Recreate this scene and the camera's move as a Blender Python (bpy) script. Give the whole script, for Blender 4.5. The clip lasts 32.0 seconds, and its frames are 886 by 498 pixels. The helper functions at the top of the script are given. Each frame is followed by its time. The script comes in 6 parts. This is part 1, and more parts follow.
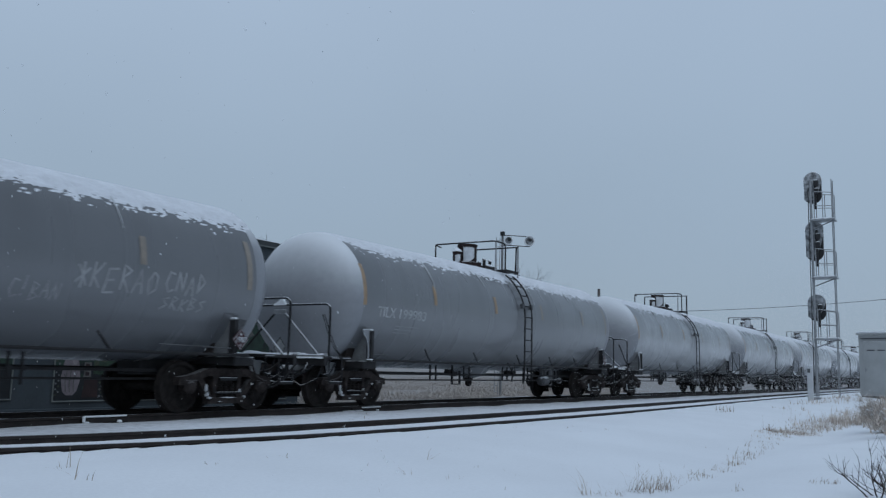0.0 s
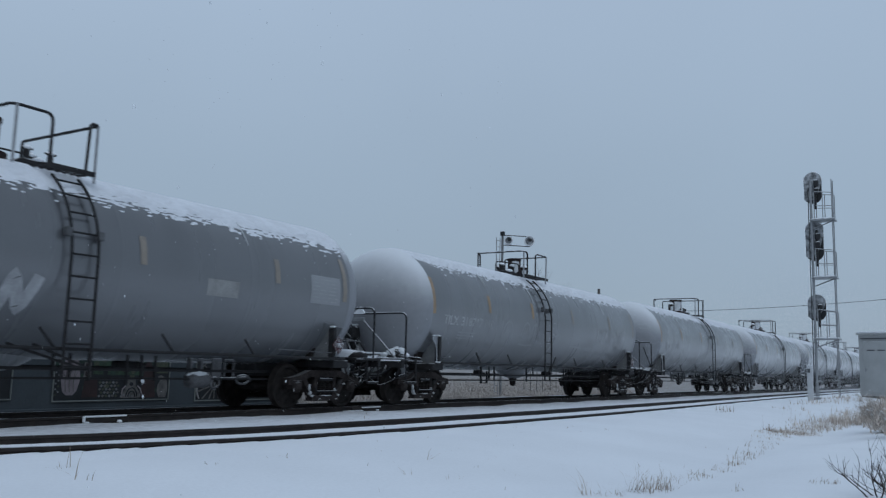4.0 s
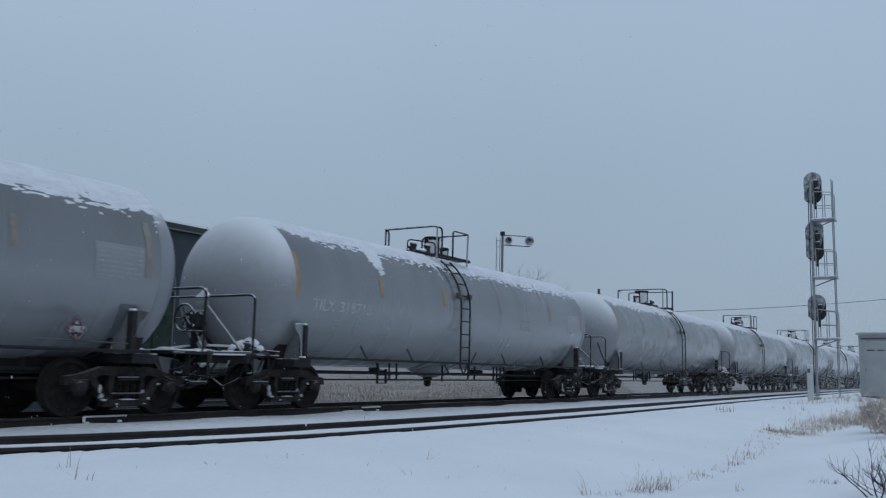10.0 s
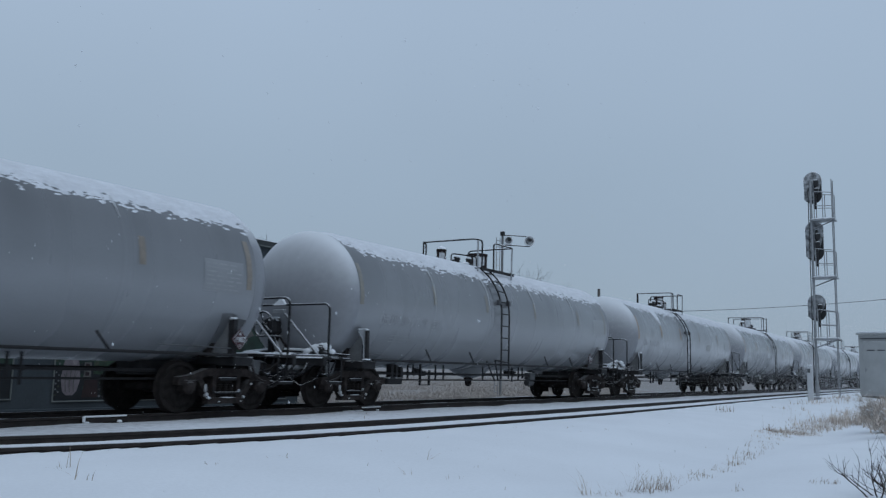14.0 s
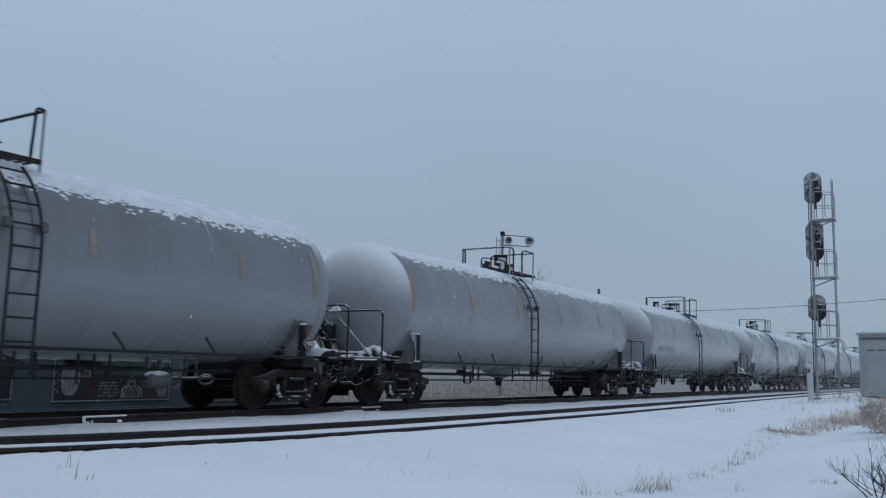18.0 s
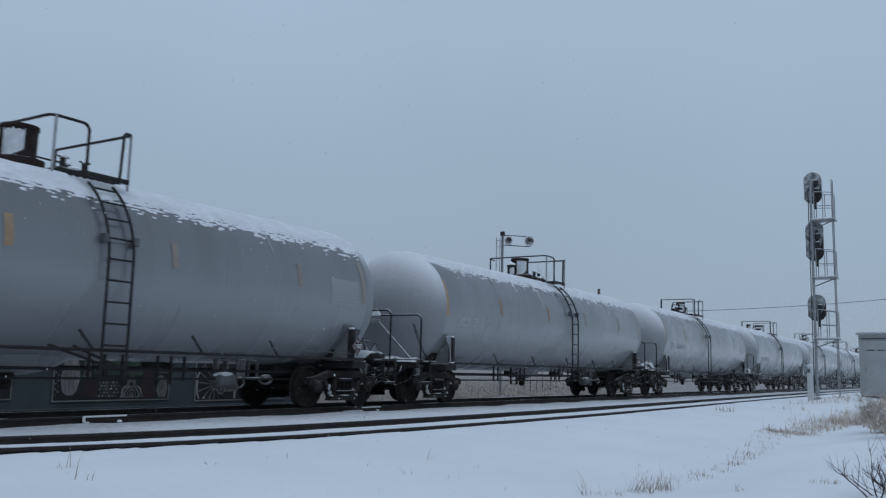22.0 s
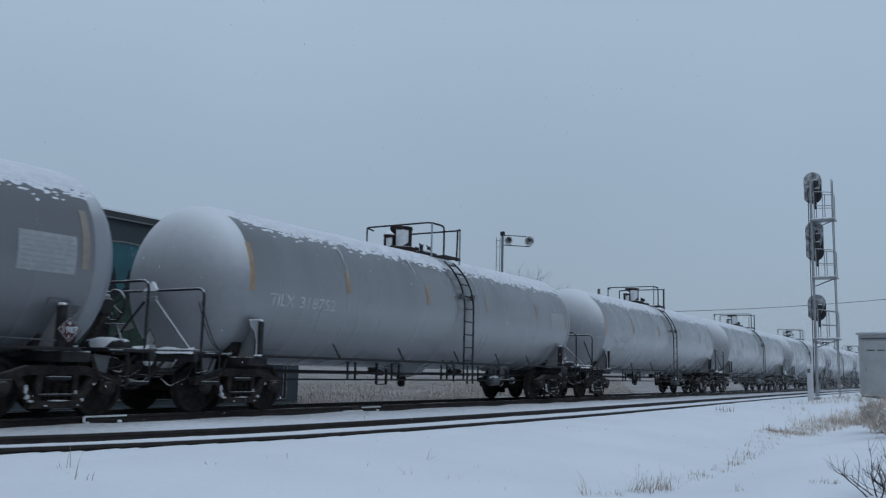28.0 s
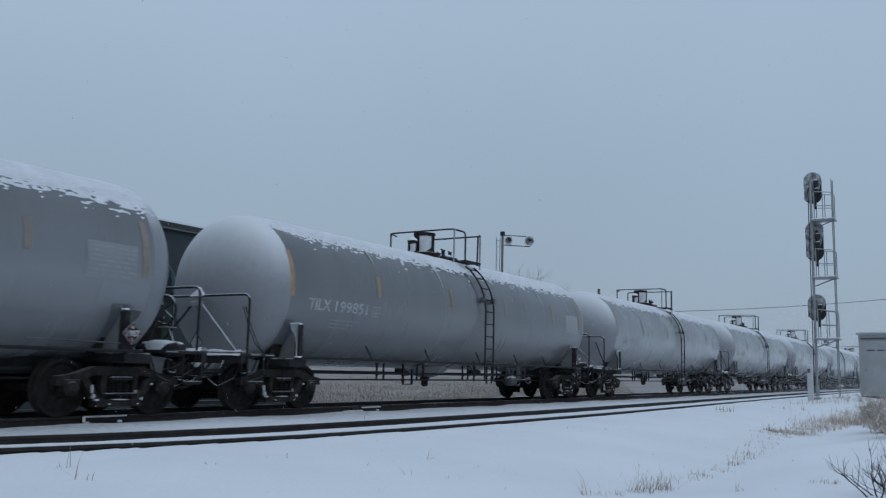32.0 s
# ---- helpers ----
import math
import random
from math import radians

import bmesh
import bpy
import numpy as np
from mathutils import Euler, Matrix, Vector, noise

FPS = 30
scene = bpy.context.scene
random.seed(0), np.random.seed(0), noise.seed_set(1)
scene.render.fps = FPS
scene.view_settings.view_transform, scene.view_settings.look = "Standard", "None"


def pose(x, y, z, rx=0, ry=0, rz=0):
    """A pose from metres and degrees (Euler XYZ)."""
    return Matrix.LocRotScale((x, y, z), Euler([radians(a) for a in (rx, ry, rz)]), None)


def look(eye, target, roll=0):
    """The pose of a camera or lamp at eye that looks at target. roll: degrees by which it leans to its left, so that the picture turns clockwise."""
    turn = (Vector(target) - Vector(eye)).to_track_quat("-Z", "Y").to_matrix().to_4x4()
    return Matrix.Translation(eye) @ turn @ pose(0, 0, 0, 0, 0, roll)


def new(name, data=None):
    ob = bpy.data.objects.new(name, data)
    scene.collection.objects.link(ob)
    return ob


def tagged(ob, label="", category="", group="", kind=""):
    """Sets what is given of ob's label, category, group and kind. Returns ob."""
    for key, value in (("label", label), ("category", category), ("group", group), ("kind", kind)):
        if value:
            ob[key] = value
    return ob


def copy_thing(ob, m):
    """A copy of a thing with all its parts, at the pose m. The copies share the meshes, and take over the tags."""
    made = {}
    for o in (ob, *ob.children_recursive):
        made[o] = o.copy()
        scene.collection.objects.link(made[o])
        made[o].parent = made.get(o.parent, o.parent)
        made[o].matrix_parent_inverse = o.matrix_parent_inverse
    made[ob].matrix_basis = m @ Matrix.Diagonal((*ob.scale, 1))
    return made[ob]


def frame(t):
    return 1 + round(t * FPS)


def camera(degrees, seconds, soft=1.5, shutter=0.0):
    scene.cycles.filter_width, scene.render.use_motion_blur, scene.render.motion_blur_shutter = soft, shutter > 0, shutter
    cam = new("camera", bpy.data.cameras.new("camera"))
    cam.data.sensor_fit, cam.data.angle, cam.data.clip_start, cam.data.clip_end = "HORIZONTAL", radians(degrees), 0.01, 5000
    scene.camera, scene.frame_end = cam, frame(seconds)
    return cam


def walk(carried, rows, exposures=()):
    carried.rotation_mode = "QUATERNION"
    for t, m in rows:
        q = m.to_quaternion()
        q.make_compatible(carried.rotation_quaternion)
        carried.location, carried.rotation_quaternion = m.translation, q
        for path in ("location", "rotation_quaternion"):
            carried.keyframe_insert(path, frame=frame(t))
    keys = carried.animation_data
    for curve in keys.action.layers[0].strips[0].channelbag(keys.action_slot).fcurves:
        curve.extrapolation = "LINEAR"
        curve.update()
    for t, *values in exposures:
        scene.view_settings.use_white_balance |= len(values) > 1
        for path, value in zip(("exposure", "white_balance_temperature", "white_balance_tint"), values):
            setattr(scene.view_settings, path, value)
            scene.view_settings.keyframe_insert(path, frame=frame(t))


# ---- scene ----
EYE_H = 0.885          # eye above the rail tops
TRACK_Y = 13.104        # centre of the main track
PITCH = 17.863          # length of a car over its couplers
FOV = 54.357

cam = camera(FOV, 32.0, soft=1.28, shutter=0.3)
YAW, TILT = radians(32.164), radians(7.938)
aim = (math.cos(TILT) * math.cos(YAW), math.cos(TILT) * math.sin(YAW), EYE_H + math.sin(TILT))
still = look((0, 0, EYE_H), aim, 1.397)
walk(cam, [(0.0, still), (32.0, still)], [(0.0, 0.0), (32.0, 0.0)])


# ---------------------------------------------------------------- light
def make_world():
    w = bpy.data.worlds.new("snow_sky")
    w.use_nodes = True
    nt = w.node_tree
    nt.nodes.clear()
    out = nt.nodes.new("ShaderNodeOutputWorld")
    bg = nt.nodes.new("ShaderNodeBackground")
    sky = nt.nodes.new("ShaderNodeTexSky")
    sky.sky_type, sky.sun_disc = "NISHITA", False
    sky.sun_elevation, sky.sun_rotation = radians(28), radians(250)
    dim = nt.nodes.new("ShaderNodeMixRGB")
    dim.blend_type, dim.inputs[0].default_value = "MULTIPLY", 1.0
    dim.inputs[2].default_value = (0.06, 0.06, 0.06, 1)
    co = nt.nodes.new("ShaderNodeTexCoord")
    sep = nt.nodes.new("ShaderNodeSeparateXYZ")
    ramp = nt.nodes.new("ShaderNodeValToRGB")
    e = ramp.color_ramp.elements
    e[0].position, e[0].color = 0.0, (0.267, 0.345, 0.436, 1)
    e[1].position, e[1].color = 1.0, (0.476, 0.602, 0.780, 1)
    m = e.new(0.22)
    m.color = (0.311, 0.405, 0.517, 1)
    m = e.new(0.42)
    m.color = (0.366, 0.470, 0.608, 1)
    cloud = nt.nodes.new("ShaderNodeTexNoise")
    cloud.inputs["Scale"].default_value, cloud.inputs["Detail"].default_value = 1.6, 3
    soft = nt.nodes.new("ShaderNodeMapRange")
    soft.inputs[1].default_value, soft.inputs[2].default_value = 0.3, 0.7
    soft.inputs[3].default_value, soft.inputs[4].default_value = 0.96, 1.04
    veil = nt.nodes.new("ShaderNodeMixRGB")
    veil.blend_type, veil.inputs[0].default_value = "MULTIPLY", 1.0
    mix = nt.nodes.new("ShaderNodeMixRGB")
    mix.inputs[0].default_value = 0.93
    L = nt.links.new
    L(co.outputs["Generated"], sep.inputs[0])
    L(sep.outputs["Z"], ramp.inputs[0])
    L(co.outputs["Generated"], cloud.inputs["Vector"])
    L(cloud.outputs["Fac"], soft.inputs[0])
    L(ramp.outputs[0], veil.inputs[1])
    L(soft.outputs[0], veil.inputs[2])
    L(sky.outputs[0], dim.inputs[1])
    L(dim.outputs[0], mix.inputs[1])
    L(veil.outputs[0], mix.inputs[2])
    L(mix.outputs[0], bg.inputs[0])
    bg.inputs[1].default_value = 1.058
    L(bg.outputs[0], out.inputs[0])
    scene.world = w


make_world()
sun = new("sun", bpy.data.lights.new("sun", "SUN"))
sun.data.energy, sun.data.angle, sun.data.color = 0.35, radians(40), (0.9, 0.95, 1.0)
sun.matrix_world = look((-30, -40, 60), (0, 0, 0))


# ---------------------------------------------------------------- materials
def mat(name, base, rough=0.6, metal=0.0, vary=0.25, scale=3.0, grain=40.0, bump=0.15, snow=0.0, snow_from=0.55,
        second=None, streak=False, spec=0.4, random_tone=0.0, snow_noise=0.9, snow_soft=0.35, wet_shade=0.0, coat=0.0, frost=0.0):
    """Painted, rusty or natural surface with wear at two scales; snow: how much of it lies on upward faces."""
    m = bpy.data.materials.new(name)
    m.use_nodes = True
    nt = m.node_tree
    N, L = nt.nodes.new, nt.links.new
    b = nt.nodes["Principled BSDF"]
    b.inputs["Metallic"].default_value = metal
    b.inputs["Specular IOR Level"].default_value = spec
    b.inputs["Coat Weight"].default_value, b.inputs["Coat Roughness"].default_value = coat, 0.3
    # a breath of frost: brightest where it is seen aslant
    b.inputs["Sheen Weight"].default_value, b.inputs["Sheen Roughness"].default_value = frost, 0.45
    co = N("ShaderNodeTexCoord")
    big = N("ShaderNodeTexNoise")
    big.inputs["Scale"].default_value, big.inputs["Detail"].default_value = scale, 5
    if streak:
        mp = N("ShaderNodeMapping")
        mp.inputs["Scale"].default_value = (1.0, 0.12, 0.12)
        L(co.outputs["Object"], mp.inputs[0])
        L(mp.outputs[0], big.inputs["Vector"])
    else:
        L(co.outputs["Object"], big.inputs["Vector"])
    fine = N("ShaderNodeTexNoise")
    fine.inputs["Scale"].default_value, fine.inputs["Detail"].default_value = grain, 4
    L(co.outputs["Object"], fine.inputs["Vector"])
    two = second or tuple(c * (1 - vary) for c in base)
    col = N("ShaderNodeMixRGB")
    col.inputs[1].default_value, col.inputs[2].default_value = (*two, 1), (*base, 1)
    r1 = N("ShaderNodeMapRange")
    r1.inputs[1].default_value, r1.inputs[2].default_value = 0.35, 0.65
    L(big.outputs["Fac"], r1.inputs[0])
    L(r1.outputs[0], col.inputs[0])
    g = N("ShaderNodeMixRGB")
    g.blend_type = "MULTIPLY"
    g.inputs[0].default_value = 1.0
    r2 = N("ShaderNodeMapRange")
    r2.inputs[1].default_value, r2.inputs[2].default_value = 0.3, 0.7
    r2.inputs[3].default_value, r2.inputs[4].default_value = 1 - vary * 0.5, 1 + vary * 0.4
    L(fine.outputs["Fac"], r2.inputs[0])
    L(col.outputs[0], g.inputs[1])
    L(r2.outputs[0], g.inputs[2])
    tone = g.outputs[0]
    if random_tone:
        oi = N("ShaderNodeObjectInfo")
        r4 = N("ShaderNodeMapRange")
        r4.inputs[3].default_value, r4.inputs[4].default_value = 1 - random_tone, 1 + random_tone
        L(oi.outputs["Random"], r4.inputs[0])
        t2 = N("ShaderNodeMixRGB")
        t2.blend_type, t2.inputs[0].default_value = "MULTIPLY", 1.0
        L(tone, t2.inputs[1])
        L(r4.outputs[0], t2.inputs[2])
        tone = t2.outputs[0]
    if wet_shade:
        # upper side darker by its normal: melt water plus shading put into the colour
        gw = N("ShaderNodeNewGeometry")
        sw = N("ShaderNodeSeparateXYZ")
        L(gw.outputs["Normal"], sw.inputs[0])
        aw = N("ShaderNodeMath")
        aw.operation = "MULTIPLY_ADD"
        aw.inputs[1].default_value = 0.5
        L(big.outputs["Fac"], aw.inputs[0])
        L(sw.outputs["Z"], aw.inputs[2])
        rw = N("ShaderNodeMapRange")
        rw.inputs[1].default_value, rw.inputs[2].default_value, rw.inputs[4].default_value = 0.04, 1.04, wet_shade
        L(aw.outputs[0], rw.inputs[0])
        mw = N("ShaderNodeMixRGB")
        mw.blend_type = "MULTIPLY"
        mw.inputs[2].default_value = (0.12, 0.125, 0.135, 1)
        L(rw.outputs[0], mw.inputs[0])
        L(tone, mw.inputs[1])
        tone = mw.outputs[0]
        # frost keeps off the darkened upper side and off the belly
        dry = N("ShaderNodeMapRange")
        dry.inputs[2].default_value, dry.inputs[3].default_value, dry.inputs[4].default_value = wet_shade * 0.8, frost, 0.0
        L(rw.outputs[0], dry.inputs[0])
        under = N("ShaderNodeMapRange")
        under.inputs[1].default_value, under.inputs[2].default_value = -0.90, -0.35
        L(sw.outputs["Z"], under.inputs[0])
        fr = N("ShaderNodeMath")
        fr.operation = "MULTIPLY"
        L(dry.outputs[0], fr.inputs[0])
        L(under.outputs[0], fr.inputs[1])
        L(fr.outputs[0], b.inputs["Sheen Weight"])
        # gloss fades out towards the belly
        gl = N("ShaderNodeMath")
        gl.operation = "MULTIPLY"
        gl.inputs[1].default_value = coat
        L(under.outputs[0], gl.inputs[0])
        L(gl.outputs[0], b.inputs["Coat Weight"])
        rp = N("ShaderNodeMapRange")
        rp.inputs[3].default_value, rp.inputs[4].default_value = 0.15, spec
        L(under.outputs[0], rp.inputs[0])
        L(rp.outputs[0], b.inputs["Specular IOR Level"])
    rgh = N("ShaderNodeMapRange")
    rgh.inputs[3].default_value, rgh.inputs[4].default_value = max(0.05, rough - 0.12), min(1, rough + 0.12)
    L(big.outputs["Fac"], rgh.inputs[0])
    rough_out = rgh.outputs[0]
    if snow:
        geo = N("ShaderNodeNewGeometry")
        sp = N("ShaderNodeSeparateXYZ")
        L(geo.outputs["Normal"], sp.inputs[0])
        patch = N("ShaderNodeTexNoise")
        patch.inputs["Scale"].default_value, patch.inputs["Detail"].default_value = 5, 6
        L(co.outputs["Object"], patch.inputs["Vector"])
        add = N("ShaderNodeMath")
        add.operation = "MULTIPLY_ADD"
        add.inputs[1].default_value = snow_noise
        L(patch.outputs["Fac"], add.inputs[0])
        L(sp.outputs["Z"], add.inputs[2])
        r3 = N("ShaderNodeMapRange")
        r3.inputs[1].default_value = snow_from + 0.5 * snow_noise
        r3.inputs[2].default_value = snow_from + 0.5 * snow_noise + snow_soft
        r3.interpolation_type = 'SMOOTHSTEP'
        r3.inputs[4].default_value = snow
        L(add.outputs[0], r3.inputs[0])
        sm = N("ShaderNodeMixRGB")
        sm.inputs[2].default_value = (0.80, 0.82, 0.84, 1)
        L(r3.outputs[0], sm.inputs[0])
        L(tone, sm.inputs[1])
        tone = sm.outputs[0]
        rr = N("ShaderNodeMixRGB")
        rr.inputs[2].default_value = (0.9, 0.9, 0.9, 1)
        L(r3.outputs[0], rr.inputs[0])
        L(rough_out, rr.inputs[1])
        rough_out = rr.outputs[0]
    L(tone, b.inputs["Base Color"])
    L(rough_out, b.inputs["Roughness"])
    if bump:
        bp = N("ShaderNodeBump")
        bp.inputs["Strength"].default_value, bp.inputs["Distance"].default_value = bump, 0.01
        L(fine.outputs["Fac"], bp.inputs["Height"])
        L(bp.outputs[0], b.inputs["Normal"])
    return m


M_SNOW = mat("snow", (0.78, 0.797, 0.82), 0.9, 0, 0.05, 0.6, 25, 0.35, spec=0.2)
def field_snow():
    """Open ground: clean snow near the tracks, stubble showing through it in the field beyond."""
    m = M_SNOW.copy()
    m.name = "snow_and_stubble"
    nt = m.node_tree
    N, L = nt.nodes.new, nt.links.new
    bs = nt.nodes["Principled BSDF"]
    was = bs.inputs["Base Color"].links[0].from_socket
    co = N("ShaderNodeTexCoord")
    sp = N("ShaderNodeSeparateXYZ")
    L(co.outputs["Object"], sp.inputs[0])
    n = N("ShaderNodeTexNoise")
    n.inputs["Scale"].default_value, n.inputs["Detail"].default_value = 0.35, 8
    L(co.outputs["Object"], n.inputs["Vector"])
    r = N("ShaderNodeMapRange")
    r.inputs[1].default_value, r.inputs[2].default_value = 17.5, 21.0
    L(sp.outputs["Y"], r.inputs[0])
    q = N("ShaderNodeMapRange")
    q.inputs[1].default_value, q.inputs[2].default_value, q.inputs[3].default_value, q.inputs[4].default_value = 0.35, 0.55, 0.80, 1.0
    L(n.outputs["Fac"], q.inputs[0])
    k = N("ShaderNodeMath")
    k.operation = "MULTIPLY"
    L(r.outputs[0], k.inputs[0])
    L(q.outputs[0], k.inputs[1])
    x = N("ShaderNodeMixRGB")
    x.inputs[2].default_value = (0.25, 0.225, 0.205, 1)
    L(k.outputs[0], x.inputs[0])
    L(was, x.inputs[1])
    # ballast shows through thin snow by the tracks; the train's shade painted in too
    st = N("ShaderNodeTexNoise")
    st.inputs["Scale"].default_value, st.inputs["Detail"].default_value = 7.0, 8
    L(co.outputs["Object"], st.inputs["Vector"])
    near = N("ShaderNodeMapRange")
    near.inputs[1].default_value, near.inputs[2].default_value = 9.7, 11.6
    L(sp.outputs["Y"], near.inputs[0])
    grit_shade = N("ShaderNodeMapRange")
    grit_shade.inputs[1].default_value, grit_shade.inputs[2].default_value, grit_shade.inputs[3].default_value, grit_shade.inputs[4].default_value = 0.40, 0.64, 0.10, 0.46
    L(st.outputs["Fac"], grit_shade.inputs[0])
    both = N("ShaderNodeMath")
    both.operation = "MULTIPLY"
    L(near.outputs[0], both.inputs[0])
    L(grit_shade.outputs[0], both.inputs[1])
    bal = N("ShaderNodeMixRGB")
    bal.inputs[2].default_value = (0.30, 0.29, 0.29, 1)
    L(both.outputs[0], bal.inputs[0])
    L(x.outputs[0], bal.inputs[1])
    L(bal.outputs[0], bs.inputs["Base Color"])
    return m


M_GROUND = field_snow()
M_SNOWCAP = mat("packed_snow", (0.82, 0.84, 0.86), 0.85, 0, 0.08, 2.5, 14, 0.5, spec=0.2)


def flake_material(name, clear):
    """Loose snow crystals: light passes through them as well as off them."""
    m = bpy.data.materials.new(name)
    m.use_nodes = True
    nt = m.node_tree
    b = nt.nodes["Principled BSDF"]
    b.inputs["Base Color"].default_value, b.inputs["Roughness"].default_value = (0.86, 0.88, 0.90, 1), 0.8
    b.inputs["Alpha"].default_value = 1 - clear
    tr = nt.nodes.new("ShaderNodeBsdfTranslucent")
    tr.inputs["Color"].default_value = (0.86, 0.88, 0.90, 1)
    thin = nt.nodes.new("ShaderNodeBsdfTransparent")
    mx, mc = nt.nodes.new("ShaderNodeMixShader"), nt.nodes.new("ShaderNodeMixShader")
    mc.inputs[0].default_value = clear
    mx.inputs[0].default_value = 0.5
    nt.links.new(tr.outputs[0], mc.inputs[1])
    nt.links.new(thin.outputs[0], mc.inputs[2])
    nt.links.new(b.outputs[0], mx.inputs[1])
    nt.links.new(mc.outputs[0], mx.inputs[2])
    nt.links.new(mx.outputs[0], nt.nodes["Material Output"].inputs[0])
    return m


M_FLAKE = flake_material("airborne_snow", 0.0)
M_FLAKESOFT = flake_material("thin_airborne_snow", 0.6)
M_TANK = mat("grey_tank_paint", (0.202, 0.210, 0.224), 0.28, 0, 0.07, 1.3, 30, 0.03, streak=True, random_tone=0.06, spec=0.9, wet_shade=0.98, coat=0.6, frost=0.42)
M_SILL = mat("snow_dusted_sill_paint", (0.20, 0.205, 0.21), 0.6, 0, 0.3, 4, 40, 0.1, snow=0.9, snow_from=0.5)
M_SEAMSNOW = mat("thin_seam_snow", (0.60, 0.62, 0.64), 0.9, 0, 0.2, 6, 30, 0.3, spec=0.2)
M_TANKDARK = mat("dark_grey_tank_paint", (0.118, 0.123, 0.133), 0.28, 0, 0.09, 1.3, 30, 0.03, streak=True, spec=0.9, wet_shade=0.95, coat=0.6, frost=0.34)
M_TANKLIGHT = mat("pale_grey_tank_paint", (0.202, 0.210, 0.224), 0.28, 0, 0.07, 1.3, 30, 0.03, streak=True, spec=0.9, wet_shade=0.98, coat=0.6, frost=0.42)
M_HEAD = mat("snow_dusted_tank_paint", (0.262, 0.269, 0.286), 0.5, 0, 0.10, 0.8, 8, 0.02, snow=0.80, snow_from=-0.10, snow_noise=0.10, snow_soft=0.86, spec=0.3)
M_FRONT = mat("front_head_paint", (0.240, 0.248, 0.266), 0.4, 0, 0.10, 1.1, 20, 0.02, snow=0.7, snow_from=0.35, snow_noise=0.15, snow_soft=0.5, spec=0.6)
M_BLACK = mat("black_car_paint", (0.030, 0.029, 0.030), 0.65, 0, 0.4, 6, 60, 0.1, snow=0.9, snow_from=0.62, spec=0.2)
M_RODBLACK = mat("bare_black_steel", (0.022, 0.021, 0.022), 0.6, 0, 0.3, 6, 60, 0.1, spec=0.2)
M_RAILSNOW = mat("black_rail_with_snow", (0.02, 0.02, 0.022), 0.6, 0, 0.3, 6, 60, 0.1, snow=0.75, snow_from=0.30, snow_noise=0.6, snow_soft=0.3, spec=0.25)
M_WEB = mat("dark_grey_plate", (0.115, 0.117, 0.122), 0.7, 0, 0.4, 4, 40, 0.1, spec=0.15)
M_DIRTY = mat("greasy_truck_steel", (0.043, 0.036, 0.034), 0.85, 0, 0.5, 9, 45, 0.4, snow=0.13, snow_from=0.30, snow_noise=1.4, snow_soft=0.6, spec=0.08)
M_WHEEL = mat("dark_wheel_steel", (0.031, 0.027, 0.0255), 0.8, 0.0, 0.5, 9, 60, 0.2, spec=0.08)
M_CYL = mat("frosted_brake_steel", (0.115, 0.115, 0.12), 0.6, 0, 0.4, 5, 40, 0.2, snow=0.6, snow_from=0.45, spec=0.2)
M_PRINT = mat("worn_small_print", (0.29, 0.296, 0.305), 0.4, 0, 0.2, 9, 70, 0.03, spec=0.85, frost=0.3)
M_CAN = mat("rusty_black_fitting", (0.036, 0.024, 0.023), 0.75, 0, 0.5, 8, 50, 0.3, snow=0.8, snow_from=0.45, spec=0.15)
M_TANKSNOW = mat("settled_tank_snow", (0.735, 0.752, 0.785), 0.9, 0, 0.10, 2.5, 14, 0.6, spec=0.15)
M_ORANGE = mat("orange_reflector_tape", (0.33, 0.205, 0.10), 0.38, 0, 0.3, 6, 50, 0.05, random_tone=0.12, spec=0.9)
M_ORANGEFADED = mat("faded_yellow_tape", (0.225, 0.185, 0.145), 0.42, 0, 0.3, 6, 50, 0.05, spec=0.9, frost=0.3)
M_YELLOWPALE = mat("bleached_yellow_tape", (0.215, 0.195, 0.160), 0.4, 0, 0.3, 6, 50, 0.05, spec=0.85, frost=0.3)
M_PANEL = mat("worn_panel_paint", (0.215, 0.221, 0.233), 0.34, 0, 0.10, 2, 50, 0.03, spec=0.85, coat=0.4, frost=0.34)
M_WHITE = mat("white_stencil_paint", (0.50, 0.51, 0.52), 0.6, 0, 0.4, 9, 70, 0.03)
M_TANPAINT = mat("buff_paint", (0.29, 0.29, 0.285), 0.6, 0, 0.3, 5, 50, 0.03, frost=0.3)
M_SPRAY = mat("thin_white_spray", (0.35, 0.355, 0.365), 0.5, 0, 0.35, 5, 50, 0.03, spec=0.6, frost=0.3)
M_FAINT = mat("weathered_white_paint", (0.40, 0.405, 0.42), 0.6, 0, 0.35, 5, 50, 0.03)
M_RED = mat("red_placard", (0.050, 0.007, 0.011), 0.5, 0, 0.3, 12, 60, 0.03)
M_RAIL = mat("rusty_rail", (0.037, 0.029, 0.026), 0.75, 0.2, 0.5, 5, 60, 0.3)
M_RAILTOP = mat("worn_rail_head", (0.16, 0.16, 0.165), 0.35, 0.8, 0.3, 5, 60, 0.05, snow=0.4, snow_from=0.75)
M_GALV = mat("galvanised_steel", (0.34, 0.35, 0.36), 0.5, 0.5, 0.25, 6, 60, 0.1, snow=0.9, snow_from=0.55)
M_SIGBLACK = mat("black_signal_enamel", (0.02, 0.02, 0.022), 0.45, 0, 0.3, 6, 60, 0.1, snow=0.85, snow_from=0.25)
M_DUST = mat("black_enamel_under_snow_dust", (0.46, 0.475, 0.49), 0.8, 0, 0.3, 7, 30, 0.1, second=(0.10, 0.105, 0.11))
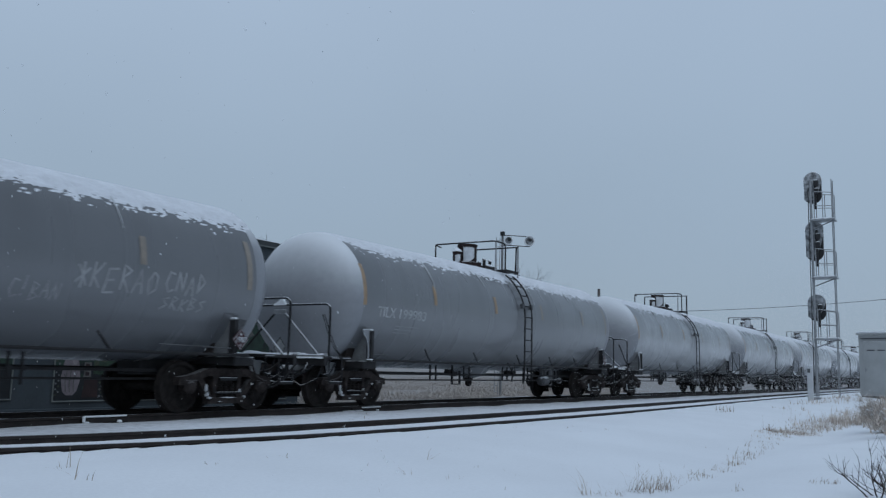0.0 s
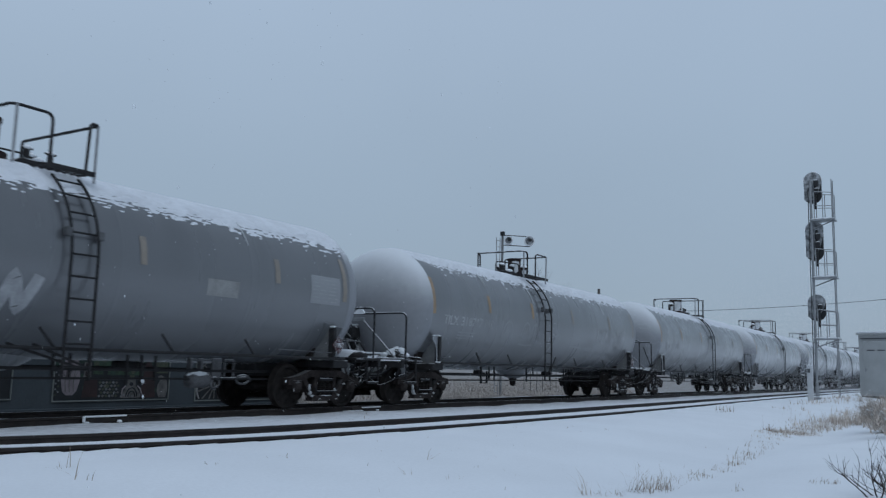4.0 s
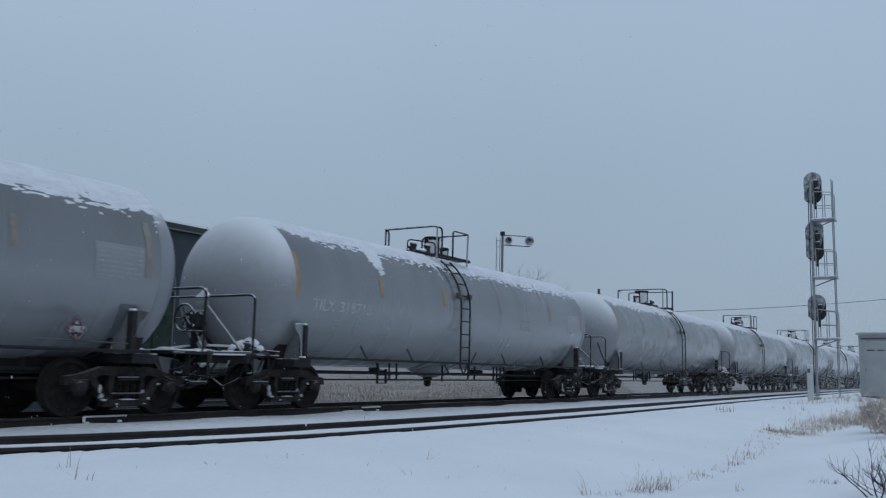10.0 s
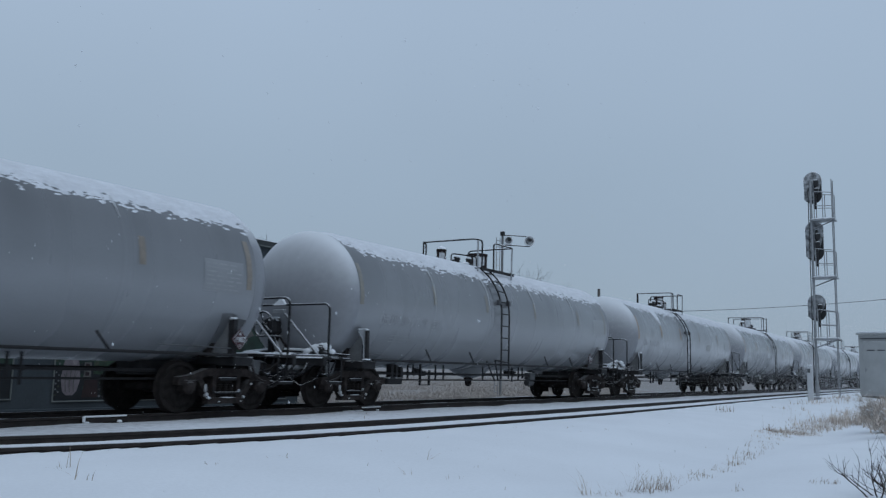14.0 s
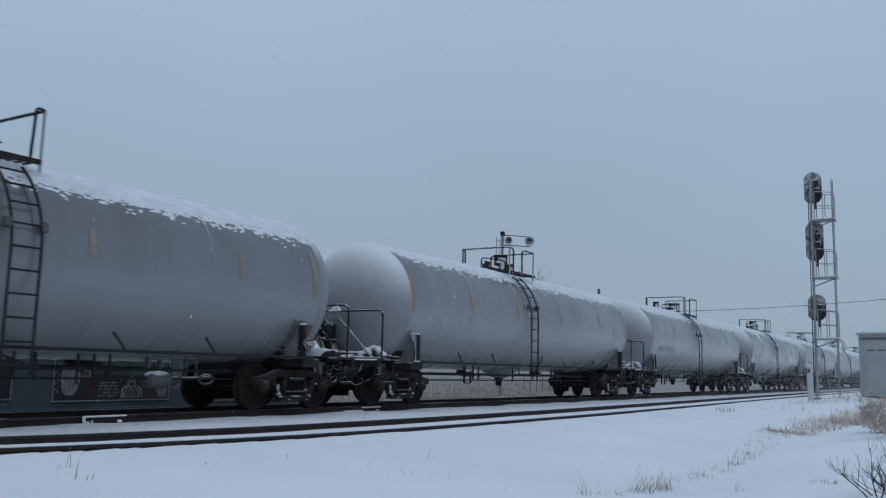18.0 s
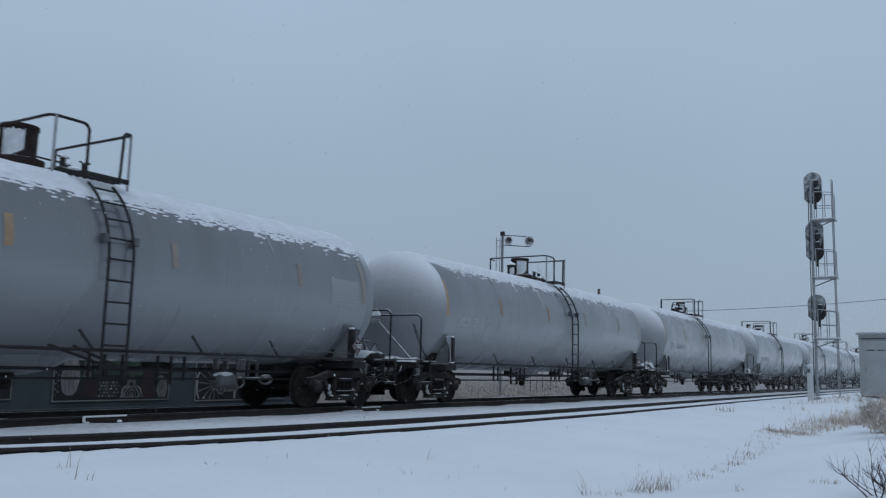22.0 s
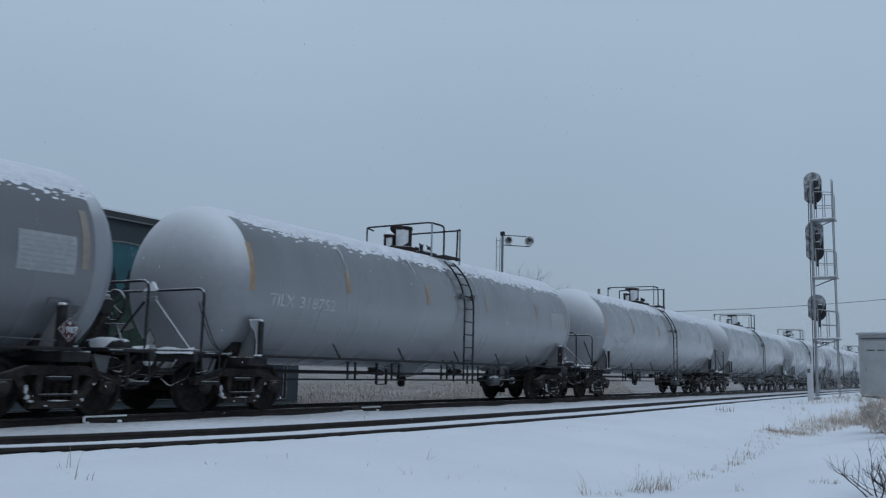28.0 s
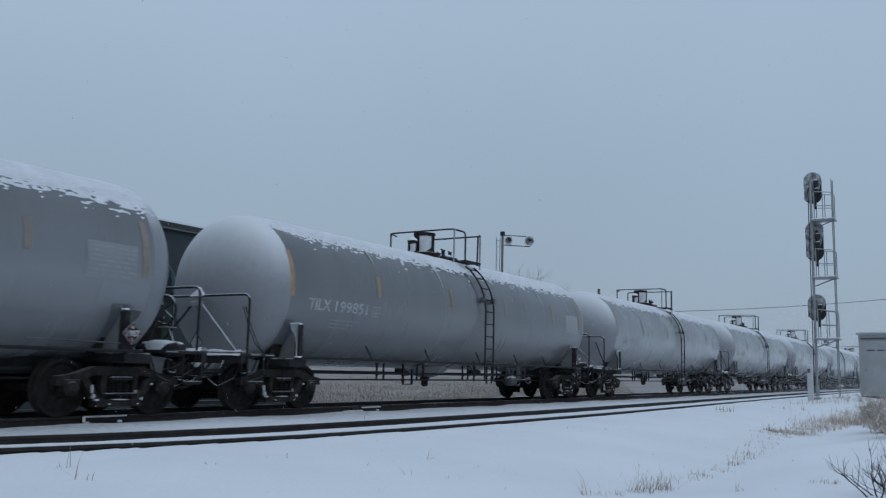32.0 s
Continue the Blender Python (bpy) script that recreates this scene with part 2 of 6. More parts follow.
M_POST = mat("pale_plastic_post", (0.52, 0.53, 0.54), 0.5, 0, 0.12, 3, 40, 0.05, snow=0.95, snow_from=0.5)
M_CABINET = mat("aluminium_cabinet", (0.435, 0.445, 0.44), 0.5, 0.1, 0.14, 2.0, 40, 0.08, snow=0.95, snow_from=0.5)
M_CABDARK = mat("cabinet_seam", (0.09, 0.095, 0.10), 0.6, 0, 0.3, 5, 40, 0.05)
M_GRASS = mat("dead_grass", (0.42, 0.34, 0.265), 0.9, 0, 0.45, 3, 30, 0.0, second=(0.24, 0.18, 0.135), random_tone=0.1)
M_FIELD = mat("frosted_field_grass", (0.42, 0.375, 0.335), 0.95, 0, 0.2, 0.5, 20, 0.0, second=(0.36, 0.318, 0.285))
M_FROST = mat("snow_dusted_dry_grass", (0.68, 0.60, 0.53), 0.95, 0, 0.35, 1.5, 25, 0.0, second=(0.50, 0.42, 0.36))
M_TWIG = mat("dark_bare_twig", (0.05, 0.038, 0.032), 0.85, 0, 0.4, 6, 40, 0.1, snow=0.2, snow_from=0.85)
M_BUSH = mat("pale_dry_stem", (0.48, 0.43, 0.38), 0.9, 0, 0.35, 3, 30, 0.1, snow=0.7, snow_from=0.35)
M_TREE = mat("grey_bare_branch", (0.13, 0.125, 0.12), 0.9, 0, 0.3, 3, 30, 0.1, snow=0.5, snow_from=0.5)
M_WALL = mat("grey_green_building_wall", (0.050, 0.062, 0.071), 0.8, 0, 0.25, 0.8, 25, 0.1)
M_ROOF = mat("dark_roof_metal", (0.045, 0.05, 0.052), 0.6, 0.1, 0.3, 2, 40, 0.05, snow=0.6, snow_from=0.6)
M_FRAME = mat("pale_panel_border", (0.15, 0.165, 0.16), 0.7, 0, 0.2, 3, 40, 0.03)
M_MURALSKY = mat("mural_teal", (0.035, 0.12, 0.145), 0.7, 0, 0.3, 1.6, 30, 0.02)
M_MURALGREEN = mat("mural_green", (0.023, 0.047, 0.034), 0.7, 0, 0.55, 3.5, 30, 0.02)
M_MURALDARK = mat("mural_dark", (0.014, 0.017, 0.02), 0.7, 0, 0.5, 2.5, 30, 0.02)
M_MURALPALE = mat("mural_pale_pink", (0.24, 0.21, 0.22), 0.7, 0, 0.3, 4, 30, 0.02)
M_MURALIRON = mat("mural_iron_grey", (0.14, 0.15, 0.16), 0.7, 0, 0.4, 5, 30, 0.02)
M_MURALWHITE = mat("mural_chalk_white", (0.27, 0.265, 0.27), 0.7, 0, 0.2, 4, 30, 0.02)
M_MURALSPOKE = mat("mural_dull_iron", (0.055, 0.052, 0.05), 0.7, 0, 0.5, 5, 30, 0.02)
M_MURALROCK = mat("mural_grey_rock", (0.13, 0.125, 0.12), 0.7, 0, 0.5, 5, 30, 0.02)
M_MURALOLIVE = mat("mural_olive", (0.06, 0.07, 0.045), 0.7, 0, 0.5, 4, 30, 0.02)
M_MURALPINK = mat("mural_grey_pink", (0.19, 0.165, 0.18), 0.7, 0, 0.3, 4, 30, 0.02)
M_MURALLEAF = mat("mural_leaf_green", (0.032, 0.062, 0.036), 0.7, 0, 0.6, 5, 30, 0.02)
M_MURALBLUE = mat("mural_dark_blue", (0.025, 0.035, 0.055), 0.7, 0, 0.4, 3, 30, 0.02)
M_MURALMAROON = mat("mural_maroon", (0.034, 0.017, 0.017), 0.7, 0, 0.5, 3, 30, 0.02)
M_WOOD = mat("weathered_pole_wood", (0.17, 0.158, 0.15), 0.85, 0, 0.35, 3, 40, 0.2)
M_HOLDER = mat("frosted_holder_plate", (0.36, 0.37, 0.38), 0.6, 0, 0.3, 6, 40, 0.1)
M_STEP = mat("frosted_step_steel", (0.10, 0.102, 0.106), 0.7, 0, 0.3, 5, 50, 0.1, snow=0.6, snow_from=0.0, snow_noise=1.0, snow_soft=0.5, spec=0.2)
M_GLASS = mat("dark_signal_lens", (0.01, 0.012, 0.014), 0.12, 0, 0.1, 3, 30, 0.0, spec=0.6)


# ---------------------------------------------------------------- mesh tools
class Shape:
    """Collects plain geometry for one mesh."""

    def __init__(self):
        self.v, self.f = [], []

    def add(self, verts, faces):
        o = len(self.v)
        self.v.extend([tuple(p) for p in verts])
        self.f.extend([tuple(i + o for i in q) for q in faces])
        return self

    def box(self, x0, y0, z0, x1, y1, z1, bevel=0.0, m=None):
        c, h = Vector(((x0 + x1) / 2, (y0 + y1) / 2, (z0 + z1) / 2)), Vector((abs(x1 - x0) / 2, abs(y1 - y0) / 2, abs(z1 - z0) / 2))
        if bevel <= 0:
            vs = [Vector((sx * h.x, sy * h.y, sz * h.z)) for sx in (-1, 1) for sy in (-1, 1) for sz in (-1, 1)]
            fs = [(0, 1, 3, 2), (4, 6, 7, 5), (0, 4, 5, 1), (2, 3, 7, 6), (0, 2, 6, 4), (1, 5, 7, 3)]
        else:
            b = min(bevel, h.x * 0.9, h.y * 0.9, h.z * 0.9)
            bm = bmesh.new()
            bmesh.ops.create_cube(bm, size=1.0)
            for w in bm.verts:
                w.co = Vector((w.co.x * 2 * h.x, w.co.y * 2 * h.y, w.co.z * 2 * h.z))
            bmesh.ops.bevel(bm, geom=bm.edges[:], offset=b, segments=1, affect="EDGES")
            bm.verts.index_update()
            vs = [w.co.copy() for w in bm.verts]
            fs = [tuple(w.index for w in q.verts) for q in bm.faces]
            bm.free()
        vs = [p + c for p in vs]
        if m is not None:
            vs = [m @ p for p in vs]
        return self.add(vs, fs)

    def cyl(self, a, b, r, n=12, r2=None, caps=True):
        a, b = Vector(a), Vector(b)
        d = (b - a).normalized()
        u = d.orthogonal().normalized()
        w = d.cross(u)
        r2 = r if r2 is None else r2
        ring = [u * math.cos(2 * math.pi * i / n) + w * math.sin(2 * math.pi * i / n) for i in range(n)]
        vs = [a + p * r for p in ring] + [b + p * r2 for p in ring]
        fs = [(i, (i + 1) % n, n + (i + 1) % n, n + i) for i in range(n)]
        if caps:
            fs += [tuple(range(n - 1, -1, -1)), tuple(range(n, 2 * n))]
        return self.add(vs, fs)

    def tube(self, pts, r, n=8, closed=False):
        pts = [Vector(p) for p in pts]
        k = len(pts)
        prev = None
        vs = []
        for i, p in enumerate(pts):
            a = pts[(i - 1) % k] if closed or i > 0 else p
            b = pts[(i + 1) % k] if closed or i < k - 1 else p
            d = (b - a).normalized()
            u = (prev - d * prev.dot(d)).normalized() if prev is not None and (prev - d * prev.dot(d)).length > 1e-5 else d.orthogonal().normalized()
            prev = u
            w = d.cross(u)
            rr = r[i] if isinstance(r, (list, tuple)) else r
            vs += [p + (u * math.cos(2 * math.pi * j / n) + w * math.sin(2 * math.pi * j / n)) * rr for j in range(n)]
        fs = []
        for i in range(k if closed else k - 1):
            o, q = i * n, ((i + 1) % k) * n
            fs += [(o + j, o + (j + 1) % n, q + (j + 1) % n, q + j) for j in range(n)]
        if not closed:
            fs += [tuple(range(n - 1, -1, -1)), tuple(range((k - 1) * n, k * n))]
        return self.add(vs, fs)

    def turn(self, prof, axis="z", at=(0, 0, 0), n=24):
        """Lathe: prof holds (radius, height) pairs."""
        at = Vector(at)
        vs, fs = [], []
        for rr, h in prof:
            for i in range(n):
                c, s = math.cos(2 * math.pi * i / n) * rr, math.sin(2 * math.pi * i / n) * rr
                vs.append(at + Vector({"z": (c, s, h), "y": (s, h, c), "x": (h, c, s)}[axis]))
        for k in range(len(prof) - 1):
            fs += [(k * n + i, k * n + (i + 1) % n, (k + 1) * n + (i + 1) % n, (k + 1) * n + i) for i in range(n)]
        fs += [tuple(range(n - 1, -1, -1)), tuple(range((len(prof) - 1) * n, len(prof) * n))]
        return self.add(vs, fs)

    def plate(self, outline, axis, lo, hi):
        """A flat outline of (u, v) pairs drawn out between lo and hi along an axis."""
        put = {"x": lambda u, v, d: (d, u, v), "y": lambda u, v, d: (u, d, v), "z": lambda u, v, d: (u, v, d)}[axis]
        n = len(outline)
        vs = [put(u, v, lo) for u, v in outline] + [put(u, v, hi) for u, v in outline]
        fs = [(i, (i + 1) % n, n + (i + 1) % n, n + i) for i in range(n)] + [tuple(range(n - 1, -1, -1)), tuple(range(n, 2 * n))]
        return self.add(vs, fs)


def mesh_of(name, shape, material, smooth=35):
    me = bpy.data.meshes.new(name)
    me.from_pydata(shape.v, [], shape.f)
    bm = bmesh.new()
    bm.from_mesh(me)
    if len(bm.faces) < 20000:
        bmesh.ops.recalc_face_normals(bm, faces=bm.faces[:])
    bm.to_mesh(me)
    bm.free()
    me.materials.append(material)
    if smooth:
        me.polygons.foreach_set("use_smooth", [True] * len(me.polygons))
        me.set_sharp_from_angle(angle=radians(smooth))
    return me


def part(name, shape, material, parent=None, label="", smooth=35):
    me = shape if isinstance(shape, bpy.types.Mesh) else mesh_of(name, shape, material, smooth)
    ob = new(name, me)
    if parent is not None:
        ob.parent = parent
    return tagged(ob, label)


def thing(name, x, y, z, label, category, group="", kind="", turn=0):
    ob = new(name)
    ob.matrix_basis = pose(x, y, z, 0, 0, turn)
    return tagged(ob, label, category, group, kind)


def round_path(pts, r, seg=4):
    """A polyline with rounded corners."""
    pts = [Vector(p) for p in pts]
    out = [pts[0]]
    for a, p, b in zip(pts, pts[1:], pts[2:]):
        d1, d2 = (a - p), (b - p)
        k = min(r, d1.length * 0.45, d2.length * 0.45)
        s, e = p + d1.normalized() * k, p + d2.normalized() * k
        for i in range(seg + 1):
            t = i / seg
            out.append(s * (1 - t) ** 2 + p * 2 * t * (1 - t) + e * t * t)
    out.append(pts[-1])
    return out


# ---------------------------------------------------------------- ground and tracks
SIDING = [(-60, 11.6), (-20, 10.4), (-6, 9.7), (4, 9.6), (7, 8.86), (10, 8.45), (17, 8.28), (25, 8.38), (36, 8.65), (52, 8.95), (80, 9.1), (130, 9.1), (420, 9.1)]
SIDING_Z = -0.02


def siding_y(x):
    pts = SIDING
    for i in range(len(pts) - 1):
        if x <= pts[i + 1][0] or i == len(pts) - 2:
            (x0, y0), (x1, y1) = pts[i], pts[i + 1]
            xa, ya = pts[max(i - 1, 0)]
            xb, yb = pts[min(i + 2, len(pts) - 1)]
            m0 = (y1 - ya) / max(x1 - xa, 1e-6)
            m1 = (yb - y0) / max(xb - x0, 1e-6)
            t, h = (x - x0) / (x1 - x0), x1 - x0
            return ((2 * t ** 3 - 3 * t * t + 1) * y0 + (t ** 3 - 2 * t * t + t) * h * m0 + (3 * t * t - 2 * t ** 3) * y1 + (t ** 3 - t * t) * h * m1)


def step(a, b, v):
    t = min(1, max(0, (v - a) / (b - a)))
    return t * t * (3 - 2 * t)


def ground_z(x, y):
    sy = siding_y(max(-60, min(x, 419)))
    z = -0.115
    # near side falls away to the verge
    z -= 0.30 * step(sy - 1.6, sy - 5.2, y) if y < sy - 1.6 else 0
    z += 0.56 * math.exp(-((x - 39.5) / 10.0) ** 2 - ((y - 4.1) / 1.9) ** 2)
    # a low drift along the verge
    z += 0.13 * (1 - step(2.1, 3.3, y + 0.25 * math.sin(x * 0.7))) * step(5.0, 9.0, x) * (1 - step(24.0, 30.0, x))
    # far side: ditch and field
    wide = 1.3 * step(25.0, 30.0, x)
    z -= 0.42 * step(TRACK_Y + 1.3 + wide, TRACK_Y + 4.0 + wide, y)
    z -= 0.22 * step(TRACK_Y + 4.0, TRACK_Y + 8.0, y) * (1 - step(27.0, 33.0, x))
    # the far field climbs a little
    z += 2.7 * step(42.0, 110.0, y)
    # snow lies lower beside the rails
    for c, top in ((sy, SIDING_Z), (TRACK_Y, 0.0)):
        for r in (c - 0.7525, c + 0.7525):
            if top < 0 and r < c and y < r:
                z += 0.045 * math.exp(-((y - r) / 0.5) ** 2)   # drifted against the outer side
            else:
                z -= 0.025 * math.exp(-((y - r) / 0.09) ** 2)
        if abs(y - c) < 0.70:
            z += 0.012
    away = min(1, max(0, (abs(y - sy) - 0.8) / 1.0))
    p = Vector((x * 0.55, y * 0.55, 0))
    z += (0.035 * noise.noise(p) + 0.012 * noise.noise(p * 4.1)) * (0.25 + 0.75 * away) * (1 if y < TRACK_Y + 3 else 2.0)
    return z


def spread(lo, hi, fine_lo, fine_hi, d, grow):
    out, v, s = [], fine_lo, d
    while v < fine_hi:
        out.append(v)
        v += d
    while v < hi:
        out.append(v)
        s *= grow
        v += s
    out.append(hi)
    v, s = fine_lo, d
    while v > lo:
        s *= grow
        v -= s
        out.insert(0, max(v, lo))
    return out


def make_ground():
    xs = spread(-2500, 4000, -4, 44, 0.2, 1.09)
    ys = spread(-2500, 4000, 0.5, 15.5, 0.085, 1.09)
    vs = [(x, y, ground_z(x, y)) for y in ys for x in xs]
    n = len(xs)
    fs = [(j * n + i, j * n + i + 1, (j + 1) * n + i + 1, (j + 1) * n + i) for j in range(len(ys) - 1) for i in range(n - 1)]
    s = Shape()
    s.v, s.f = vs, fs
    g = part("ground", s, M_GROUND, None, smooth=0)
    g.data.polygons.foreach_set("use_smooth", [True] * len(g.data.polygons))
    tagged(g, "fresh blue-white snow over level trackside ground", "snow", kind="structure")


make_ground()

RAIL_PROFILE = [(-0.036, 0), (-0.036, -0.034), (-0.010, -0.050), (-0.010, -0.140), (-0.070, -0.158), (-0.070, -0.172),
                (0.070, -0.172), (0.070, -0.158), (0.010, -0.140), (0.010, -0.050), (0.036, -0.034), (0.036, 0)]


def make_rail(name, centre, offset, top, label):
    xs = spread(-60, 420, -5, 60, 1.0, 1.1)
    s = Shape()
    n = len(RAIL_PROFILE)
    for x in xs:
        y = (siding_y(x) if centre is None else centre) + offset
        s.v += [(x, y + a, top + b) for a, b in RAIL_PROFILE]
    for i in range(len(xs) - 1):
        s.f += [(i * n + j, i * n + (j + 1) % n, (i + 1) * n + (j + 1) % n, (i + 1) * n + j) for j in range(n)]
    r = part(name, s, M_RAIL, None, smooth=20)
    r.data.materials.append(M_RAILTOP)
    for p in r.data.polygons:
        if p.normal.z > 0.9 and p.center.z > top - 0.01:
            p.material_index = 1
    return tagged(r, label, "rail", kind="structure")


make_rail("rail_1", None, -0.7525, SIDING_Z, "rusty siding rail standing proud of the snow")
make_rail("rail_2", None, 0.7525, SIDING_Z, "rusty siding rail standing proud of the snow")
main_rail = make_rail("rail_3", TRACK_Y, -0.7525, 0.0, "rusty main line rail under the tank cars")
make_rail("rail_4", TRACK_Y, 0.7525, 0.0, "rusty main line rail under the tank cars")
for jx in (9.3, 16.3):
    j = Shape().box(jx - 0.45, TRACK_Y - 0.7525 - 0.055, -0.10, jx + 0.45, TRACK_Y - 0.7525 - 0.012, -0.03, 0.008)
    bar = part("joint_bar", j, M_RAIL, main_rail)
    y0 = TRACK_Y - 0.7525
    if jx < 12:
        lie = Shape().box(jx - 0.42, y0 - 0.085, -0.022, jx + 0.40, y0 - 0.02, 0.006, 0.012).box(jx - 0.44, y0 - 0.09, -0.10, jx - 0.40, y0 - 0.03, -0.005, 0.012).box(jx - 0.41, y0 - 0.11, -0.12, jx - 0.33, y0 - 0.03, -0.085, 0.015).box(jx + 0.22, y0 - 0.10, -0.12, jx + 0.30, y0 - 0.03, -0.075, 0.015)
    else:
        lie = Shape().box(jx - 0.10, y0 - 0.085, -0.045, jx + 0.62, y0 - 0.02, -0.022, 0.010).box(jx + 0.46, y0 - 0.10, -0.12, jx + 0.54, y0 - 0.03, -0.085, 0.015)
        for bx, bw in ((-0.72, 0.06), (-0.52, 0.10), (-0.30, 0.07), (-0.16, 0.05)):
            lie.box(jx + bx - bw, y0 - 0.11, -0.115, jx + bx + bw, y0 - 0.03, -0.088, 0.012)
    part("snow_line", lie, M_SNOWCAP, main_rail, "line of snow on the joint bar")


# ---------------------------------------------------------------- tank cars
ZC, R = 2.42, 1.53      # tank centre and radius
SEAM, SEAM_REAR, DEPTH = 7.2, 7.42, 0.72  # where the dished heads begin at the front and the rear, and how far they bulge


def on_tank(x, z, out=0.006):
    """A point of the near tank side, from its place along the car and its unrolled height."""
    a = (z - ZC) / R
    return (x, -(R + out) * math.cos(a), ZC + (R + out) * math.sin(a))


def ribbon(s, pts, width, out=0.006):
    """A painted stroke on the near tank side."""
    fine = []
    for (ax, az), (bx, bz) in zip(pts, pts[1:]):
        m = max(1, int(math.hypot(bx - ax, bz - az) / 0.06))
        fine += [(ax + (bx - ax) * i / m, az + (bz - az) * i / m) for i in range(m)]
    pts = fine + [pts[-1]]
    k = len(pts)
    rows = []
    for i, (x, z) in enumerate(pts):
        ax, az = pts[max(i - 1, 0)]
        bx, bz = pts[min(i + 1, k - 1)]
        dx, dz = bx - ax, bz - az
        l = math.hypot(dx, dz) or 1
        rows.append((on_tank(x - dz / l * width / 2, z + dx / l * width / 2, out), on_tank(x + dz / l * width / 2, z - dx / l * width / 2, out)))
    vs = [p for r in rows for p in r]
    s.add(vs, [(2 * i, 2 * i + 1, 2 * i + 3, 2 * i + 2) for i in range(k - 1)])


def patch_on_tank(s, x0, x1, z0, z1, out=0.005, n=6):
    vs = []
    for i in range(n + 1):
        z = z0 + (z1 - z0) * i / n
        vs += [on_tank(x0, z, out), on_tank(x1, z, out)]
    s.add(vs, [(2 * i, 2 * i + 1, 2 * i + 3, 2 * i + 2) for i in range(n)])


def lettering(text, x, z, height, width):
    """Stencilled words wrapped on the near tank side, from x, with their foot at z."""
    cu = bpy.data.curves.new("words", "FONT")
    cu.body, cu.size, cu.resolution_u, cu.offset = text, 1.0, 3, 0.014
    tmp = bpy.data.objects.new("words", cu)
    scene.collection.objects.link(tmp)
    me = bpy.data.meshes.new_from_object(tmp)
    us = [v.co.x for v in me.vertices]
    hs = [v.co.y for v in me.vertices]
    kx, kz, u0, h0 = width / (max(us) - min(us)), height / (max(hs) - min(hs)), min(us), min(hs)
    for v in me.vertices:
        v.co = Vector(on_tank(x + (v.co.x - u0) * kx, z + (v.co.y - h0) * kz, 0.007))
    scene.collection.objects.unlink(tmp)
    bpy.data.objects.remove(tmp)
    bpy.data.curves.remove(cu)
    return me


def tank_shape(back=0.0):
    s = Shape()
    n = 72
    xs = [-SEAM_REAR - back, -4.4, -1.6, 1.3, 4.2, SEAM]
    prof = []
    for i, x in enumerate(xs):
        if 0 < i < len(xs) - 1:
            prof += [(R, x - 0.06), (R, x - 0.03), (R + 0.002, x - 0.015), (R + 0.002, x + 0.015), (R, x + 0.03), (R, x + 0.06)]
        else:
            prof.append((R, x))
    return s.turn(prof, "x", (0, 0, ZC), n)


def head_shape(side, back=0.0):
    """back: how much further out the rear seam lies, the head being that much flatter."""
    seam = SEAM if side > 0 else SEAM_REAR + back
    deep = DEPTH - (back if side < 0 else 0)
    prof = [(R + 0.004, side * (seam - 0.06)), (R + 0.008, side * seam), (R + 0.004, side * (seam + 0.05))]
    for i in range(1, 15):
        a = math.pi / 2 * i / 14
        prof.append((max(R * math.cos(a), 0.01), side * (seam + 0.05 + deep * math.sin(a))))
    return Shape().turn(prof, "x", (0, 0, ZC), 72)


def snow_cap(seed, reach, bands=()):
    """Ragged snow along the top of the tank; bands: places where it slid further down the side."""
    rnd = Vector((seed * 7.3, seed * 3.1, seed))
    xs = [(-SEAM_REAR - 0.04) + i * 0.038 for i in range(int((SEAM + SEAM_REAR + 0.45) / 0.038) + 1)]
    # fine along the ragged near edge, coarse over the top and the far side
    th = [-70 + i * 1.0 for i in range(50)] + [-20 + i * 4.5 for i in range(21)]
    h = {}
    vs = []
    for i, x in enumerate(xs):
        over = max(0.0, x - SEAM)
        rad = R * math.sqrt(max(0.02, 1 - (over / (DEPTH + 0.06)) ** 2))
        pull = -9 * math.exp(-((x + SEAM_REAR) / 0.5) ** 2) + sum(d * math.exp(-((x - c) / w) ** 2) for c, w, d in bands)
        for j, a in enumerate(th):
            q = Vector((x * 1.0, a * 0.055, 0)) + rnd
            e = (reach + 3.2 * x / SEAM + pull - abs(a)) / 9.0 + 0.35 * noise.noise(q * 1.9) + 1.1 * noise.noise(Vector((x * 3.9, a * 0.42, 0)) + rnd) + 0.9 * noise.noise(Vector((x * 7.2, a * 0.62, 3)) + rnd) + 0.8 * noise.noise(Vector((x * 12.5, a * 0.85, 7)) + rnd)
            t = 0.040 * min(1.0, max(-1.0, 0.8 * e)) + 0.010 * noise.noise(q * 2.7) * min(1, abs(e))
            t *= 1.0 if over == 0 else max(0.05, 1 - over / 0.42)
            if t > 0:
                t *= step(-SEAM_REAR - 0.06, -SEAM_REAR + 0.22, x)
            h[i, j] = t
            rr = rad + max(t, -0.004)
            vs.append((x, -math.sin(radians(a)) * rr * -1, ZC + math.cos(radians(a)) * rr))
    m = len(th)
    fs = []
    for i in range(len(xs) - 1):
        for j in range(m - 1):
            if max(h[i, j], h[i + 1, j], h[i, j + 1], h[i + 1, j + 1]) > 0.003:
                fs.append((i * m + j, i * m + j + 1, (i + 1) * m + j + 1, (i + 1) * m + j))
    used = sorted({k for f in fs for k in f})
    at = {k: i for i, k in enumerate(used)}
    s = Shape()
    s.v, s.f = [vs[k] for k in used], [tuple(at[k] for k in f) for f in fs]
    me = mesh_of("snow_cover", s, M_TANKSNOW, 0)
    me.polygons.foreach_set("use_smooth", [True] * len(me.polygons))
    return me


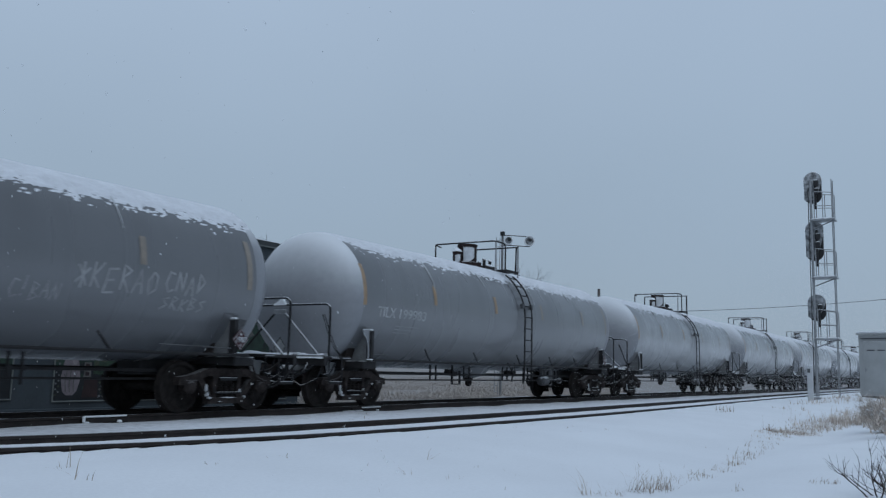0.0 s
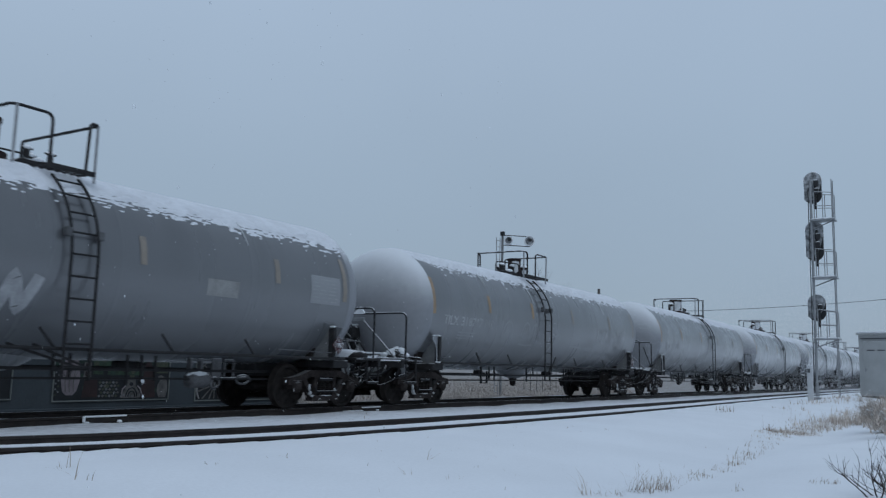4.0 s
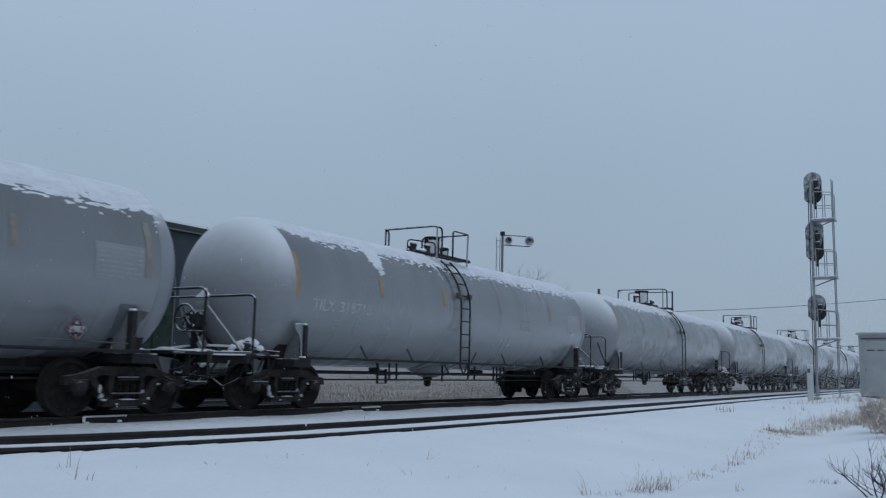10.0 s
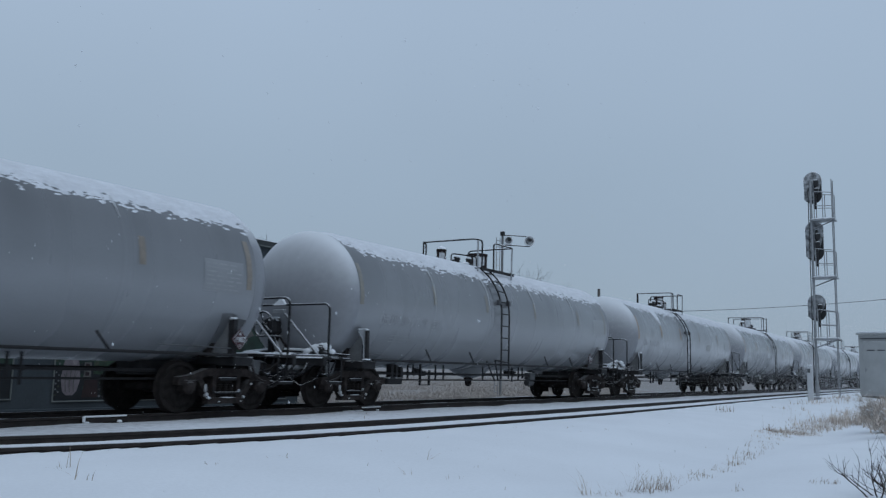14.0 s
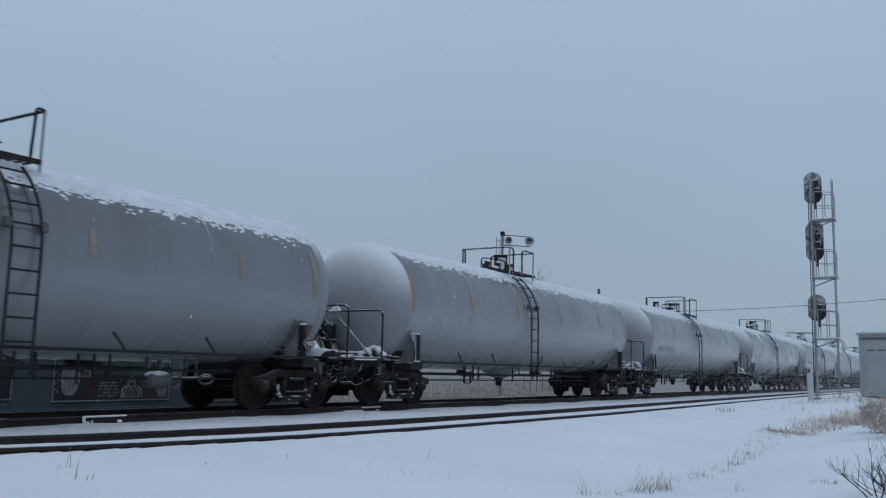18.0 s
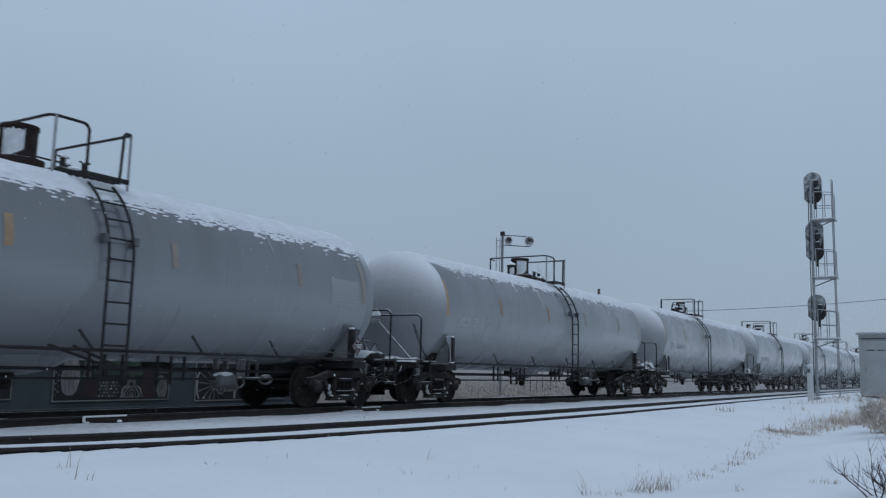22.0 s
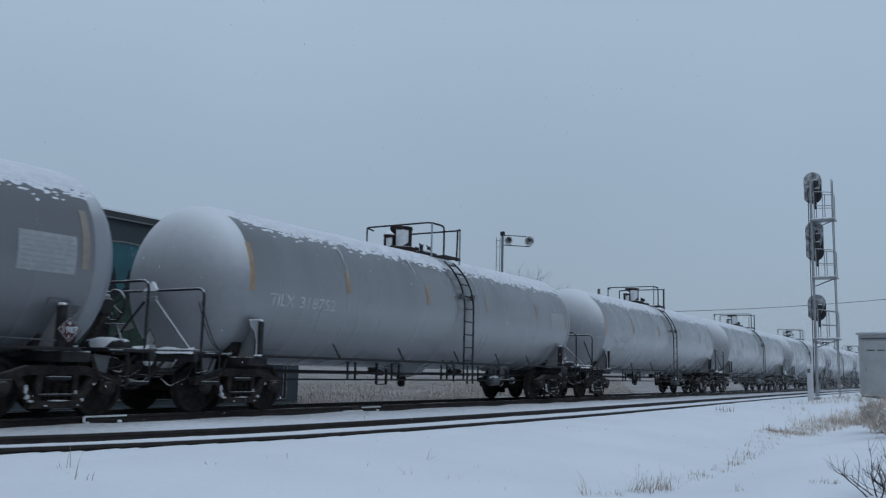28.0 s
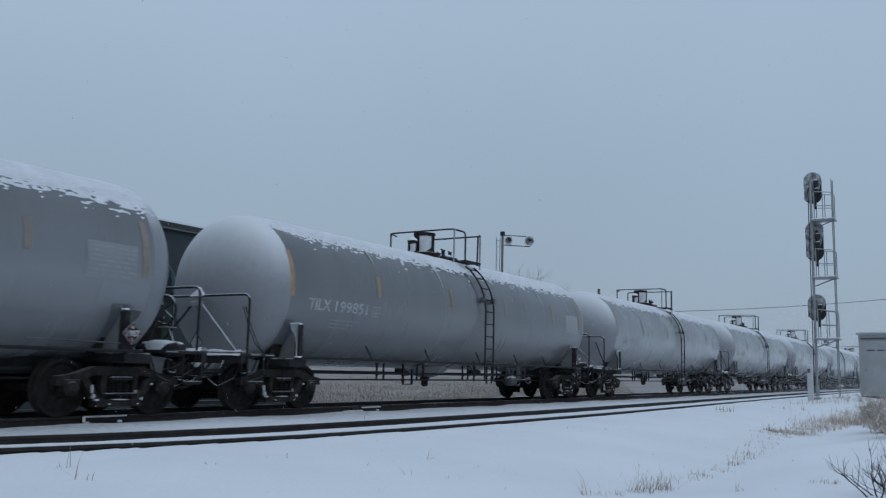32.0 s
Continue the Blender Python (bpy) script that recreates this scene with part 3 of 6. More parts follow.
SNOW_CAPS = [snow_cap(1, 45, ()), snow_cap(2, 44, ()), snow_cap(3, 46, ()),
             snow_cap(4, 45, ((-4.35, 0.20, 26),)), snow_cap(5, 49, ())]



def seam_snow(x, top, length, seed):
    """A thin tapering line of snow caught along a weld seam."""
    s = Shape()
    n = 18
    for i in range(n + 1):
        t = i / n
        w = (0.020 * (1 - t) ** 1.5 + 0.006) * (1 + 0.35 * noise.noise(Vector((t * 9, seed, 0))))
        a, b = on_tank(x - w, top - length * t, 0.007), on_tank(x + w * 0.6, top - length * t, 0.007)
        m = on_tank(x - w * 0.2, top - length * t, 0.022 * (1 - t) + 0.012)
        s.v += [a, m, b]
    s.f = [(3 * i + j, 3 * i + j + 1, 3 * i + j + 4, 3 * i + j + 3) for i in range(n) for j in range(2)]
    return s


SEAMS = (-4.4, -1.6, 1.3, 4.2)
# how far the snow reaches down each seam, by kind of cover
SEAM_REACH = [(0.35, 0.75, 0.0, 0.6), (0.75, 0.4, 0.65, 0.35), (0.8, 0.6, 0.0, 0.45), (0.0, 0.4, 0.5, 0.6), (1.15, 1.0, 0.9, 0.8)]
TRUCK_X, AXLE = 7.0, 0.89
WHEEL_R = 0.457


def wheelset(car, x):
    ax = part("wheelset", Shape().cyl((0, -1.06, 0), (0, 1.06, 0), 0.085, 12), M_WHEEL, car)
    ax.location = (x, 0, WHEEL_R)
    for s in (-1, 1):
        prof = [(0.10, s * 0.66), (0.13, s * 0.66), (0.13, s * 0.70), (0.34, s * 0.735), (0.385, s * 0.70), (0.475, s * 0.685), (0.485, s * 0.695),
                (0.463, s * 0.715), (WHEEL_R, s * 0.73), (WHEEL_R - 0.004, s * 0.815), (0.395, s * 0.82), (0.36, s * 0.775), (0.16, s * 0.80), (0.13, s * 0.83), (0.09, s * 0.83)]
        part("wheel", Shape().turn(prof, "y", (0, 0, 0), 32), M_WHEEL, ax)
    return ax


def truck(car, x):
    """A three-piece freight truck; its wheelsets are parts of the car, since they roll."""
    t = part("truck", Shape().box(-0.24, -1.0, 0.42, 0.24, 1.0, 0.72, 0.05).cyl((0, 0, 0.7), (0, 0, 0.86), 0.19, 16), M_DIRTY, car, "black cast steel truck with snow in its side frames")
    t.location = (x, 0, 0)
    for s in (-1, 1):
        y = s * 1.0
        f = Shape()
        arch = [(-1.16, 0.50), (-1.14, 0.64), (-0.86, 0.68), (-0.48, 0.80), (0.48, 0.80), (0.86, 0.68), (1.14, 0.64), (1.16, 0.50),
                (1.02, 0.50), (0.78, 0.56), (0.50, 0.66), (-0.50, 0.66), (-0.78, 0.56), (-1.02, 0.50)]
        f.plate(arch, "y", y - 0.08, y + 0.08)
        for k in (-1, 1):
            f.plate([(k * 0.72, 0.60), (k * 0.60, 0.62), (k * 0.30, 0.22), (k * 0.40, 0.18)], "y", y - 0.07, y + 0.07)
            f.box(k * 0.30 - 0.05, y - 0.075, 0.24, k * 0.30 + 0.05, y + 0.075, 0.70, 0.01)
        f.plate([(-0.44, 0.16), (0.44, 0.16), (0.40, 0.27), (-0.40, 0.27)], "y", y - 0.10, y + 0.10)
        part("side_frame", f, M_DIRTY, t)
        cl = Shape()
        rnd = random.Random(int(x * 3 + s))
        for cx, cz, cw, ch in ((-0.53, 0.44, 0.018, 0.07), (-0.50, 0.33, 0.028, 0.04), (-0.44, 0.272, 0.04, 0.018), (0.02, 0.272, 0.16, 0.010), (0.43, 0.28, 0.025, 0.03), (0.62, 0.52, 0.015, 0.02), (0.30, 0.40, 0.015, 0.03), (-0.20, 0.20, 0.03, 0.012), (0.35, 0.20, 0.02, 0.012)):
            n = 9
            ring = [(cx + cw * math.cos(6.283 * i / n) * rnd.uniform(0.7, 1.2), cz + ch * math.sin(6.283 * i / n) * rnd.uniform(0.7, 1.2)) for i in range(n)]
            cl.plate(ring, "y", y + s * 0.045, y + s * 0.105)
        tagged(part("snow_clumps", cl, M_SEAMSNOW, t, "clumps of snow stuck in the side frame"), kind="stuff")
        for k in (-AXLE + 0.47, AXLE - 0.47):
            part("brake_shoe", Shape().plate([(k - 0.03, 0.30), (k + 0.03, 0.30), (k + 0.045, 0.46), (k + 0.03, 0.62), (k - 0.03, 0.62), (k - 0.045, 0.46)], "y", s * 0.74 - 0.05, s * 0.74 + 0.05), M_DIRTY, t)
        for k in (-0.15, 0.0, 0.15):
            part("spring", Shape().turn([(0.065 if i % 2 else 0.045, 0.275 + 0.02 * i) for i in range(14)], "z", (k, y + s * 0.02, 0), 10), M_WHEEL, t)
        for k in (-AXLE, AXLE):
            part("bearing_cap", Shape().turn([(0.12, 0), (0.125, s * 0.06), (0.09, s * 0.10), (0.03, s * 0.11)], "y", (k, s * 1.02, WHEEL_R), 16).box(k - 0.15, y - 0.09, 0.40, k + 0.15, y + 0.09, 0.60, 0.02), M_DIRTY, t)
        g = Shape()
        g.tube(round_path([(-0.36, y + s * 0.10, 0.46), (-0.36, y + s * 0.13, 0.36), (0.30, y + s * 0.13, 0.36)], 0.04), 0.018, 6)
        g.box(-0.20, y + s * 0.07, 0.58, 0.20, y + s * 0.12, 0.64, 0.01)
        part("brake_rod", g, M_RAILSNOW, t)
    for k in (-0.42, 0.42):
        part("brake_beam", Shape().cyl((k, -0.75, 0.36), (k, 0.75, 0.36), 0.04, 8), M_DIRTY, t)
    return t


def car_end(car, s, kind):
    """Deck, rails, steps, coupler and hoses of one end; s is -1 for the rear and 1 for the front.
    The hand brake is at the front of a 'can' car and at the rear of the others."""
    brake_wheel = (s > 0) == (kind == "can")
    X = 8.375 * s
    deck = part("end_platform", Shape().box(s * 7.62, -1.42, 1.04, s * 8.5, 1.42, 1.10, 0.01).box(s * 8.40, -1.42, 0.90, s * 8.51, 1.42, 1.07, 0.012), M_BLACK, car, "black end platform with snow along its edge")
    part("end_sill", Shape().box(s * 8.39, -1.43, 1.072, s * 8.525, 1.43, 1.125, 0.012), M_STEP, deck)
    rnd = random.Random(int(s * 5 + 11 + brake_wheel))
    sn = Shape()
    for i in range(41):
        y = -1.40 + 0.07 * i
        hh = max(0.026, 0.045 + 0.035 * noise.noise(Vector((y * 2.6, s * 9.0, brake_wheel * 4.0 + 1.5))) + rnd.uniform(-0.012, 0.016))
        sn.v += [(s * 8.36, y, 1.098), (s * 8.40, y, 1.10 + hh), (s * 8.50, y, 1.10 + hh), (s * 8.54, y, 1.06 - 0.3 * hh)]
    sn.f = [(4 * i + j, 4 * i + j + 1, 4 * i + j + 5, 4 * i + j + 4) for i in range(40) for j in range(3)]
    part("snow_ridge", sn, M_SNOWCAP, deck)
    rail = Shape()
    wide, top = (1.42, 2.20) if s < 0 else (1.30, 2.24)
    path = round_path([(X, -wide, 1.08), (X, -wide, top), (X, wide, top), (X, wide, 1.08)], 0.16, 6)
    rail.tube(path, 0.024, 8)
    part("handrail", rail, M_RAILSNOW, car)
    if s < 0 or kind == "hoop":
        part("brace", Shape().tube([(X, -1.16, 1.10), (X, -0.08, 2.08)], 0.023, 8), M_STEP, car)
    if s < 0 and kind == "can":
        part("brace", Shape().tube([(X, 1.16, 1.10), (X, 0.08, 2.08)], 0.023, 8), M_RODBLACK, car)
    if s < 0:
        # a wind-blown fin of snow on the rail above the braces, and the plate that they meet at
        part("snow_lump", Shape().plate([(-0.20, top - 0.01), (0.18, top - 0.01), (0.14, top + 0.03), (0.02, top + 0.10), (-0.05, top + 0.17), (-0.10, top + 0.10)], "x", X - 0.035, X + 0.035), M_SNOWCAP, car)
        part("brace_plate", Shape().box(X - 0.035, -0.17, 2.0, X + 0.035, 0.17, 2.10, 0.012), M_GALV, car)
    for k in (-1, 1):
        st = Shape().tube(round_path([(X - 0.0 * s, k * 1.44, 1.04), (X, k * 1.46, 0.54), (X - 0.42 * s, k * 1.46, 0.54), (X - 0.42 * s, k * 1.44, 1.04)], 0.05), 0.018, 6)
        st = part("sill_step", st, M_RODBLACK, car)
        part("step_tread", Shape().box(X - 0.39 * s, k * 1.40, 0.562, X - 0.03 * s, k * 1.50, 0.580, 0.004), M_STEP, st)
        # bolster post and web that carry the tank
        x0 = s * 6.85 - 0.15
        web = Shape().plate([(-1.50 * k, 1.02), (-0.75 * k, 1.02), (-0.75 * k, ZC - R + 0.42), (-1.36 * k, 1.72), (-1.50 * k, 1.72)], "x", x0 - 0.012, x0 + 0.012)
        b = part("bolster_web", web, M_SILL, car)
        part("bolster_post", Shape().box(x0 - 0.048, -1.53 * k, 1.03, x0 + 0.048, -1.49 * k, 1.70, 0.004).box(x0 + 0.02, -1.49 * k, 1.03, x0 + 0.048, -1.40 * k, 1.68).box(x0 - 0.048, -1.49 * k, 1.03, x0 - 0.02, -1.40 * k, 1.68), M_BLACK, b)
        part("snow_lump", Shape().box(x0 - 0.045, -1.52 * k, 1.703, x0 + 0.045, -1.40 * k, 1.735, 0.016), M_SNOWCAP, b)
        # curved gusset that ties the post to the tank, snow along its edges
        ge = [(x0 + s * 0.30, 1.70), (x0 + s * 0.24, 1.60), (x0 + s * 0.13, 1.50), (x0 + s * 0.08, 1.32), (x0 + s * 0.07, 1.05)]
        gs = part("gusset", Shape().plate([(x0 + s * 0.05, 1.05), (x0 + s * 0.05, 1.72)] + ge, "y", -1.47 * k - 0.012, -1.47 * k + 0.012), M_TANK if s < 0 else M_WEB, b)
        part("snow_lump", Shape().box(x0 - 0.10, -1.56 * k, 1.045, x0 + 0.08, -1.44 * k, 1.075, 0.012), M_SNOWCAP, b)
        if s > 0:
            # slightly raised, darker strip on the tank beside the front post
            band = Shape()
            for i in range(13):
                e = radians(-24 - 4.3 * i)
                for px in (x0 - 0.20 + 0.010 * i, x0 + 0.10):
                    band.v += [(px, -k * (R + 0.020) * math.cos(e), ZC + (R + 0.020) * math.sin(e)), (px, -k * (R - 0.01) * math.cos(e), ZC + (R - 0.01) * math.sin(e))]
            for i in range(12):
                o = 4 * i
                band.f += [(o, o + 2, o + 6, o + 4), (o, o + 4, o + 5, o + 1), (o + 2, o + 3, o + 7, o + 6)]
            band.f += [(0, 1, 3, 2), (48, 50, 51, 49)]
            part("saddle_pad", band, M_TANKDARK, b)
        part("heater_pipe", Shape().tube([(x0 - s * 0.1, -1.52 * k, 1.17), (x0 - s * (0.55 if s < 0 else 1.7), -1.52 * k, 1.19)], 0.012, 6), M_WEB, b)
        if s < 0:
            part("snow_line", Shape().tube([(x0, -1.475 * k, 1.735), (x0 + s * 0.30, -1.475 * k, 1.71)] + [(u, -1.475 * k, v) for u, v in ge[1:]], [0.010, 0.014, 0.008, 0.006, 0.007, 0.010], 5), M_SEAMSNOW, gs)
    part("stub_sill", Shape().box(s * 5.6, -0.34, 0.66, s * 7.44, 0.34, 0.98, 0.03).box(s * 6.75, -1.48, 0.86, s * 7.25, 1.48, 1.03, 0.02), M_BLACK, car)
    part("draft_sill", Shape().box(s * 7.46, -0.36, 0.70, s * 8.5, 0.36, 1.0, 0.03).box(s * 7.46, -0.40, 0.665, s * 8.5, 0.40, 0.695, 0.005), M_SILL if s < 0 else M_BLACK, car, "draft sill dusted with snow")
    if s < 0:
        part("snow_lump", Shape().turn([(0.02, -0.42), (0.10, -0.38), (0.16, -0.1), (0.15, 0.15), (0.10, 0.36), (0.02, 0.40)], "x", (s * 8.22, -0.28, 0.92), 12), M_SNOWCAP, car)
    if s < 0 and kind == "can":
        for d in (0.0, 0.07):
            part("tank_stay", Shape().tube(round_path([(s * 8.10 - d * s, -0.98, 2.0), (s * 8.06 - d * s, -1.14, 1.55), (s * 7.96 - d * s, -1.24, 1.24), (s * 7.80, -1.30, 1.11)], 0.25), 0.010, 6), M_BLACK, car)
    part("saddle", Shape().plate([(-1.15, 1.62), (-0.95, 1.02), (0.95, 1.02), (1.15, 1.62), (0.8, 1.16), (0.0, 0.93), (-0.8, 1.16)], "x", s * 6.6, s * 7.28), M_DIRTY, car)
    cp = Shape().box(s * 8.5, -0.11, 0.74, s * 8.80, 0.11, 0.94, 0.03)
    cp.plate([(s * 8.74, -0.17), (s * 8.90, -0.20), (s * 8.96, -0.06), (s * 8.84, 0.03), (s * 8.88, 0.16), (s * 8.78, 0.17)], "z", 0.68, 1.0)
    part("coupler", cp, M_DIRTY, car)
    ho = Shape().tube(round_path([(s * 8.5, 0.42, 0.80), (s * 8.62, 0.42, 0.62), (s * 8.75, 0.36, 0.38), (s * 8.98, 0.20, 0.50)], 0.12), 0.028, 8)
    part("air_hose", ho, M_BLACK, car)
    ho = Shape().tube(round_path([(s * 8.46, -0.95, 1.0), (s * 8.62, -1.0, 0.80), (s * 8.60, -0.70, 0.62), (s * 8.58, 0.1, 0.66)], 0.1), 0.016, 6)
    part("uncoupling_lever", ho, M_RAILSNOW, car)
    # trainline pipes, levers and chains under the deck
    for pts, r, mt in (([(s * 7.7, -0.9, 0.98), (s * 8.2, -0.9, 0.92), (s * 8.35, -0.7, 0.72), (s * 8.5, -0.3, 0.70)], 0.024, M_RAILSNOW),
                       ([(s * 7.5, 0.6, 0.95), (s * 8.1, 0.5, 0.75), (s * 8.45, 0.42, 0.80)], 0.03, M_DIRTY),
                       ([(s * 8.36, -1.30, 1.02), (s * 8.40, -1.15, 0.62), (s * 8.44, -0.75, 0.46), (s * 8.40, -0.45, 0.60)], 0.014, M_RAILSNOW),
                       ([(s * 7.85, -1.2, 1.02), (s * 7.9, -1.1, 0.74), (s * 8.15, -1.05, 0.70), (s * 8.2, -1.1, 1.02)], 0.018, M_RAILSNOW)):
        part("brake_pipe", Shape().tube(round_path(pts, 0.08), r, 6), mt, car)
    part("draft_gear", Shape().box(s * 7.9, -0.30, 0.60, s * 8.5, 0.30, 0.68, 0.02).box(s * 8.46, -0.42, 0.66, s * 8.54, 0.42, 1.02, 0.02), M_RAILSNOW, car)
    part("angle_cock", Shape().cyl((s * 8.45, 0.42, 0.86), (s * 8.56, 0.42, 0.74), 0.05, 8).box(s * 8.46, 0.36, 0.86, s * 8.5, 0.58, 0.89), M_GALV, car)
    part("lever_bracket", Shape().box(s * 8.44, -1.02, 0.84, s * 8.5, -0.92, 1.04, 0.01), M_RAILSNOW, car)
    # small plates along the near edge of the deck, each with a line of print
    for px in ((7.78, 8.16) if s < 0 else (7.72,)):
        pl = part("deck_plate", Shape().box(s * px - 0.15, -1.432, 1.045, s * px + 0.15, -1.422, 1.095), M_RODBLACK, deck)
        part("print_bar", Shape().box(s * px - 0.12, -1.436, 1.062, s * px + 0.12, -1.433, 1.078), M_FAINT, pl)
    # brake rigging and hoses that fill the gap under the deck
    for i, (pts, r, mt) in enumerate((([(s * 7.5, -1.15, 0.98), (s * 7.62, -1.18, 0.66), (s * 7.95, -1.1, 0.56), (s * 8.25, -0.9, 0.62)], 0.022, M_DIRTY), ([(s * 8.3, -1.2, 1.0), (s * 8.12, -1.05, 0.78), (s * 7.75, -0.9, 0.74)], 0.026, M_DIRTY),
                           ([(s * 8.45, -0.6, 0.95), (s * 8.66, -0.5, 0.62), (s * 8.86, -0.3, 0.40), (s * 8.95, -0.1, 0.46)], 0.03, M_BLACK), ([(s * 8.5, -0.25, 0.66), (s * 8.7, -0.35, 0.52), (s * 8.9, -0.2, 0.58)], 0.014, M_SILL))):
        part("brake_hose" if i > 1 else "brake_rigging", Shape().tube(round_path(pts, 0.12), r, 6), mt, car)
    part("rigging_plate", Shape().plate([(s * 7.6, 0.98), (s * 7.95, 0.98), (s * 7.9, 0.70), (s * 7.72, 0.62)], "y", -1.0, -0.97), M_SILL, car)
    if s < 0:
        ph = part("placard_holder", Shape().plate([(-0.15, 1.28), (0, 1.08), (0.15, 1.28), (0, 1.48)], "x", s * 8.335, s * 8.31), M_HOLDER, car, "empty grey diamond placard holder")
        part("holder_frame", Shape().tube([(s * 8.34, -0.17, 1.28), (s * 8.34, 0, 1.06), (s * 8.34, 0.17, 1.28), (s * 8.34, 0, 1.50)], 0.009, 5, True), M_RODBLACK, ph)
    if brake_wheel:
        yb, zb, xb = (-0.16, 1.86, 8.60) if s > 0 else (0.36, 1.78, 8.50)
        w = Shape().tube([(s * xb, yb + 0.27 * math.cos(a * math.pi / 10), zb + 0.27 * math.sin(a * math.pi / 10)) for a in range(20)], 0.022, 6, True)
        for a in range(5):
            w.tube([(s * (xb - 0.04), yb, zb), (s * xb, yb + 0.27 * math.cos(a * 1.2566), zb + 0.27 * math.sin(a * 1.2566))], 0.013, 5)
        w.cyl((s * (xb - 0.18), yb, zb), (s * xb, yb, zb), 0.04, 8)
        part("brake_wheel", w, M_RAILSNOW, car)
        hs = part("brake_housing", Shape().box(s * (xb - 0.46), yb - 0.20, zb - 0.22, s * (xb - 0.16), yb + 0.18, zb + 0.14, 0.06).cyl((s * (xb - 0.16), yb, zb), (s * (xb - 0.10), yb, zb), 0.11, 12).box(s * (xb - 0.36), yb - 0.09, 1.08, s * (xb - 0.24), yb + 0.07, zb - 0.20, 0.02), M_BLACK, car, "black hand brake housing with snow on top")
        part("snow_lump", Shape().box(s * (xb - 0.42), yb - 0.18, zb + 0.142, s * (xb - 0.24), yb + 0.10, zb + 0.17, 0.012), M_SEAMSNOW, hs)
        for dy, dz, r in ((-0.10, -0.15, 0.028), (0.14, -0.17, 0.024)):
            part("snow_lump", Shape().turn([(0.01, -r), (r * 0.8, -r * 0.6), (r, 0), (r * 0.7, r * 0.7), (0.01, r)], "z", (s * (xb - 0.15), yb + dy, zb + dz), 8), M_SEAMSNOW, hs)
        part("brake_bracket", Shape().plate([(s * 7.82, 1.10), (s * 8.38, 1.10), (s * (xb - 0.20), zb - 0.24), (s * (xb - 0.44), zb - 0.24)], "y", yb - 0.17, yb - 0.14).tube([(s * 7.9, yb - 0.37, 1.12), (s * 8.25, yb - 0.21, zb - 0.2)], 0.022, 6), M_DIRTY, car)
        part("brake_step", Shape().box(s * 8.30, yb - 0.42, 1.50, s * 8.52, yb + 0.20, 1.53, 0.006).tube([(s * 8.44, yb - 0.30, 1.50), (s * 8.44, yb - 0.52, 1.14)], 0.018, 6), M_STEP, car)
        part("brake_chain", Shape().tube(round_path([(s * 8.44, yb - 0.23, zb - 0.16), (s * 8.50, yb - 0.29, 1.40), (s * 8.44, yb - 0.37, 1.12)], 0.1), 0.016, 6), M_RAILSNOW, car)
    if s > 0 and kind == "can":
        tk = Shape().turn([(0.02, -0.55), (0.09, -0.53), (0.13, -0.44), (0.13, 0.44), (0.09, 0.53), (0.02, 0.55)], "y", (s * 7.98, -0.85, 1.12), 16)
        part("air_reservoir", tk, M_BLACK, car, "black air reservoir capped with snow")
        part("snow_lump", Shape().turn([(0.02, -0.52), (0.09, -0.46), (0.138, -0.1), (0.142, 0.2), (0.10, 0.42), (0.02, 0.50)], "y", (s * 7.98, -0.85, 1.14), 14), M_SNOWCAP, car, smooth=80)
    if s < 0 and kind != "can":
        vb = Shape().box(s * 7.75, -1.05, 1.10, s * 8.1, -0.55, 1.22, 0.05).tube(round_path([(s * 8.0, -0.6, 1.2), (s * 8.2, 0.2, 1.22), (s * 8.25, 1.0, 1.15)], 0.2), 0.03, 6)
        v = part("control_valve", vb, M_BLACK, car, "brake valve buried in snow")
        for vx, vy, vz, r in ((7.80, -1.04, 1.20, 0.075), (7.92, -0.98, 1.30, 0.10), (8.06, -0.90, 1.24, 0.085), (7.86, -0.80, 1.34, 0.085), (7.98, -0.72, 1.26, 0.11), (8.10, -0.60, 1.20, 0.075), (7.84, -0.58, 1.24, 0.08)):
            rr = Shape()
            for i in range(6):
                for j in range(10):
                    a, e = 2 * math.pi * j / 10, math.pi * (i / 5 - 0.35) / 1.3
                    k = r * (1 + 0.35 * noise.noise(Vector((math.cos(a) * 1.7 + vx * 9, math.sin(a) * 1.7 + vy * 9, e * 1.5))))
                    rr.v.append((s * vx + k * math.cos(a) * math.cos(e), vy + k * 1.2 * math.sin(a) * math.cos(e), vz + k * 0.9 * math.sin(e)))
            rr.f = [(i * 10 + j, i * 10 + (j + 1) % 10, (i + 1) * 10 + (j + 1) % 10, (i + 1) * 10 + j) for i in range(5) for j in range(10)]
            part("snow_lump", rr, M_SNOWCAP, v, smooth=80)
        part("valve_body", Shape().cyl((s * 7.78, -0.98, 1.26), (s * 8.12, -0.92, 1.24), 0.07, 10).cyl((s * 7.95, -0.9, 1.12), (s * 7.95, -0.9, 1.34), 0.08, 10).cyl((s * 7.86, -0.62, 1.12), (s * 7.86, -0.62, 1.30), 0.06, 10), M_BLACK, v)
        part("drain_pipe", Shape().tube(round_path([(s * 8.0, -0.9, 1.18), (s * 7.7, -1.15, 1.16), (s * 7.5, -1.3, 1.14)], 0.1), 0.018, 6), M_RAILSNOW, v)
        part("snow_line", Shape().tube(round_path([(s * 8.02, -0.62, 1.23), (s * 8.2, 0.2, 1.25), (s * 8.25, 1.0, 1.18)], 0.2), 0.028, 6), M_SNOWCAP, v)


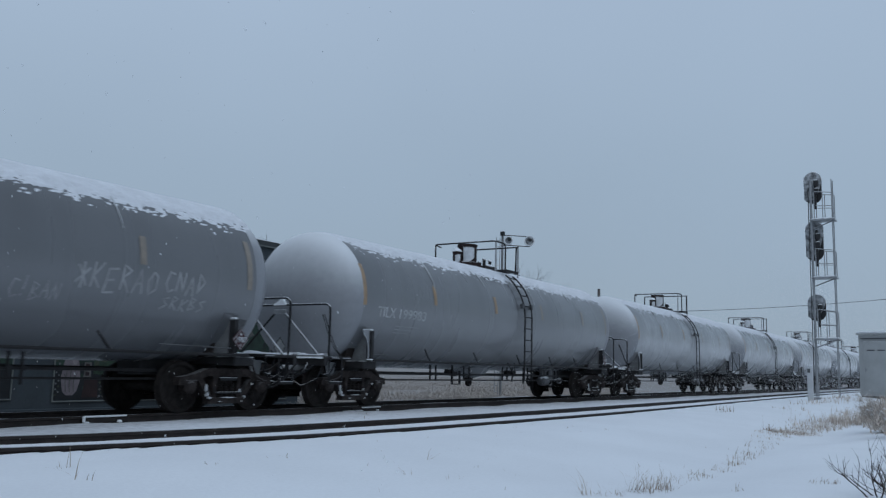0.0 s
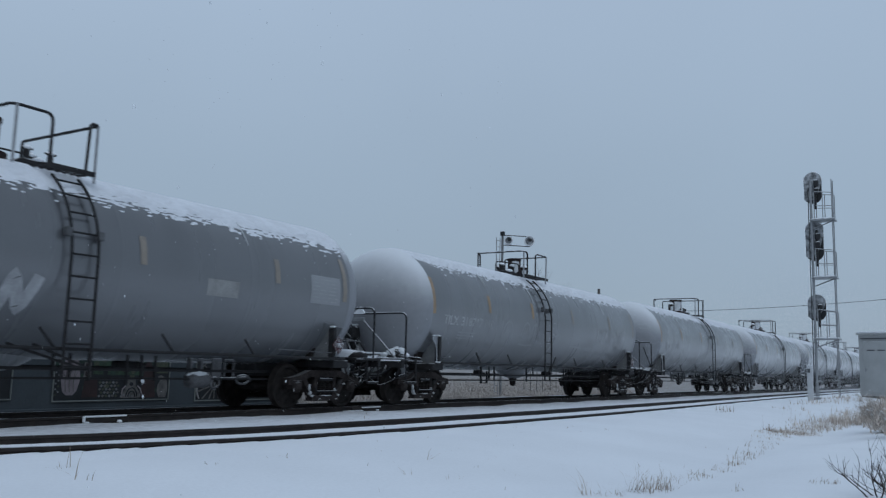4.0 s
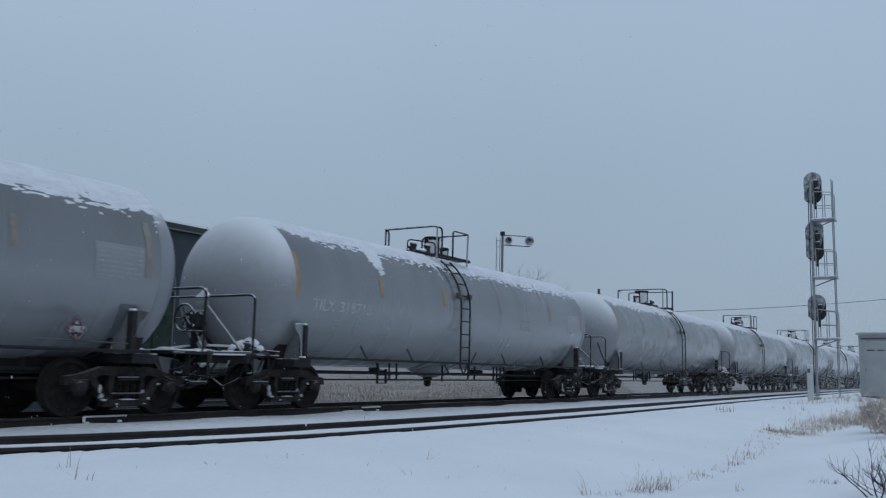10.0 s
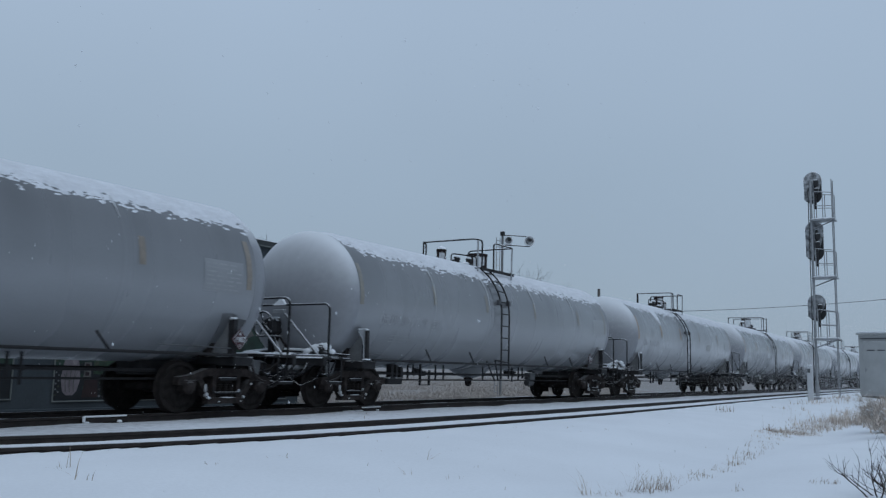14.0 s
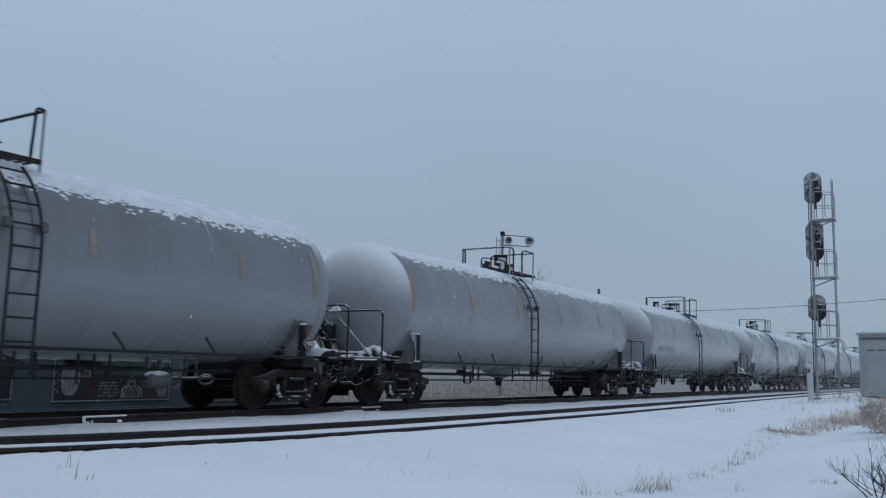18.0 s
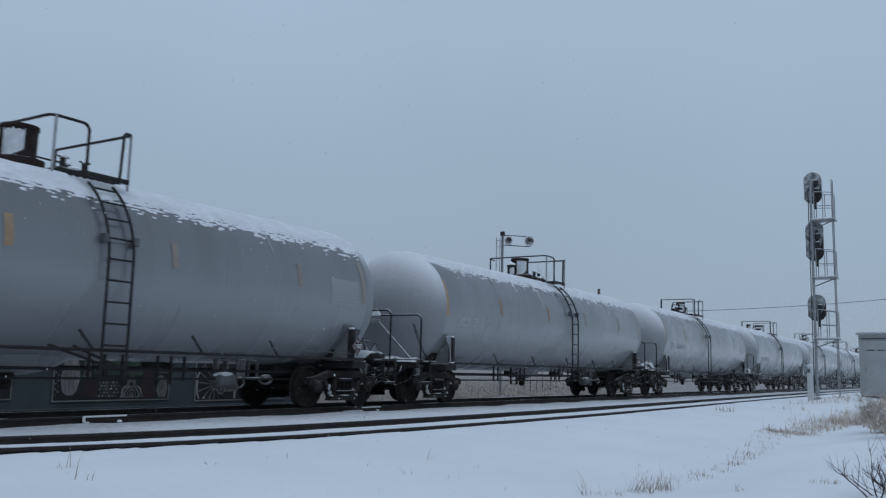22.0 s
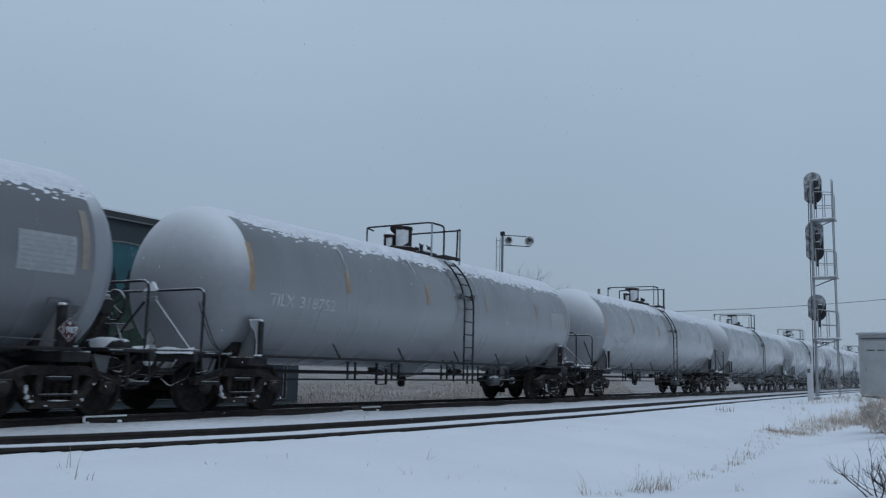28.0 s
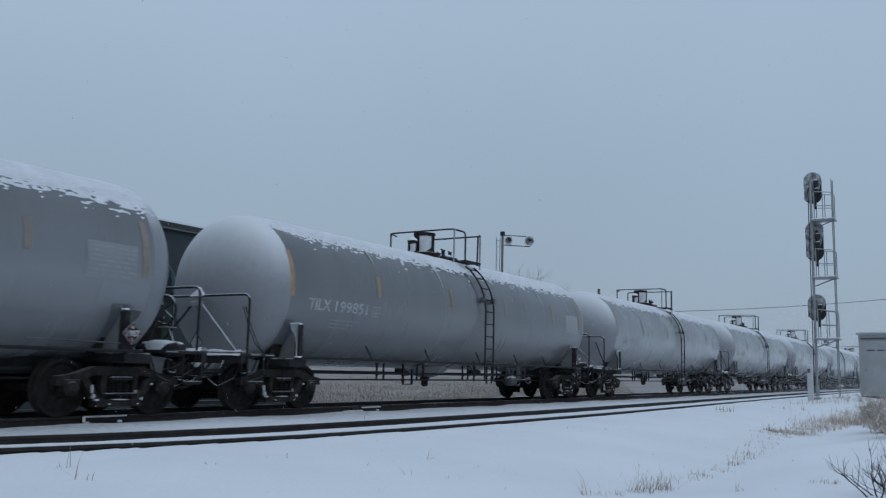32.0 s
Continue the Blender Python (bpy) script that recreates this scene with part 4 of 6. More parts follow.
def ladder(car, x, width=0.45, foot=0.62):
    side = []
    for i in range(13):
        a = radians(54 - i * 4.5)
        side.append((-(R + 0.10) * math.cos(a), ZC + (R + 0.10) * math.sin(a)))
    side += [(-(R + 0.10), 2.0), (-(R + 0.10), foot)]
    ld = Shape()
    for k in (-0.5, 0.5):
        ld.tube([(x + k * width, y, z) for y, z in side], 0.024, 6)
    l = part("ladder", ld, M_RODBLACK, car, "black steel ladder following the tank's curve")
    dist = [0.0]
    for (y0, z0), (y1, z1) in zip(side, side[1:]):
        dist.append(dist[-1] + math.hypot(y1 - y0, z1 - z0))
    d = 0.15
    rung = None
    while d < dist[-1]:
        i = max(j for j in range(len(dist) - 1) if dist[j] <= d)
        t = (d - dist[i]) / (dist[i + 1] - dist[i])
        y, z = side[i][0] * (1 - t) + side[i + 1][0] * t, side[i][1] * (1 - t) + side[i + 1][1] * t
        if rung is None:
            rung = mesh_of("rung", Shape().cyl((-width / 2, 0, 0), (width / 2, 0, 0), 0.016, 6), M_RODBLACK)
        r = part("rung", rung, None, l)
        r.location = (x, y, z)
        d += 0.335
    for k in (-0.5, 0.5):
        part("ladder_bracket", Shape().box(x + k * width - 0.05 + k * 0.10, -R - 0.09, 2.72, x + k * width + 0.05 + k * 0.10, -R + 0.02, 2.86, 0.01), M_WEB, l)


def can(car, x, y, r, z0, z1, name="manway"):
    """A bolted cylinder on the tank top; snow clings to its windward side, and lies on the small ones."""
    m = part(name, Shape().turn([(r * 1.22, z0), (r * 1.24, z0 + 0.05), (r, z0 + 0.06), (r, z1 - 0.06), (r * 1.07, z1 - 0.06), (r * 1.07, z1), (r * 0.8, z1 + 0.012), (0.03, z1 + 0.014)], "z", (x, y, 0), 24), M_CAN, car, "black bolted fitting, white with snow on one side")
    sp = Shape()
    for i in range(11):
        a = radians(186 + i * 7)
        for j in range(7):
            t = j / 6
            edge = min(i, 10 - i) / 4
            q = r + 0.002 + 0.016 * min(1, max(0.0, edge)) * (0.6 + 0.4 * math.sin(i * 2.1 + j))
            top = z1 - 0.07 - 0.05 * abs(math.sin(i * 1.9)) if j == 6 else None
            zz = top if top else z0 + 0.08 + (0.05 + 0.22 * (i / 10) ** 2) * (z1 - z0) + t * (0.88 - 0.22 * (i / 10) ** 2) * (z1 - z0 - 0.12)
            sp.v.append((x + q * math.cos(a), y + q * math.sin(a), min(zz, z1 - 0.065)))
    sp.f = [(7 * i + j, 7 * i + j + 1, 7 * i + j + 8, 7 * i + j + 7) for i in range(10) for j in range(6)]
    part("snow_patch", sp, M_SEAMSNOW, m)
    for i in range(8):
        a = math.pi / 4 * i + 0.2
        part("bolt", Shape().cyl((x + r * 1.14 * math.cos(a), y + r * 1.14 * math.sin(a), z0 + 0.05), (x + r * 1.14 * math.cos(a), y + r * 1.14 * math.sin(a), z0 + 0.085), 0.02, 6), M_CAN, m)
    part("snow_ring", Shape().turn([(r * 1.02, z0 + 0.052), (r * 1.10, z0 + 0.09), (r * 1.20, z0 + 0.085), (r * 1.25, z0 + 0.052)], "z", (x, y, 0), 20), M_SNOWCAP, m)
    if name != "manway":
        part("snow_lump", Shape().turn([(0.02, z1 + 0.11), (r * 0.55, z1 + 0.09), (r * 0.95, z1 + 0.05), (r * 1.1, z1 + 0.01)], "z", (x, y, 0), 16), M_SNOWCAP, m)


def deck_top(car, x0, x1, y0, y1, z):
    w = part("walkway", Shape().box(x0, y0 - 0.03, z - 0.07, x1, y0 + 0.03, z + 0.005), M_BLACK, car, "black grated walkway on top of the tank")
    part("walkway_edge", Shape().box(x0, y1 - 0.03, z - 0.07, x1, y1 + 0.03, z + 0.005), M_BLACK, w)
    bar = mesh_of("grating_bar", Shape().box(-0.02, y0 + 0.035, z - 0.03, 0.02, y1 - 0.035, z), M_BLACK)
    for i in range(7):
        part("grating_bar", bar, None, w).location = (x0 + 0.02 + (x1 - x0 - 0.04) * i / 6, 0, 0)


# hangers of the rods under each kind of car: place along the car and foot; then the pairs joined by a foot bar
HANGERS = {"can": ((-3.2, 0.58), (-2.92, 0.58), (-1.45, 0.60), (-1.15, 0.62), (0.85, 0.60), (1.15, 0.60), (1.5, 0.56), (2.25, 0.50), (2.55, 0.50), (2.85, 0.56)),
           "hoop": ((-2.82, 0.60), (-2.51, 0.62), (-0.36, 0.56), (1.02, 0.62), (1.38, 0.62), (2.51, 0.60), (2.72, 0.50), (2.94, 0.62), (3.17, 0.50)),
           "pale": ((-4.23, 0.60), (-3.98, 0.72), (-2.92, 0.60), (-2.52, 0.60), (-0.35, 0.60), (1.5, 0.56), (1.93, 0.62), (2.2, 0.66))}
FEET = {"can": (-2.10, -1.70, 0.49), "hoop": (-3.33, -2.98, 0.52), "pale": (-3.68, -3.25, 0.47)}
LEVERS = {"can": (((-0.48, -1.5, 1.10), (1.08, -0.9, 0.78)), ((-0.07, -1.5, 1.10), (1.15, -0.9, 0.82))),
          "hoop": (((-1.74, -1.5, 1.07), (-0.43, -0.9, 0.75)), ((-1.10, -1.6, 1.05), (-0.90, -1.6, 0.76)), ((-0.66, -1.6, 1.05), (-0.88, -1.6, 0.76))),
          "pale": (((-1.84, -1.58, 1.12), (-0.78, -1.25, 0.61)), ((-1.36, -1.58, 1.16), (-0.58, -1.25, 0.61)), ((-1.36, -1.58, 1.17), (-0.75, -1.58, 1.12)))}


def low_gear(car, kind):
    """Bars and rods below the tank between the trucks."""
    for k in (-1, 1):
        part("side_bar", Shape().tube([(-TRUCK_X, k * 1.56, 1.05), (TRUCK_X, k * 1.56, 1.05)], 0.026, 8), M_RODBLACK, car)
    for z, y, r, nm in ((0.75, -0.62, 0.028, "brake_rod"), (0.60, -0.62, 0.020, "brake_rod"), (0.77, 0.55, 0.024, "brake_pipe")):
        part(nm, Shape().cyl((-5.7, y, z), (5.7, y, z), r, 6), M_RODBLACK, car)
    for x, lo in HANGERS[kind]:
        part("hanger", Shape().box(x - 0.016, -0.64, lo, x + 0.016, -0.60, 1.00).plate([(x - 0.03, 0.69), (x + 0.07, 0.73), (x + 0.07, 0.77), (x - 0.03, 0.82)], "y", -0.655, -0.645), M_RODBLACK, car)
    x0, x1, lo = FEET[kind]
    part("hanger", Shape().box(x0 - 0.022, -0.66, lo, x0 + 0.022, -0.61, 1.0).box(x1 - 0.022, -0.66, lo, x1 + 0.022, -0.61, 0.86).box(x0, -0.66, lo - 0.012, x1, -0.61, lo + 0.012), M_RODBLACK, car)
    part("valve_block", Shape().box(x0 - 0.06, -0.60, 0.72, x0 + 0.16, -0.40, 0.90, 0.02).box(x0 + 0.20, -0.58, 0.70, x0 + 0.38, -0.42, 0.84, 0.02).tube([(x0 + 0.1, -0.5, 0.86), (x0 + 0.45, -0.5, 0.80)], 0.03, 6), M_BLACK, car)
    for a, b in LEVERS[kind]:
        part("outlet_lever", Shape().tube([a, b], 0.022, 6), M_RODBLACK, car)
    # long shallow sump in the tank's belly, with the outlet valve under it
    sump = Shape().turn([(1.05, 0.99), (0.92, 0.88), (0.72, 0.78), (0.48, 0.70), (0.25, 0.655), (0.03, 0.64)], "z", (0, 0, 0), 28)
    sump.v = [(v[0] - 0.08, v[1] * 0.45, v[2]) for v in sump.v]
    part("bottom_sump", sump, M_TANK, car)
    ov = part("outlet_valve", Shape().turn([(0.13, 0.66), (0.13, 0.60), (0.10, 0.58), (0.10, 0.47), (0.06, 0.42), (0.02, 0.41)], "z", (-0.22, -0.06, 0), 14), M_CAN, car, "rusty outlet valve under the tank")
    part("valve_handle", Shape().tube(round_path([(-0.22, -0.16, 0.50), (-0.42, -0.2, 0.44), (-0.52, -0.2, 0.52), (-0.54, -0.2, 0.64)], 0.06), 0.015, 6), M_RODBLACK, ov)
    part("brake_cylinder", Shape().turn([(0.03, -0.3), (0.09, -0.28), (0.10, -0.2), (0.10, 0.15), (0.06, 0.2), (0.03, 0.4)], "x", (2.9, 0.2, 0.84), 14), M_BLACK, car)
    if kind == "pale":
        part("valve_case", Shape().box(-5.19, -0.70, 0.49, -4.55, -0.45, 0.66, 0.03).box(-5.0, -0.66, 0.66, -4.9, -0.5, 0.98).box(-4.8, -0.66, 0.66, -4.72, -0.5, 0.98).box(-4.6, -0.66, 0.62, -4.5, -0.5, 0.92), M_BLACK, car)
        part("cylinder_bracket", Shape().box(2.70, -0.66, 0.62, 3.05, -0.45, 0.84, 0.02).cyl((2.75, -0.5, 0.52), (3.1, -0.5, 0.52), 0.10, 12).box(3.1, -0.62, 0.80, 3.7, -0.5, 0.92, 0.02), M_WEB, car)
    if kind == "can":
        bc = part("brake_cylinder", Shape().turn([(0.03, -0.02), (0.10, 0.0), (0.15, 0.05), (0.15, 0.44), (0.10, 0.50), (0.04, 0.62)], "x", (3.64, -0.55, 0.58), 16), M_CYL, car, "pale brake cylinder crusted with snow")
        part("snow_lump", Shape().turn([(0.01, -0.24), (0.07, -0.18), (0.10, 0.0), (0.08, 0.16), (0.01, 0.22)], "x", (3.86, -0.58, 0.67), 10), M_SEAMSNOW, bc)
        for px in (3.66, 3.92):
            part("cylinder_bracket", Shape().box(px, -0.62, 0.64, px + 0.05, -0.50, 0.98, 0.006), M_CYL, car)
        part("cylinder_bracket", Shape().box(3.66, -0.60, 0.93, 4.2, -0.56, 0.97, 0.006).box(4.18, -0.63, 0.60, 4.42, -0.59, 0.99, 0.01), M_CYL, car)
        part("lever_guide", Shape().tube(round_path([(4.52, -0.6, 0.62), (4.52, -0.6, 0.96), (4.76, -0.6, 0.96), (4.76, -0.6, 0.62)], 0.04), 0.026, 6), M_CYL, car)
        for cx, cz, w, h in ((4.26, 0.53, 0.13, 0.10), (5.0, 0.59, 0.18, 0.085)):
            part("lever_eye", Shape().tube([(cx + w * math.cos(a * math.pi / 7), -0.62, cz + h * math.sin(a * math.pi / 7)) for a in range(14)], 0.024, 5, True), M_CYL, car)
        part("brake_lever", Shape().tube([(4.1, -0.6, 0.60), (4.8, -0.61, 0.62), (5.1, -0.62, 0.64)], 0.022, 6), M_CYL, car)


def struts(car, xs):
    me = mesh_of("strut", Shape().box(-0.021, -0.012, -0.20, 0.021, 0.012, 0.20, 0.005), M_RODBLACK)
    for x, lean in xs:
        for k in (-1, 1):
            o = part("strut", me, None, car)
            o.matrix_basis = pose(x, k * 1.55, 1.20, 0, -42 * lean, 0)


def stripes(car, xs, material):
    for i, x in enumerate(xs):
        s = Shape()
        lo, hi = (2.26, 3.22) if i == 0 or i == len(xs) - 1 else (2.46, 2.94)
        patch_on_tank(s, x - 0.065, x + 0.065, lo, hi, 0.006, 10)
        part("reflector_stripe", s, M_ORANGEFADED if material is M_ORANGE and i > 2 else material, car, "faded orange reflective stripe")


def placard(car, x, y, z, size=0.21):
    s = Shape().plate([(x - size * 1.3, z), (x, z - size * 1.3), (x + size * 1.3, z), (x, z + size * 1.3)], "y", y, y + 0.01)
    p = part("placard", s, M_RED, car, "red diamond hazard placard")
    cu = bpy.data.curves.new("words", "FONT")
    cu.body, cu.size, cu.align_x, cu.resolution_u, cu.offset = "1987", size * 0.86, "CENTER", 2, 0.005
    tmp = bpy.data.objects.new("words", cu)
    scene.collection.objects.link(tmp)
    me = bpy.data.meshes.new_from_object(tmp)
    for v in me.vertices:
        v.co = Vector((x + v.co.x, y - 0.009, z - size * 0.31 + v.co.y))
    scene.collection.objects.unlink(tmp)
    bpy.data.objects.remove(tmp)
    bpy.data.curves.remove(cu)
    me.materials.append(M_WHITE)
    part("placard_number", me, None, p)
    rim = Shape()
    k = size * 1.14
    q = [(x - k, z), (x, z - k), (x + k, z), (x, z + k)]
    for (ax, az), (bx, bz) in zip(q, q[1:] + q[:1]):
        rim.tube([(ax, y - 0.004, az), (bx, y - 0.004, bz)], 0.0055, 4)
    part("placard_border", rim, M_SPRAY, p)
    part("placard_mark", Shape().box(x - size * 0.06, y - 0.006, z - size * 0.82, x + size * 0.06, y - 0.002, z - size * 0.5), M_WHITE, p)
    part("placard_symbol", Shape().plate([(x - size * 0.2, z + size * 0.48), (x + size * 0.2, z + size * 0.48), (x, z + size * 0.85)], "y", y - 0.006, y - 0.002), M_WHITE, p)


def base_car(kind, label):
    """kind: 'can' with a crosswise walkway, 'hoop' with a ladder before the fittings, 'pale' with faded stripes and lower fittings."""
    car = thing("tank_car", 0, TRACK_Y, 0, label, "tank car", "tank cars of the train")
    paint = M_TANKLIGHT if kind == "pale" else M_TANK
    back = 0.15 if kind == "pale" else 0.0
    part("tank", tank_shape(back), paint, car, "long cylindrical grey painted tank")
    for s in (-1, 1):
        part("tank_head", head_shape(s, back), M_HEAD if s < 0 else M_FRONT, car, "dished tank end powdered with snow" if s < 0 else "dished grey tank end")
        truck(car, s * TRUCK_X)
        for a in (-AXLE, AXLE):
            wheelset(car, s * TRUCK_X + a)
        car_end(car, s, kind)
    low_gear(car, kind)
    zt = 3.90
    if kind == "can":
        ladder(car, 0.56, 0.46)
        deck_top(car, 0.22, 1.05, -1.0, 1.0, zt)
        part("guard_rail", Shape().tube(round_path([(-0.1, 1.1, 4.64), (-0.42, 1.1, 4.68), (-0.42, -0.98, 4.68), (0.26, -0.98, 4.68), (0.26, -0.98, zt - 0.08)], 0.14, 5), 0.026, 7), M_RAILSNOW, car)
        part("rail_post", Shape().tube([(-0.34, -0.98, zt - 0.12), (-0.34, -0.98, 4.68)], 0.024, 6), M_GALV, car)
        part("rail_post", Shape().tube([(-0.42, 1.08, zt - 0.1), (-0.42, 1.08, 4.68)], 0.024, 6), M_RODBLACK, car)
        part("guard_rail", Shape().tube(round_path([(1.05, 1.1, zt), (1.05, 1.1, 4.68), (1.05, -1.02, 4.68), (0.90, -1.02, 4.70), (0.86, -1.02, zt - 0.10)], 0.07, 5), 0.026, 7), M_RAILSNOW, car)
        part("rail_post", Shape().tube([(1.05, -1.0, zt - 0.18), (1.05, -1.0, 4.68)], 0.024, 6), M_GALV, car)
        can(car, -0.33, 0.0, 0.285, 3.94, 4.62)
        part("manway_flange", Shape().turn([(0.40, 3.92), (0.42, 3.94), (0.42, 4.06), (0.34, 4.08)], "z", (-0.33, 0, 0), 24), M_CAN, car)
        can(car, -0.76, 0.1, 0.13, 3.9, 4.36, "relief_valve")
        v = Shape().box(0.2, -0.35, 3.95, 0.95, 0.35, 4.06, 0.03)
        for dx, dy, hh in ((0.35, -0.2, 0.30), (0.6, 0.1, 0.26), (0.8, -0.15, 0.30)):
            v.cyl((dx, dy, 4.04), (dx, dy, 3.96 + hh), 0.05, 10).cyl((dx - 0.1, dy, 3.95 + hh), (dx + 0.1, dy, 3.95 + hh), 0.02, 6)
        vh = part("valve_housing", v, M_BLACK, car)
        for dx, dy, zz, w in ((0.35, -0.2, 4.25, 0.07), (0.6, 0.1, 4.21, 0.08), (0.8, -0.15, 4.25, 0.07), (0.5, -0.3, 4.06, 0.10)):
            part("snow_lump", Shape().turn([(0.02, zz + 0.05), (w * 0.6, zz + 0.04), (w, zz + 0.005), (w * 0.7, zz - 0.02)], "z", (dx, dy, 0), 9), M_SNOWCAP, vh)
        part("grab_rail", Shape().tube(round_path([(0.1, 0.5, 3.9), (0.1, 0.5, 4.32), (0.9, 0.5, 4.32), (0.9, 0.5, 3.9)], 0.08), 0.018, 6), M_RODBLACK, car)
        stripes(car, (-7.33, -4.42, -1.25, 1.72, 4.9, 6.98), M_ORANGE)
        struts(car, ((-4.77, 1), (-2.4, 1), (2.3, 1), (4.2, 1), (0.1, 1)))
    else:
        end = 0.17 if kind == 'hoop' else 0.53
        ladder(car, -0.88, 0.45, 0.90 if kind == 'hoop' else 0.66)
        deck_top(car, -1.3, end + 0.16, -1.0, -0.5, zt)
        dx, fy, zr = (0.12, 0.6, 4.61) if kind == 'hoop' else (0.0, 0.8, 4.68)
        part("guard_rail", Shape().tube(round_path([(dx - 1.45, fy, 4.2), (dx - 1.45, fy, zr - 0.02), (dx - 1.62, fy, zr), (dx - 1.62, -1.0, zr), (dx - 1.25, -1.0, zr), (dx - 1.25, -1.0, zt - 0.05)], 0.13, 5), 0.026, 7), M_RAILSNOW, car)
        part("rail_post", Shape().tube([(dx - 1.50, -1.0, zt - 0.14), (dx - 1.50, -1.0, zr)], 0.024, 6), M_GALV, car)
        part("rail_post", Shape().tube([(dx - 1.62, fy - 0.02, 4.16), (dx - 1.62, fy - 0.02, zr + 0.02)], 0.024, 6), M_RODBLACK, car)
        part("guard_rail", Shape().tube(round_path([(-0.66, -1.05, zt - 0.05), (-0.66, -1.05, zr), (end, -1.05, zr), (end, 0.5, zr), (end, 0.5, 3.95)], 0.12, 5), 0.026, 7), M_RAILSNOW, car)
        part("rail_post", Shape().tube([(end - 0.07, -1.05, zt - 0.20), (end - 0.03, -1.05, zr)], 0.024, 6), M_GALV, car)
        part("grab_rail", Shape().tube(round_path([(-1.0, 0.2, 4.0), (-1.0, 0.2, 4.40), (-0.45, -0.35, 4.34), (-0.45, -0.35, 4.0)], 0.1), 0.02, 6), M_RODBLACK, car)
        cx = 0.30 if kind == "pale" else 0.0
        can(car, cx, 0.05, 0.215 if kind == 'hoop' else 0.30, 3.94, 4.58 if kind == 'hoop' else 4.52)
        if kind != "pale":
            can(car, 0.58, 0.0, 0.125, 3.9, 4.34, "relief_valve")
        v = Shape().box(-1.3, -0.3, 3.96, -0.4, 0.3, 4.06, 0.03)
        for dx, dy, hh in ((-1.15, -0.1, 0.28), (-0.85, 0.15, 0.24), (-0.55, -0.15, 0.30)):
            v.cyl((dx, dy, 4.0), (dx, dy, 3.95 + hh), 0.08, 10).cyl((dx - 0.14, dy, 3.94 + hh), (dx + 0.14, dy, 3.94 + hh), 0.035, 6)
        vh = part("valve_housing", v, M_BLACK, car)
        for dx, dy, zz, w in ((-1.15, -0.1, 4.26, 0.10), (-0.85, 0.15, 4.22, 0.12), (-0.55, -0.15, 4.28, 0.09), (-1.0, -0.28, 4.06, 0.14)):
            part("snow_lump", Shape().turn([(0.02, zz + 0.06), (w * 0.6, zz + 0.045), (w, zz + 0.005), (w * 0.7, zz - 0.02)], "z", (dx, dy, 0), 9), M_SNOWCAP, vh)
        if kind == "pale":
            can(car, -1.15, 0.45, 0.14, 3.85, 4.50, "relief_valve")
            struts(car, ((-4.7, 1), (-2.6, 1), (2.0, 1), (3.9, 1)))
            stripes(car, (-7.42, -4.42, -1.75, 1.25, 4.55, 6.9), M_YELLOWPALE)
        else:
            stripes(car, (-7.31, -4.45, -1.75, 1.25, 4.55, 6.98), M_ORANGE)
            struts(car, ((-5.1, 1), (-3.3, 1), (-0.3, -1), (1.4, 1), (3.9, 1)))
    if kind == "pale":
        for o in car.children:
            if o.name.startswith("bolster_web") and o.bound_box[0][0] < 0:
                o.location = (-0.15, 0, 0)
            if o.name.split(".")[0] in ("guard_rail", "rail_post", "walkway", "manway", "relief_valve", "valve_housing", "grab_rail", "snow_patch") or (o.name.startswith("snow_lump") and o.bound_box[0][2] > 3.5):
                o.location = (0.08, 0, -0.10)
    return car


LABELS = {"can": "grey tank car with orange stripes and snow along its top", "hoop": "grey tank car with a mid ladder and snow along its top",
          "pale": "pale grey tank car with faded stripes, snow along its top"}
MODELS = {k: base_car(k, LABELS[k]) for k in ("can", "hoop", "pale")}


# letter-like bars of the large tag: (x, z) pairs within one unit
BIG = [[(0.02, 0.2), (0.07, 0.7)], [(0.13, 0.35), (0.16, 0.5)], [(0.26, 0), (0.36, 1)], [(0.31, 0.5), (0.52, 1.0)], [(0.31, 0.5), (0.50, 0.0)], [(0.58, 0), (0.76, 1), (0.82, 0)],
       [(0.64, 0.4), (0.8, 0.4)], [(0.92, 0), (1.0, 1), (1.16, 1)], [(0.96, 0.52), (1.1, 0.55)], [(0.92, 0), (1.08, 0.0)], [(1.24, 0), (1.34, 1), (1.46, 0.9), (1.42, 0.6), (1.3, 0.5), (1.44, 0)],
       [(1.58, 0.8), (1.54, 0.1), (1.64, 0.0), (1.70, 0.8)], [(1.78, 0), (1.84, 0.8), (1.92, 0.05), (2.0, 0.8)]]

